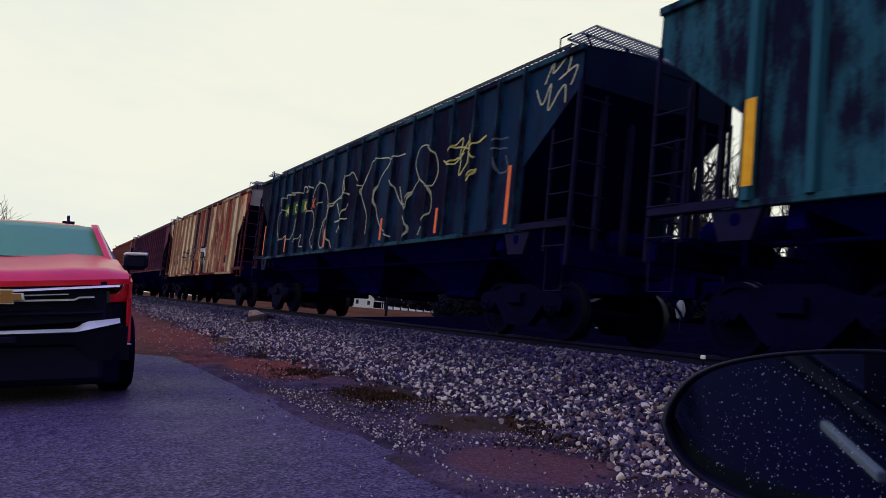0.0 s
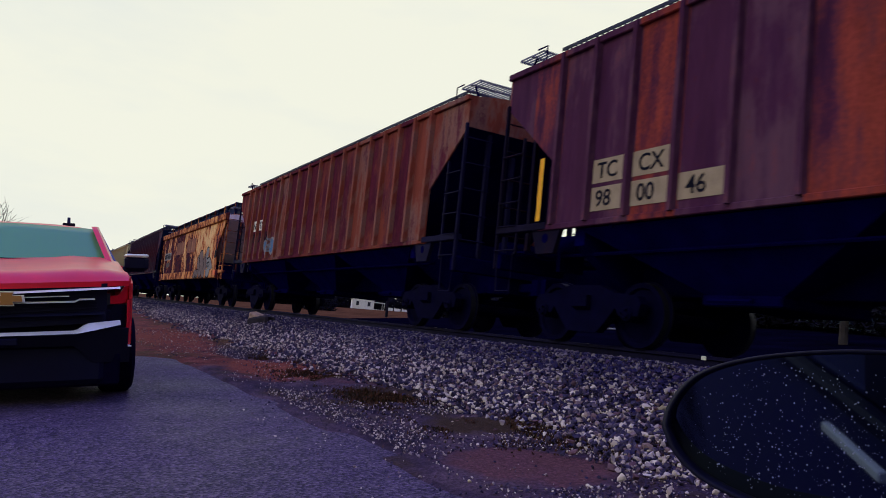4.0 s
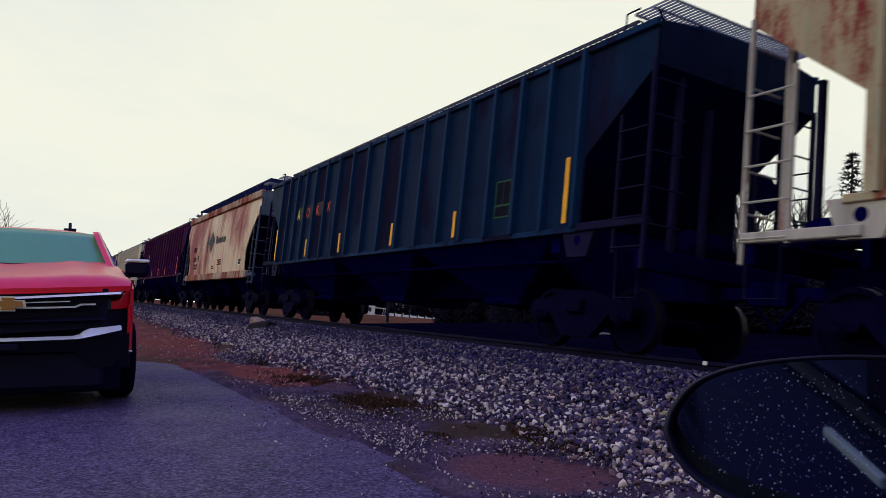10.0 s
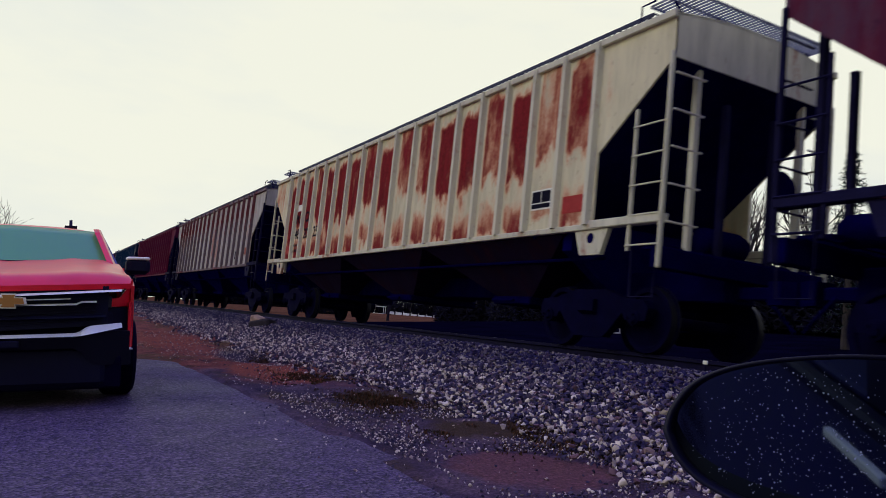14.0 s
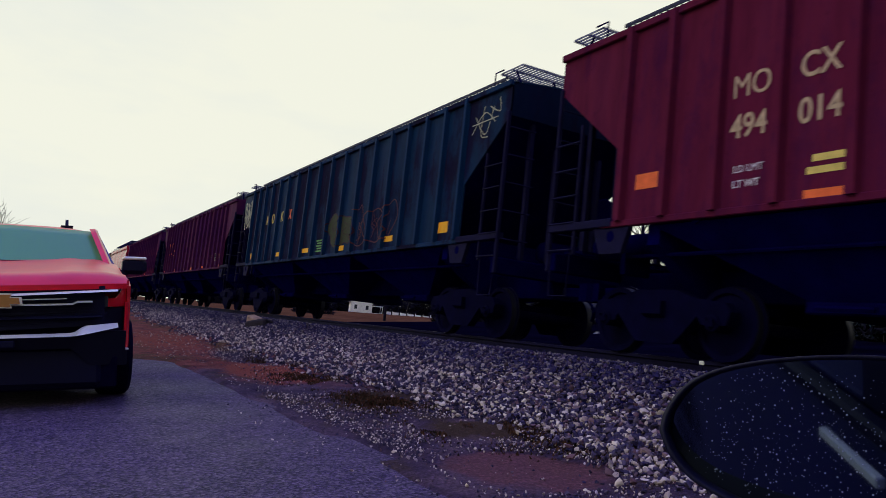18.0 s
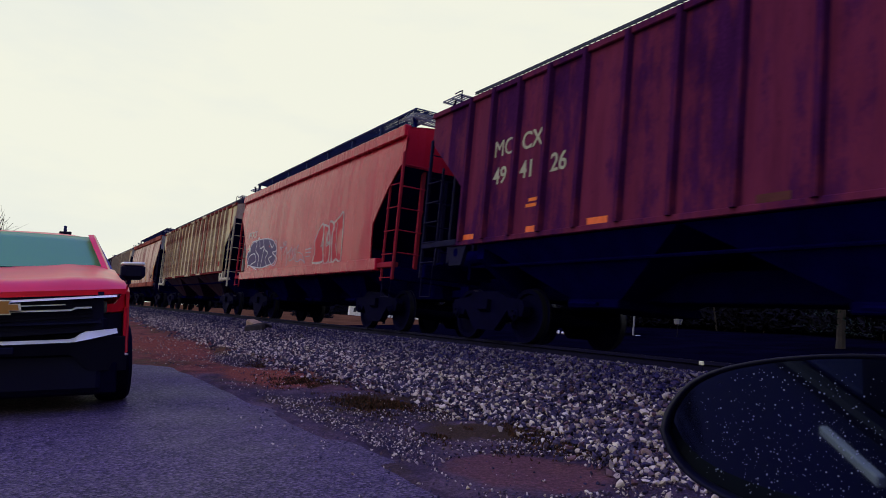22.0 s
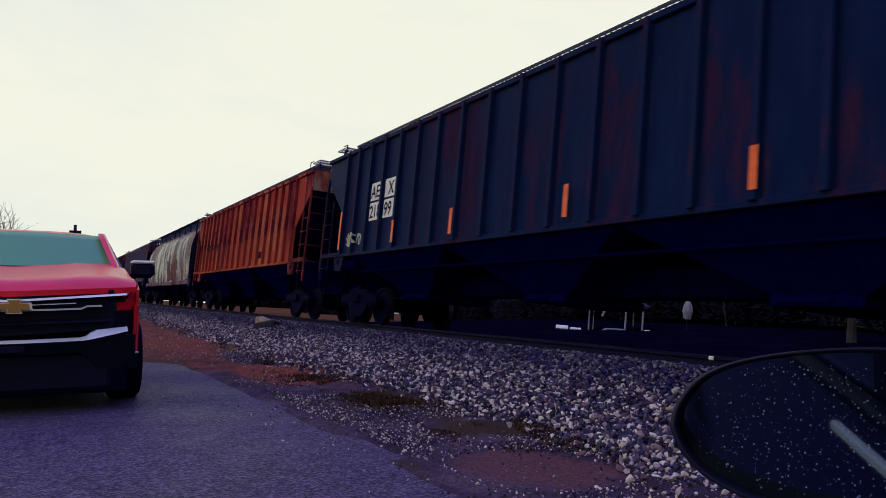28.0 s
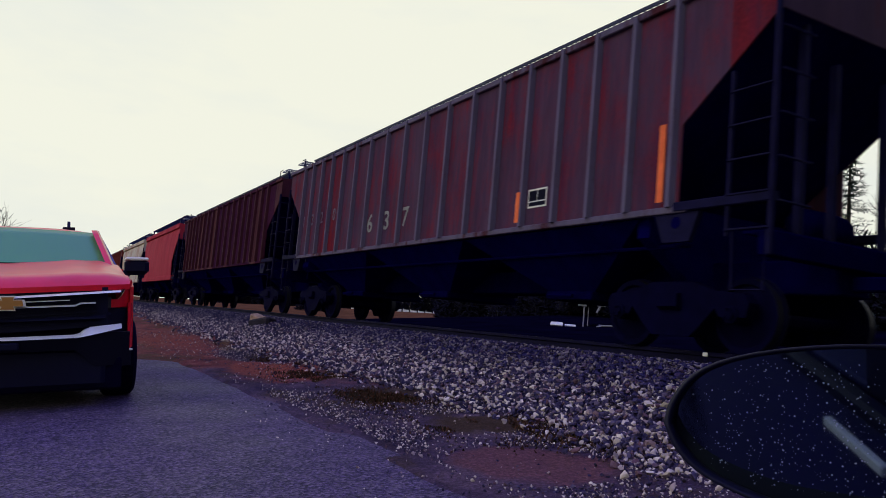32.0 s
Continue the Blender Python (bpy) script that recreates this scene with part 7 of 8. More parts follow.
M_WINDSCREEN = glass("green_tinted_glass", (0.15, 0.42, 0.18))


def build_truck():
    t = thing("pickup_truck", "red pickup truck with chrome grille bars parked facing down the road", "truck")
    t.matrix_basis = pose(-0.15, 7.6, ground_z(-0.15, 8) + 0.012) @ pose(0, 0, 0, 0, -5.7, 0) @ Matrix.Diagonal((1.1, 1, 1, 1))

    def curve(x, k=0.16):
        return k * abs(x) ** 2.4

    def sheet(name, fn, nu, nw, mat, label="", thick=(0, 0.04, 0)):
        return part(name, Shape().grid(fn, nu, nw, thick), mat, t, label, angle=50)

    # hood: rises from the grille to the screen, with a raised centre and two creases
    def hood(u, w):
        x = (u * 2 - 1) * 0.985
        y = 0.12 + curve(x, 0.22) + (1.30 - curve(x, 0.05)) * w
        roll = min(1, w / 0.24)
        z = 1.10 + 0.045 * min(1, abs(x)) + 0.125 * (1 - (1 - roll) ** 1.8) + 0.15 * max(0, w - 0.24) / 0.76
        z += 0.014 * math.exp(-((abs(x) - 0.55) / 0.10) ** 2) * min(1, w * 2.5) - 0.006 * math.exp(-(x / 0.34) ** 2) * w
        z -= 0.3 * max(0, abs(x) - 0.80) * min(1, w * 3)
        return (x, y, z)
    sheet("hood", hood, 48, 24, M_RED, thick=(0, 0, -0.05))

    # grille opening with bars
    part("grille", Shape().grid(lambda u, w: ((u * 2 - 1) * 0.8, 0.15 + curve((u * 2 - 1) * 0.8), 0.70 + 0.37 * w + 0.045 * abs(u * 2 - 1)), 24, 4, (0, 0.1, 0)), M_TRIM, t, angle=50)
    mesh_pts = Shape()
    for i in range(10):
        z = 0.74 + i * 0.03
        mesh_pts.grid(lambda u, w, z=z: ((u * 2 - 1) * 0.72, 0.135 + curve((u * 2 - 1) * 0.72), z + 0.006 * w + 0.05 * abs(u * 2 - 1)), 16, 1, (0, 0.02, 0))
    part("grille_mesh", mesh_pts, M_TRIM, t)

    def bar(name, z, h, half, rise, mat, d=0.05, step=0.0):
        def fn(u, w):
            x = (u * 2 - 1) * half
            up = rise * abs(x) + (step if abs(x) > half * 0.8 else 0)
            return (x, 0.06 + curve(x) + 0.05 * w ** 1.5, z + up + h * w)
        return part(name, Shape().grid(fn, 36, 3, (0, d, 0)), mat, t, angle=40)
    bar("grille_bar", 1.003, 0.020, 0.90, 0.07, M_CHROME)
    bar("grille_bar", 0.918, 0.016, 0.70, 0.03, M_CHROME, step=0.02)
    bar("grille_bar", 0.965, 0.010, 0.50, 0.045, M_CHROME)
    bar("grille_bar", 0.80, 0.03, 0.78, 0.03, M_GREYPLASTIC)
    # badge: a plain gold cross-bar in a chrome rim
    shape = [(-0.17, -0.035), (-0.06, -0.035), (-0.075, -0.075), (0.075, -0.075), (0.06, -0.035), (0.17, -0.035), (0.155, 0.04), (0.055, 0.04), (0.07, 0.08), (-0.07, 0.08), (-0.055, 0.04), (-0.155, 0.04)]
    b = part("badge", Shape().prism([(0.05 + x * 0.78, 0.965 + z * 0.85) for x, z in shape], 1, 0.03, 0.08), M_CHROME, t)
    part("badge_face", Shape().prism([(0.05 + x * 0.66, 0.965 + z * 0.7) for x, z in shape], 1, 0.02, 0.05), M_GOLDBADGE, b)

    # lamps, fenders and corner trim
    for sx in (-1, 1):
        s = Shape().grid(lambda u, w: (sx * (0.66 + 0.275 * u), 0.14 + curve(0.66 + 0.275 * u, 0.24) + 0.05 * u, 1.03 + 0.035 * u + (0.075 + 0.02 * u) * w), 10, 3, (0, 0.08, 0))
        lamp = part("headlamp", s, M_LAMP, t, angle=40)
        s = Shape().grid(lambda u, w: (sx * (0.67 + 0.26 * u), 0.125 + curve(0.66 + 0.275 * u, 0.24) + 0.05 * u, 1.035 + 0.012 * w + 0.045 * u), 8, 1, (0, 0.02, 0))
        part("light_bar", s, M_CHROME, lamp)
        s = Shape()
        for k in range(4):
            xk = sx * (0.71 + 0.06 * k)
            s.lathe([(0.0, 0.13 + curve(abs(xk), 0.24) + 0.02), (0.018, 0.13 + curve(abs(xk), 0.24)), (0.018, 0.17 + curve(abs(xk), 0.24)), (0, 0.18 + curve(abs(xk), 0.24))], 1, (xk, 0, 1.085 + 0.012 * k), 10)
        part("lamp_cell", s, M_CHROME, lamp)
        s = Shape().grid(lambda u, w: (sx * (0.68 + 0.15 * u), 0.14 + curve(0.68 + 0.15 * u, 0.24), 0.91 + 0.11 * w), 4, 2, (0, 0.06, 0))
        part("fog_lamp", s, M_LAMP, lamp)
        part("fog_lamp_bar", Shape().grid(lambda u, w: (sx * (0.70 + 0.09 * u), 0.125 + curve(0.70 + 0.09 * u, 0.24), 0.915 + 0.012 * w), 4, 1, (0, 0.02, 0)), M_CHROME, lamp)

        # fender: a red blade that starts beside the lamp and drops round the corner to the sill
        def horn(u, w):
            x = 0.815 + 0.205 * u
            return (sx * x, 0.21 + curve(x, 0.24) + 0.10 * u * u, 0.915 + 0.01 * u + (0.08 + 0.19 * max(0, u - 0.45) / 0.55) * w)
        part("fender_horn", Shape().grid(horn, 10, 4, (0, 0.06, 0)), M_RED, t, angle=50)

        def blade(u, w):
            x = 0.978 + 0.052 * u ** 0.6
            return (sx * x, 0.40 + 0.16 * u * u, 0.52 + 0.44 * w)
        part("fender", Shape().grid(blade, 6, 6, (0, 0.1, 0)), M_RED, t, angle=50)

        def flank(u, w):
            return (sx * (1.03 + 0.02 * math.sin(math.pi * u)), 0.5 + 0.98 * u, 0.52 + (0.60 + 0.15 * u) * w)
        part("fender_side", Shape().grid(flank, 10, 6, (-sx * 0.03, 0, 0)), M_RED, t, angle=50)
        s = Shape().grid(lambda u, w: (sx * (0.80 + 0.18 * u), 0.24 + curve(0.9, 0.2) + 0.08 * u, 0.45 + 0.46 * w), 3, 4, (0, 0.05, 0))
        part("corner_trim", s, M_TRIM, t)
        part("tow_light", Shape().soft_box(*sorted((sx * 0.92, sx * 1.02)), 0.33, 0.42, 0.50, 0.517, 0.006), M_CHROME, t)
        part("corner_valance", Shape().grid(lambda u, w: (sx * (0.80 + 0.225 * u), 0.30 + curve(0.8 + 0.225 * u, 0.2) * 0.6 + 0.1 * u, 0.34 + 0.17 * w), 4, 3, (0, 0.1, 0)), M_GREYPLASTIC, t, angle=40)
        part("wheel_arch_liner", Shape().soft_box(*sorted((sx * 0.62, sx * 0.84)), 0.45, 1.6, 0.2, 0.95, 0.03), M_TRIM, t)
        # A-pillar, side of the cab and door
        s = Shape().grid(lambda u, w: (sx * (0.915 - 0.10 * w + 0.03 * u), 1.42 + 0.85 * w + 0.12 * u, 1.36 + 0.44 * w), 2, 8, (-sx * 0.05, 0.03, 0))
        part("windscreen_pillar", s, M_RED, t, angle=50)
        s = Shape().grid(lambda u, w: (sx * (1.02 - 0.0 * w), 1.45 + 3.9 * u, 0.48 + 0.84 * w), 4, 3, (-sx * 0.06, 0, 0))
        part("door", s, M_RED, t)
        s = Shape().grid(lambda u, w: (sx * (0.99 - 0.15 * w), 1.62 + 0.72 * w + (2.2 - 0.9 * w) * u, 1.33 + 0.46 * w), 4, 3, (-sx * 0.02, 0, 0))
        part("side_window", s, M_LAMP, t)
        # wheel
        wh = new("wheel")
        wh.parent = t
        wh.location = (sx * 0.945, 0.98, 0.40)
        part("tyre", Shape().lathe([(0.24, -0.13), (0.36, -0.14), (0.395, -0.11), (0.40, -0.05), (0.40, 0.05), (0.395, 0.11), (0.36, 0.14), (0.24, 0.13)], 0, sides=32), M_TYRE, wh, angle=40)
        part("rim", Shape().lathe([(0.0, sx * 0.08), (0.08, sx * 0.10), (0.20, sx * 0.06), (0.245, sx * 0.12), (0.245, -sx * 0.1), (0, -sx * 0.1)], 0, sides=24), M_CHROME, wh, angle=40)
        wh = new("wheel")
        wh.parent = t
        wh.location = (sx * 0.88, 4.7, 0.40)
        part("tyre", Shape().lathe([(0.24, -0.13), (0.36, -0.14), (0.395, -0.11), (0.40, -0.05), (0.40, 0.05), (0.395, 0.11), (0.36, 0.14), (0.24, 0.13)], 0, sides=32), M_TYRE, wh, angle=40)
        # door mirror
        mi = part("door_mirror", Shape().soft_box(*sorted((sx * 1.06, sx * 1.295)), 1.66, 1.86, 1.26, 1.45, 0.045), M_TRIM, t)
        part("mirror_cap", Shape().soft_box(*sorted((sx * 1.063, sx * 1.288)), 1.65, 1.84, 1.425, 1.462, 0.012), M_CHROME, mi, "chrome mirror cap")
        part("mirror_arm", Shape().soft_box(*sorted((sx * 0.96, sx * 1.12)), 1.70, 1.80, 1.24, 1.31, 0.02), M_TRIM, mi)

    # bumper: chrome upper blade stepping up at the corners, grey lower part
    def chrome(u, w):
        x = (u * 2 - 1) * 0.91
        a = abs(x)
        k = min(1, max(0, (a - 0.565) / 0.075))
        e = max(0, a - 0.64) / 0.27
        lo = 0.640 + 0.02 * a + 0.012 * k + 0.055 * e
        hi = 0.665 + 0.02 * a + 0.062 * k + 0.02 * e
        return (x, -0.02 + curve(x, 0.2) + 0.07 * w, lo + max(0.006, hi - lo) * w)
    part("bumper_blade", Shape().grid(chrome, 44, 2, (0, 0.06, 0)), M_CHROME, t, "chrome bumper blade")

    def lower(u, w):
        x = (u * 2 - 1) * 0.98
        a = abs(x)
        k = min(1, max(0, (a - 0.56) / 0.14))
        low = 0.535 - 0.16 * k
        return (x, 0.0 + curve(x, 0.22) + 0.05 * (1 - w), low + (0.64 + 0.05 * k - low) * w)
    part("bumper", Shape().grid(lower, 40, 4, (0, 0.1, 0)), M_GREYPLASTIC, t, angle=40)
    part("plate_recess", Shape().soft_box(-0.14, 0.14, -0.022, 0.05, 0.555, 0.62, 0.01), M_TRIM, t)
    # two added boxes and a lowered underbody block light beneath the truck
    part("under_nose_blocker", Shape().soft_box(-0.80, 0.80, 0.16, 0.7, 0.17, 0.56, 0.05), M_TRIM, t)
    part("front_light_blocker", Shape().soft_box(-0.92, 0.92, 0.20, 0.30, 0.15, 0.46, 0.02), M_TYRE, t, "black panel added to keep light from under the nose")
    part("underbody", Shape().soft_box(-0.85, 0.85, 0.35, 5.3, 0.18, 0.9, 0.05), M_TRIM, t)
    # windscreen, roof, cab
    part("windscreen", Shape().grid(lambda u, w: ((u * 2 - 1) * (0.90 - 0.095 * w), 1.42 + 0.80 * w + 0.16 * (u * 2 - 1) ** 2, 1.345 + 0.43 * w + 0.02 * (1 - abs(u * 2 - 1))), 16, 6, (0, 0.012, 0)), M_WINDSCREEN, t, angle=40)
    part("dashboard", Shape().grid(lambda u, w: ((u * 2 - 1) * 0.85, 1.55 + 0.6 * w, 1.28 - 0.05 * w), 6, 2, (0, 0, -0.2)), M_TRIM, t)
    part("cabin", Shape().soft_box(-0.84, 0.84, 2.9, 3.05, 0.8, 1.75, 0.05), M_TRIM, t)
    part("rear_view_mirror", Shape().soft_box(-0.06, 0.18, 2.16, 2.2, 1.62, 1.70, 0.02), M_TRIM, t)
    part("roof", Shape().grid(lambda u, w: ((u * 2 - 1) * (0.825 + 0.02 * min(1, w * 4)), 2.20 + 1.9 * w + 0.14 * (u * 2 - 1) ** 2 * (1 - w), 1.762 + 0.075 * min(1, w * 5) ** 0.5 - 0.055 * (u * 2 - 1) ** 4), 20, 8, (0, 0, -0.04)), M_RED, t, angle=50)
    part("cowl", Shape().grid(lambda u, w: ((u * 2 - 1) * 0.9, 1.36 + 0.12 * w + 0.1 * (u * 2 - 1) ** 2, 1.37 - 0.03 * w), 10, 1, (0, 0, -0.1)), M_TRIM, t)
    part("cab_back", Shape().soft_box(-0.82, 0.82, 4.0, 4.1, 0.6, 1.82, 0.05), M_RED, t)
    part("cargo_bed", Shape().soft_box(-1.0, 1.0, 4.1, 5.6, 0.5, 1.25, 0.04), M_RED, t)
    part("antenna", Shape().prism([(2.75, 1.84), (2.95, 1.84), (2.93, 1.88), (2.87, 1.94), (2.85, 1.94)], 0, 0.545, 0.575).box(0.5, 0.62, 2.72, 2.98, 1.83, 1.86), M_TRIM, t)
    return t


build_truck()


# ---- our own car, whose door mirror reaches into view ----
M_NAVY = metal_paint("navy_car_paint", (0.014, 0.017, 0.10), 0.35, 0.1, 0.3)


def mirror_glass_material():
    m, n, l, b = nodes_of("dim_mirror_glass")
    b.inputs["Base Color"].default_value = (0.15, 0.19, 0.26, 1)
    b.inputs["Metallic"].default_value = 1.0
    b.inputs["Roughness"].default_value = 0.04
    return m


def build_own_car():
    c = thing("parked_car", "dark navy car whose wet door mirror is seen from its window", "car")
    head = radians(72)
    f = Vector((math.sin(head), math.cos(head), 0.095)).normalized()
    left = Vector((-math.cos(head), math.sin(head), -0.03))
    left = (left - f * left.dot(f)).normalized()
    up = f.cross(left)
    m = Matrix((f, left, up)).transposed().to_4x4()
    m.translation = (0.72, 0.27, ground_z(0.72, 0.3) + 0.012)
    c.matrix_basis = m
    inv = m.inverted()
    # x forward, y left; the car's left flank is the plane y = 0
    prof = [(1.95, 0.28), (2.0, 0.5), (1.9, 0.66), (1.0, 0.80), (0.55, 0.86), (-1.9, 0.88), (-2.7, 0.82), (-2.75, 0.4), (-2.6, 0.25)]
    part("body", Shape().prism(prof, 1, -1.78, -0.02), M_NAVY, c)
    part("roof", Shape().soft_box(-1.9, -0.15, -1.62, -0.03, 1.36, 1.41, 0.02), M_NAVY, c)
    for y in (-0.22, -1.62):
        part("windscreen_pillar", Shape().tube([(0.75, y, 0.85), (-0.15, y, 1.38)], 0.03, 8), M_NAVY, c)
        part("door_pillar", Shape().tube([(-1.5, y, 1.38), (-2.2, y, 0.86)], 0.04, 8), M_NAVY, c)
    part("window_trim", Shape().soft_box(-1.9, 0.45, -0.03, 0.0, 0.86, 0.885, 0.006), M_TRIM, c)
    part("door_moulding", Shape().soft_box(-0.41, -0.21, -0.004, 0.008, 0.818, 0.832, 0.002), metal_paint("pale_trim", (0.95, 0.95, 0.72), 0.4), c, "pale bright moulding")
    part("cabin_trim", Shape().soft_box(-1.88, 0.48, -1.7, -0.04, 0.874, 0.888, 0.004), metal_paint("dark_blue_cabin", (0.012, 0.013, 0.07), 0.6), c, "dark cabin trim")
    part("far_window", Shape().box(-1.9, 0.5, -1.66, -1.63, 0.87, 1.37), M_TRIM, c, "dark far side windows")
    part("windscreen", Shape().prism([(0.78, 0.85), (0.80, 0.87), (-0.13, 1.40), (-0.15, 1.37)], 1, -1.6, -0.24), M_TRIM, c, "dark windscreen")
    # opaque panes, out of view, that block bright sky from the mirror's reflection
    part("rear_window", Shape().prism([(-1.9, 0.885), (-0.78, 0.885), (-0.78, 1.36), (-1.7, 1.36)], 1, -0.045, -0.03), M_TRIM, c, "opaque rear side window that keeps sky out of the mirror")
    part("mirror_sky_blocker", Shape().prism([(-0.35, 0.885), (0.6, 0.885), (0.4, 1.55), (-0.35, 1.55)], 1, -0.045, -0.03), M_TRIM, c, "dark pane added to keep sky out of the mirror")
    for x in (1.25, -1.75):
        for y in (-0.12, -1.66):
            part("tyre", Shape().lathe([(0.0, -0.1), (0.28, -0.1), (0.31, -0.06), (0.31, 0.06), (0.28, 0.1), (0.0, 0.1)], 1, (x, y, 0.31), 24), M_TYRE, c, angle=40)
    # mirror: outline by bearing and height as seen from the window, on a plane three quarters of a metre off
    eye = Vector((0, 0, EYE))
    az0, el0, dist = radians(54.5), radians(-4.2), 0.74
    fw = Vector((math.sin(az0) * math.cos(el0), math.cos(az0) * math.cos(el0), math.sin(el0)))
    right = Vector((math.cos(az0), -math.sin(az0), 0))
    upv = right.cross(fw)
    centre = eye + fw * dist
    outline = [(45.2, -5.4), (45.5, -3.9), (46.6, -2.1), (48.2, -0.9), (50.4, 0.0), (53.4, 0.75), (57.0, 1.3), (60.5, 1.45), (63.2, 1.0), (64.3, -1.0), (64.2, -5.0), (63.0, -8.6), (60.0, -10.0), (56.5, -10.3), (53.0, -10.15), (50.0, -9.45), (47.6, -8.45), (46.0, -7.0)]

    def flat(az, el):
        d = Vector((math.sin(radians(az)) * math.cos(radians(el)), math.cos(radians(az)) * math.cos(radians(el)), math.sin(radians(el))))
        p = eye + d * (dist / d.dot(fw)) - centre
        return p.dot(right), p.dot(upv)
    ring = smooth_line([flat(*q) for q in outline + outline[:1]], 4)[:-1]
    cu, cw = flat(54.8, -4.3)
    n = len(ring)

    def loop(scale, depth):
        return [centre + right * (cu + (u - cu) * scale) + upv * (cw + (w - cw) * scale) + fw * depth for u, w in ring]
    loops = [loop(0.935, 0.05), loop(0.935, -0.004), loop(0.985, -0.006), loop(1.0, 0.004), loop(1.0, 0.03), loop(0.93, 0.075), loop(0.7, 0.105), loop(0.3, 0.115)]
    s = Shape()
    pts = [inv @ p for lp in loops for p in lp]
    fs = [(i * n + k, i * n + (k + 1) % n, (i + 1) * n + (k + 1) % n, (i + 1) * n + k) for i in range(len(loops) - 1) for k in range(n)]
    fs.append(tuple(range((len(loops) - 1) * n, len(loops) * n)))
    mi = part("side_mirror", s.add(pts, fs), metal_paint("black_mirror_shell", (0.005, 0.005, 0.024), 0.45, 0, 0, 0.3), c, "black mirror shell", smooth=True)
    # the glass is tipped down
    tip_k = math.tan(radians(13))

    def on_glass(u, w, off=0.0):
        return centre + right * u + upv * w + fw * (0.013 - tip_k * (w - cw) + off)
    g = Shape().add([inv @ on_glass(cu + (u - cu) * 0.93, cw + (w - cw) * 0.93) for u, w in ring], [tuple(range(n))])
    part("mirror_glass", g, mirror_glass_material(), mi, "dim mirror glass beaded with rain")
    st = Shape()
    a = centre + right * 0.12 + upv * -0.01 + fw * 0.06
    st.tube([inv @ a, inv @ (a + right * 0.07 - upv * 0.05 + fw * 0.02)], 0.035, 10)
    part("mirror_stalk", st, M_TRIM, mi)
    rng = random.Random(8)
    dr = Shape()
    count = 0
    while count < 560:
        az, el = rng.uniform(46, 61), rng.uniform(-9.5, 0.6)
        u, w = flat(az, el)
        # keep inside the glass
        inside = False
        j = n - 1
        for i in range(n):
            (ui, wi), (uj, wj) = ring[i], ring[j]
            if (wi > w) != (wj > w) and u < (uj - ui) * (w - wi) / (wj - wi) + ui:
                inside = not inside
            j = i
        if not inside or rng.random() > 0.35 + 0.65 * max(0, 1 - ((az - 53) / 9) ** 2):
            continue
        p = on_glass(cu + (u - cu) * 0.88, cw + (w - cw) * 0.88, -0.0002)
        r = rng.choice((0.0003, 0.0003, 0.0004, 0.0005, 0.0006, 0.0009))
        o = inv @ p
        base = [inv @ (p + (right * math.cos(k * math.pi / 3) + upv * math.sin(k * math.pi / 3)) * r) for k in range(6)]
        mid = [inv @ (p + (right * math.cos(k * math.pi / 3) + upv * math.sin(k * math.pi / 3)) * r * 0.7 - fw * r * 0.6) for k in range(6)]
        tip = inv @ (p - fw * r * 0.8)
        dr.add(base + mid + [tip], [(k, (k + 1) % 6, 6 + (k + 1) % 6, 6 + k) for k in range(6)] + [(6 + k, 6 + (k + 1) % 6, 12) for k in range(6)] + [(5, 4, 3, 2, 1, 0)])
        count += 1
    wm, wnn, wll, wb = nodes_of("rain_water")
    wb.inputs["Base Color"].default_value = (0.36, 0.41, 0.56, 1)
    wb.inputs["Roughness"].default_value = 0.05
    wb.inputs["Specular IOR Level"].default_value = 0.8
    tagged(part("rain", dr, wm, mi, smooth=True), "scattered raindrops", kind="stuff")


build_own_car()


# ---- beyond the track ----
def bare_tree(x, y, height, seed, spread_k=1.0, bark=None):
    rng = random.Random(seed)
    t = thing("bare_tree", "leafless tree with fine dark twigs", "tree", "bare trees beyond the track", (x, y, ground_z(x, y) - 0.1))
    trunk, limbs = Shape(), Shape()

    def grow(p, d, ln, r, level):
        pts = [p]
        rs = [r]
        k = 4 if level < 2 else 3
        for i in range(k):
            d = (d + Vector((rng.uniform(-1, 1), rng.uniform(-1, 1), rng.uniform(-0.5, 0.9))) * 0.16).normalized()
            pts.append(pts[-1] + d * ln / k)
            rs.append(r * (1 - 0.55 * (i + 1) / k))
        (trunk if level == 0 else limbs).tube(pts, rs, 6 if level < 2 else 3, caps=False)
        if level >= 4 or r < 0.006:
            return
        for _ in range(5 if level == 0 else rng.randint(3, 4)):
            at = rng.uniform(0.35, 1.0)
            i = min(k - 1, int(at * k))
            q = pts[i].lerp(pts[i + 1], at * k - i)
            nd = (d + Vector((rng.uniform(-1, 1), rng.uniform(-1, 1), rng.uniform(-0.2, 0.6))) * 0.95 * spread_k).normalized()
            grow(q, nd, ln * rng.uniform(0.55, 0.78), max(0.008, r * 0.5), level + 1)
    grow(Vector((0, 0, 0)), Vector((0, 0, 1)), height * 0.42, height * 0.022, 0)
    part("trunk", trunk, M_BARK, t)
    part("crown", limbs, M_BARK, t)


M_BARK = plain("dark_bark", (0.05, 0.042, 0.04), 0.9, 0, 0.4, 3, 0.4)
M_NEEDLE = plain("spruce_needles", (0.018, 0.035, 0.028), 0.8, 0, 0.5, 4, 0.2, island=0.5)


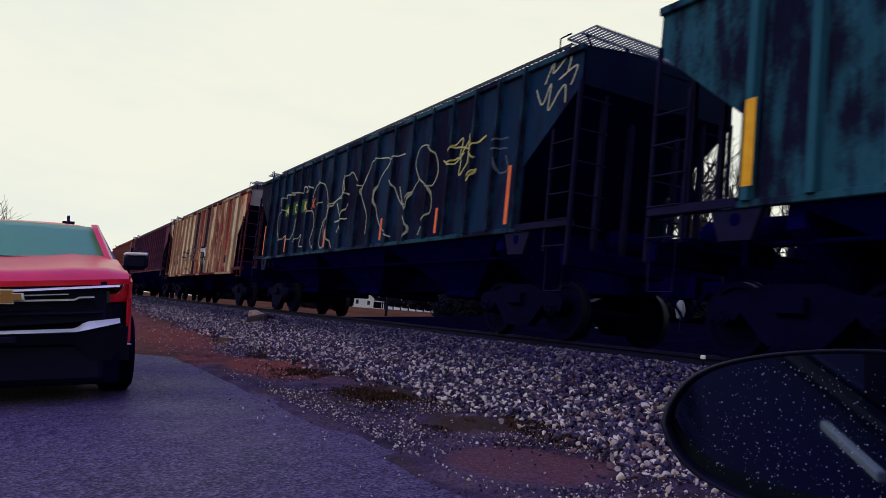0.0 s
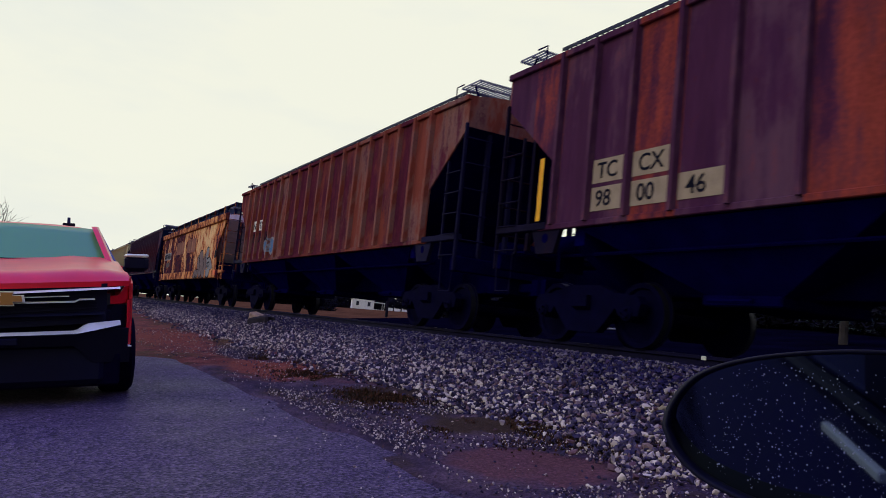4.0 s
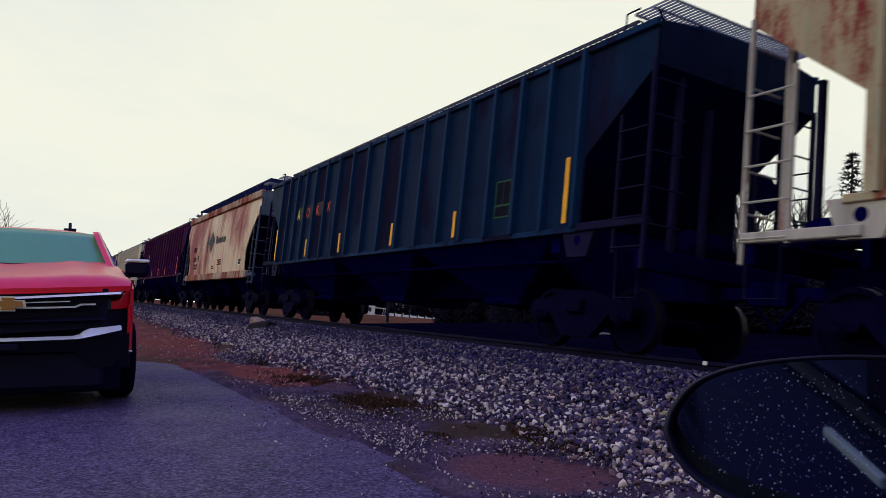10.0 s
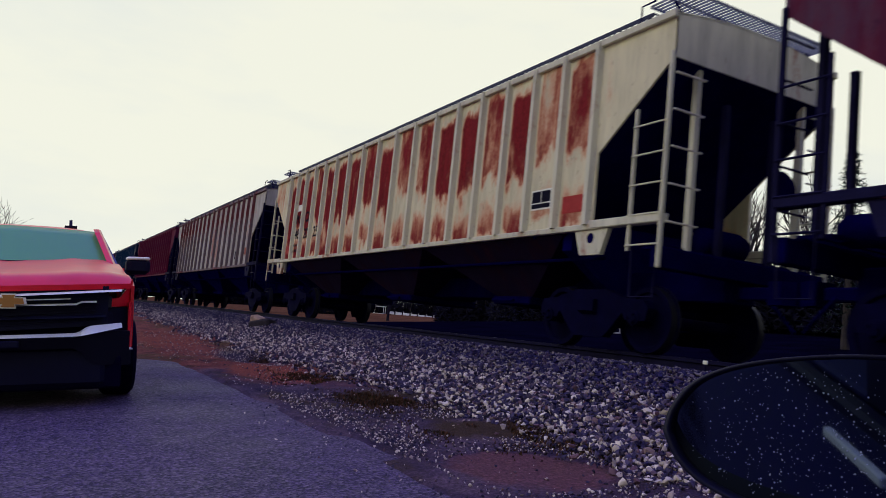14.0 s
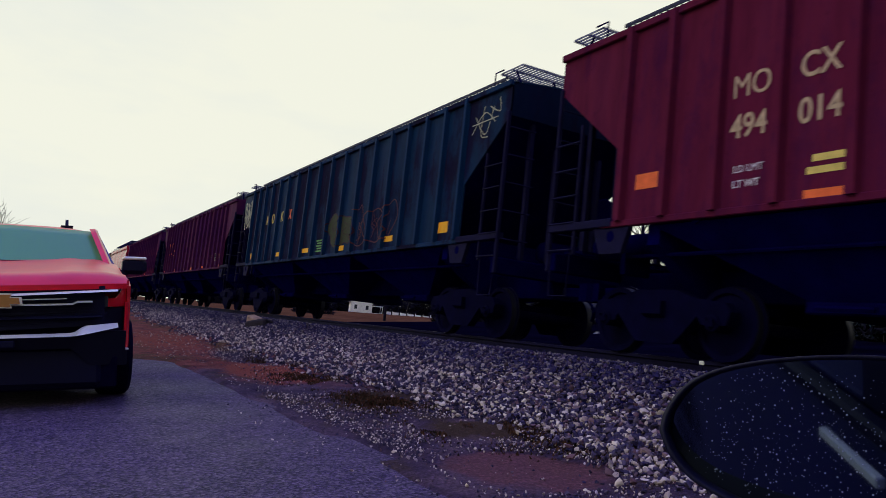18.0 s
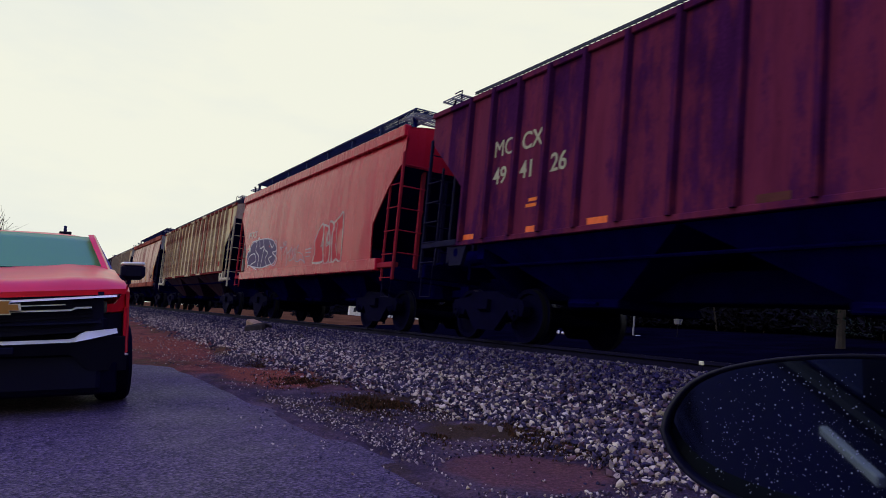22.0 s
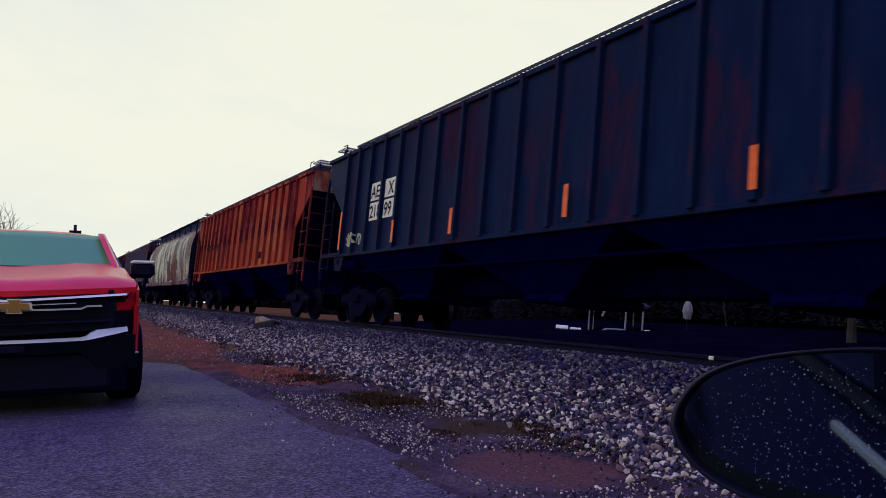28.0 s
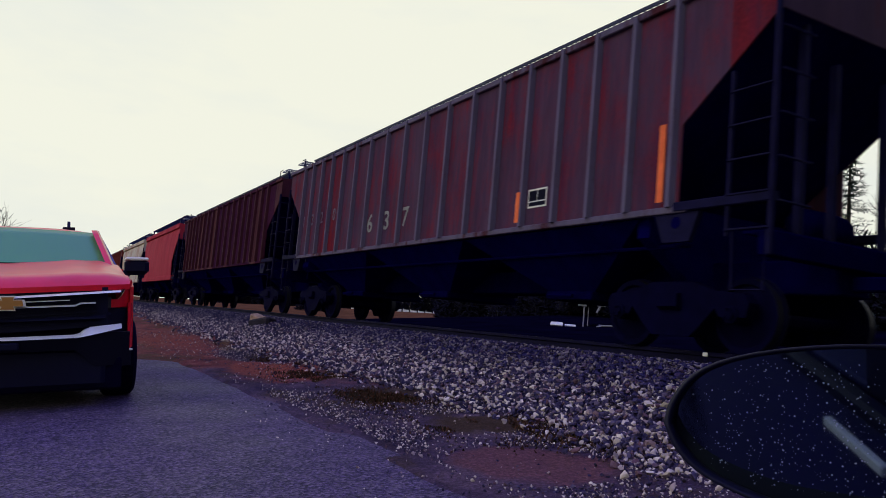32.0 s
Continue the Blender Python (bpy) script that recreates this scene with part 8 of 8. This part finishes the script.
def spruce(x, y, height, seed):
    rng = random.Random(seed)
    t = thing("spruce_tree", "dark evergreen spruce with drooping boughs", "tree", at=(x, y, ground_z(x, y) - 0.05))
    part("trunk", Shape().tube([(0, 0, 0), (0, 0, height * 0.96)], [0.14, 0.01], 8), M_BARK, t)
    s = Shape()
    tiers = int(height * 5)
    for i in range(tiers):
        z = 0.6 + (height - 0.7) * i / tiers
        rad = (height - z) * 0.23 + 0.1
        for k in range(11):
            a = rng.uniform(0, 2 * math.pi)
            ln = rad * rng.uniform(0.6, 1.1)
            for j in range(6):
                q = (j + 1) / 6
                c = Vector((math.cos(a) * ln * q, math.sin(a) * ln * q, z - 0.18 * ln * q + 0.12 * ln * q * q))
                for _ in range(3):
                    d = Vector((math.cos(a) + rng.uniform(-0.9, 0.9), math.sin(a) + rng.uniform(-0.9, 0.9), rng.uniform(-0.4, 0.5))).normalized() * rng.uniform(0.1, 0.2)
                    w = Vector((-d.y, d.x, 0)).normalized() * 0.022
                    s.add([c - w, c + w, c + d], [(0, 1, 2)])
    tagged(part("foliage", s, M_NEEDLE, t), "dark green needles on drooping twigs", kind="stuff")


def build_house():
    x, y = 61.3, 148.3
    z = ground_z(x, y)
    h = thing("white_house", "white clapboard house with a gabled roof", "house", at=(x, y, z))
    h.rotation_euler, h.scale = (0, 0, radians(-18)), (0.7, 0.7, 0.7)
    wm = plain("white_clapboard", (0.78, 0.78, 0.76), 0.7, 0, 0.1, 3)
    s = Shape().prism([(-3.2, 0), (3.2, 0), (3.2, 3.0), (0, 5.4), (-3.2, 3.0)], 1, -4, 4)
    w = part("wall", s, wm, h)
    # grey strips paint the shadow line under each clapboard
    for i in range(9):
        part("board", Shape().box(-3.23, 3.23, -4.03, -3.99, 0.3 + i * 0.3, 0.32 + i * 0.3), plain("board_shadow", (0.5, 0.5, 0.5), 0.8), w)
    rm = plain("grey_shingles", (0.12, 0.11, 0.12), 0.9, 0, 0.3, 3)
    for sx in (-1, 1):
        part("roof", Shape().add([(0, -4.3, 5.5), (0, 4.3, 5.5), (sx * 3.6, 4.3, 2.8), (sx * 3.6, -4.3, 2.8), (0, -4.3, 5.65), (0, 4.3, 5.65), (sx * 3.6, 4.3, 2.95), (sx * 3.6, -4.3, 2.95)], [(0, 1, 2, 3), (4, 5, 6, 7), (0, 1, 5, 4), (2, 3, 7, 6), (0, 3, 7, 4), (1, 2, 6, 5)]), rm, h)
    gl = plain("dark_window", (0.03, 0.035, 0.05), 0.2)
    for wx in (-1.7, 1.7):
        win = part("window", Shape().box(wx - 0.5, wx + 0.5, -4.06, -4.0, 0.9, 2.3), wm, h)
        part("pane", Shape().box(wx - 0.42, wx + 0.42, -4.08, -4.05, 0.98, 2.22), gl, win)
    part("porch", Shape().box(3.2, 6.5, -3, 3, 0, 0.3).box(3.2, 6.6, -3.2, 3.2, 2.3, 2.45).box(6.3, 6.45, -3, -2.85, 0.3, 2.3).box(6.3, 6.45, 2.85, 3, 0.3, 2.3), wm, h)


def build_gazebo():
    g = thing("garden_gazebo", "white timber gazebo with open sides", "gazebo", at=(20.3, 23.4, 1.7))
    wm = plain("white_timber", (0.27, 0.27, 0.30), 0.7)
    rng_x, rng_y = 1.58, -1.37          # along the front, from the near corner to the far one
    ln = math.hypot(rng_x, rng_y)
    ux, uy = rng_x / ln, rng_y / ln

    def spot(u, back=0.0, z=0.0):
        return (-0.75 + ux * u - uy * back, 0.66 + uy * u + ux * back, z)
    for u, back, z0, z1, w in ((0.0, 0.0, -0.28, 0.78, 0.05), (0.16, 0.5, -0.1, 0.74, 0.035), (1.43, 0.0, 0.0, 0.86, 0.06), (2.09, 0.0, -0.04, 1.06, 0.06), (1.75, 1.2, 0.0, 0.8, 0.05)):
        x, y, _ = spot(u, back)
        part("post", Shape().soft_box(x - w / 2, x + w / 2, y - w / 2, y + w / 2, z0, z1, 0.008), wm, g)
    for name, a, b2, r in (("floor_beam", spot(0.62, 0, 0.0), spot(1.43, 0, 0.03), 0.045), ("floor_block", spot(0.5, 0, -0.14), spot(0.72, 0, -0.02), 0.08),
                           ("top_beam", spot(0.5, 0, 0.80), spot(1.52, 0, 0.82), 0.045), ("top_beam", spot(-0.25, 0, 0.76), spot(0.1, 0, 0.76), 0.04), ("top_beam", spot(1.5, 0, 0.86), spot(2.3, 0, 0.98), 0.03),
                           ("rafter", spot(0.55, 0, 0.98), spot(0.85, 0.1, 1.2), 0.03), ("rafter", spot(0.8, 0, 1.45), spot(1.1, 0.3, 1.68), 0.03), ("rafter", spot(1.15, 0.3, 1.68), spot(1.5, 0, 0.92), 0.035),
                           ("brace", spot(0.5, 0, 0.5), spot(0.62, 0, 0.76), 0.05)):
        part(name, Shape().tube([a, b2], r, 6), wm, g)
    part("roof", Shape().add([spot(-0.3, -0.1, 0.9), spot(2.4, -0.1, 1.0), spot(2.4, 2.2, 1.0), spot(-0.3, 2.2, 0.9), spot(1.1, 0.9, 1.8)], [(0, 1, 4), (1, 2, 4), (2, 3, 4), (3, 0, 4), (3, 2, 1, 0)]), plain("dark_shingles", (0.03, 0.03, 0.04), 0.9), g)


def shrub(height, spread_x, spread_y, seed, twigs):
    rng = random.Random(seed)
    t = thing("shrub", "dense dark leafless thicket beyond the track", "shrub", "thicket beyond the track")
    stems, twig = Shape(), Shape()
    for _ in range(14):
        x, y = rng.gauss(0, spread_x * 0.3), rng.gauss(0, spread_y * 0.3)
        stems.tube([(x, y, -0.2), (x * 1.3 + rng.uniform(-0.3, 0.3), y * 1.3, height * 0.5), (x * 1.7, y * 1.7, height * rng.uniform(0.8, 1.0))], [0.05, 0.035, 0.01], 4)
    for _ in range(twigs):
        a, r = rng.uniform(0, 2 * math.pi), rng.random() ** 0.5
        x, y = math.cos(a) * r * spread_x, math.sin(a) * r * spread_y
        z = height * rng.uniform(0.0, 1.0) * (1 - 0.55 * r * r) * rng.uniform(0.75, 1.08)
        d = Vector((rng.uniform(-1, 1), rng.uniform(-1, 1), rng.uniform(-0.3, 1))).normalized() * rng.uniform(0.2, 0.5)
        w = d.orthogonal().normalized() * rng.uniform(0.03, 0.09)
        c = Vector((x, y, z))
        twig.add([c - w, c + w, c + d + w * 0.3, c + d - w * 0.3], [(0, 1, 2, 3)])
    part("wood", stems, M_BARK, t)
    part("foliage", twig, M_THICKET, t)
    return t


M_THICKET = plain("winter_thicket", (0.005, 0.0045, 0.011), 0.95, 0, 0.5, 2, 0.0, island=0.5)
build_house()
build_gazebo()
# pale edging stones, leaning towards the track
m_edge = plain("pale_edging_stone", (0.92, 0.92, 0.88), 0.7, 0, 0.15, 5, 0.5)
for x, y, z, ln, h in ((18.72, 24.71, 1.62, 0.5, 0.09), (19.15, 24.38, 1.6, 0.45, 0.05), (21.26, 22.55, 1.72, 0.22, 0.07), (21.47, 22.36, 1.71, 0.16, 0.06), (21.86, 21.98, 1.70, 0.24, 0.08), (22.13, 21.71, 1.71, 0.16, 0.11)):
    sl = part("edging_stone", Shape().soft_box(-ln / 2, ln / 2, -0.05, 0.1, -h, h, 0.02), m_edge)
    sl.matrix_basis = pose(x, y, z, 0, 0, -41) @ pose(0, 0, 0, -38)
    tagged(sl, "pale edging stone lying on dark ground", "edging stone", "edging stones beyond the track")
    under = ground_z(x, y)
    part("footing", Shape().box(-ln / 2, ln / 2, 0.02, 0.16, under - z - 0.3, -h * 0.4), M_SCRUB, sl)
# pale cloth on a rail
cl = thing("garden_parasol", "pale folded cloth parasol on a thin dark pole", "parasol", at=(22.3, 21.5, ground_z(22.3, 21.5)))
part("pole", Shape().tube([(0, 0, 0), (0, 0, 2.75 - ground_z(22.3, 21.5) + 0.4)], 0.025, 6), M_TIE, cl)
zc = 2.3 - ground_z(22.3, 21.5)
part("cloth", Shape().lathe([(0.02, zc + 0.85), (0.16, zc + 0.6), (0.20, zc + 0.35), (0.13, zc + 0.05), (0.03, zc)], 2, (0.0, 0.0, 0), 9), plain("pale_cloth", (0.22, 0.22, 0.24), 0.9), cl)
# fence beside the house, and a thin post nearer the track
fe = thing("white_fence", "low white board fence beside the house", "fence", at=(66.0, 146.0, ground_z(66, 146)))
m_fence = plain("white_board", (0.8, 0.8, 0.78), 0.7, 0, 0.2, 2)
for k in range(7):
    part("board", Shape().box(0.1 + k * 1.5, 1.45 + k * 1.5, -0.05 - k * 0.62, 0.0 - k * 0.62, 0.25, 0.85 - 0.03 * k), m_fence, fe)
    part("post", Shape().box(k * 1.5, k * 1.5 + 0.1, -0.08 - k * 0.62, 0.02 - k * 0.62, 0.0, 1.0), m_fence, fe)
po = part("marker_post", Shape().soft_box(-0.09, 0.09, -0.09, 0.09, -0.3, 2.2, 0.02), M_TIE)
po.matrix_basis = pose(24.9, 55.0, ground_z(24.9, 55))
tagged(po, "thin dark timber post beyond the track", "post")
rng = random.Random(77)
kinds = [shrub(h, 2.6, 2.2, 200 + i, 2600) for i, h in enumerate((3.4, 2.8, 3.9))]
for k in kinds:
    k.matrix_basis = pose(29, -14 - 6 * kinds.index(k), 1.5)
for i in range(52):
    x, y = 27.5 + rng.uniform(-0.8, 1.6) + 0.07 * i, -9 + 1.25 * i
    if 56 < y:
        break
    copy_thing(kinds[i % 3], pose(x, y, ground_z(x, y), 0, 0, rng.uniform(0, 360)))
for x, y, k in ((27.5, 80, 1), (48, 84, 0), (51, 88, 1), (55, 92, 2)):
    copy_thing(kinds[k], pose(x, y, ground_z(x, y), 0, 0, 50 * k))
for i, (x, y, h) in enumerate(((40, 37, 11.5), (44, 33, 10.5), (36, 26, 9), (47, 42, 11.5), (52, 48, 12.5), (34, 31, 8.5), (58, 60, 13), (50, 27, 10.5), (33, 34.3, 12), (34.5, 32.4, 13), (37.2, 31.9, 12.5), (32.2, 30.2, 10.5))):
    bare_tree(x, y, h, 100 + i)
for i in range(22):
    x = 38 + 4.2 * i
    copy_thing(kinds[i % 3], pose(x, 192 - 0.4 * x + rng.uniform(-3, 3), ground_z(x, 150) - 0.3, 0, 0, rng.uniform(0, 360)) @ Matrix.Scale(2.1, 4))
bare_tree(-4.5, 62, 9.5, 140)
spruce(21.5, 14.2, 6.3, 7)


# ---- the train rolls ----
def motions():
    for car in CARS:
        y = car["front"]
        walk(car, [(t, pose(TRACK, y - SPEED * t, RAIL)) for t in (0.0, 8.0, 16.0, 24.0, END)])
    # wheels turn while they roll past, 80 degrees from row to row
    step = radians(80) * 0.43 / SPEED
    for car, axle, y in WHEELSETS:
        t0, t1 = (car["front"] + y - 20) / SPEED, (car["front"] + y - 2) / SPEED
        place = axle.location.copy()
        rows = [(0.0, 0.0)]
        if t1 > 0 and t0 < END:
            k = 0
            while t0 + k * step < t1 and t0 + k * step < END:
                if t0 + k * step > 0:
                    rows.append((t0 + k * step, 80.0 * k))
                k += 1
        if len(rows) < 3:
            continue
        rows[0] = (0.0, rows[1][1])
        rows.append((END + 0.0, rows[-1][1]))
        walk(axle, [(t, pose(*place, -a % 360)) for t, a in rows])


motions()
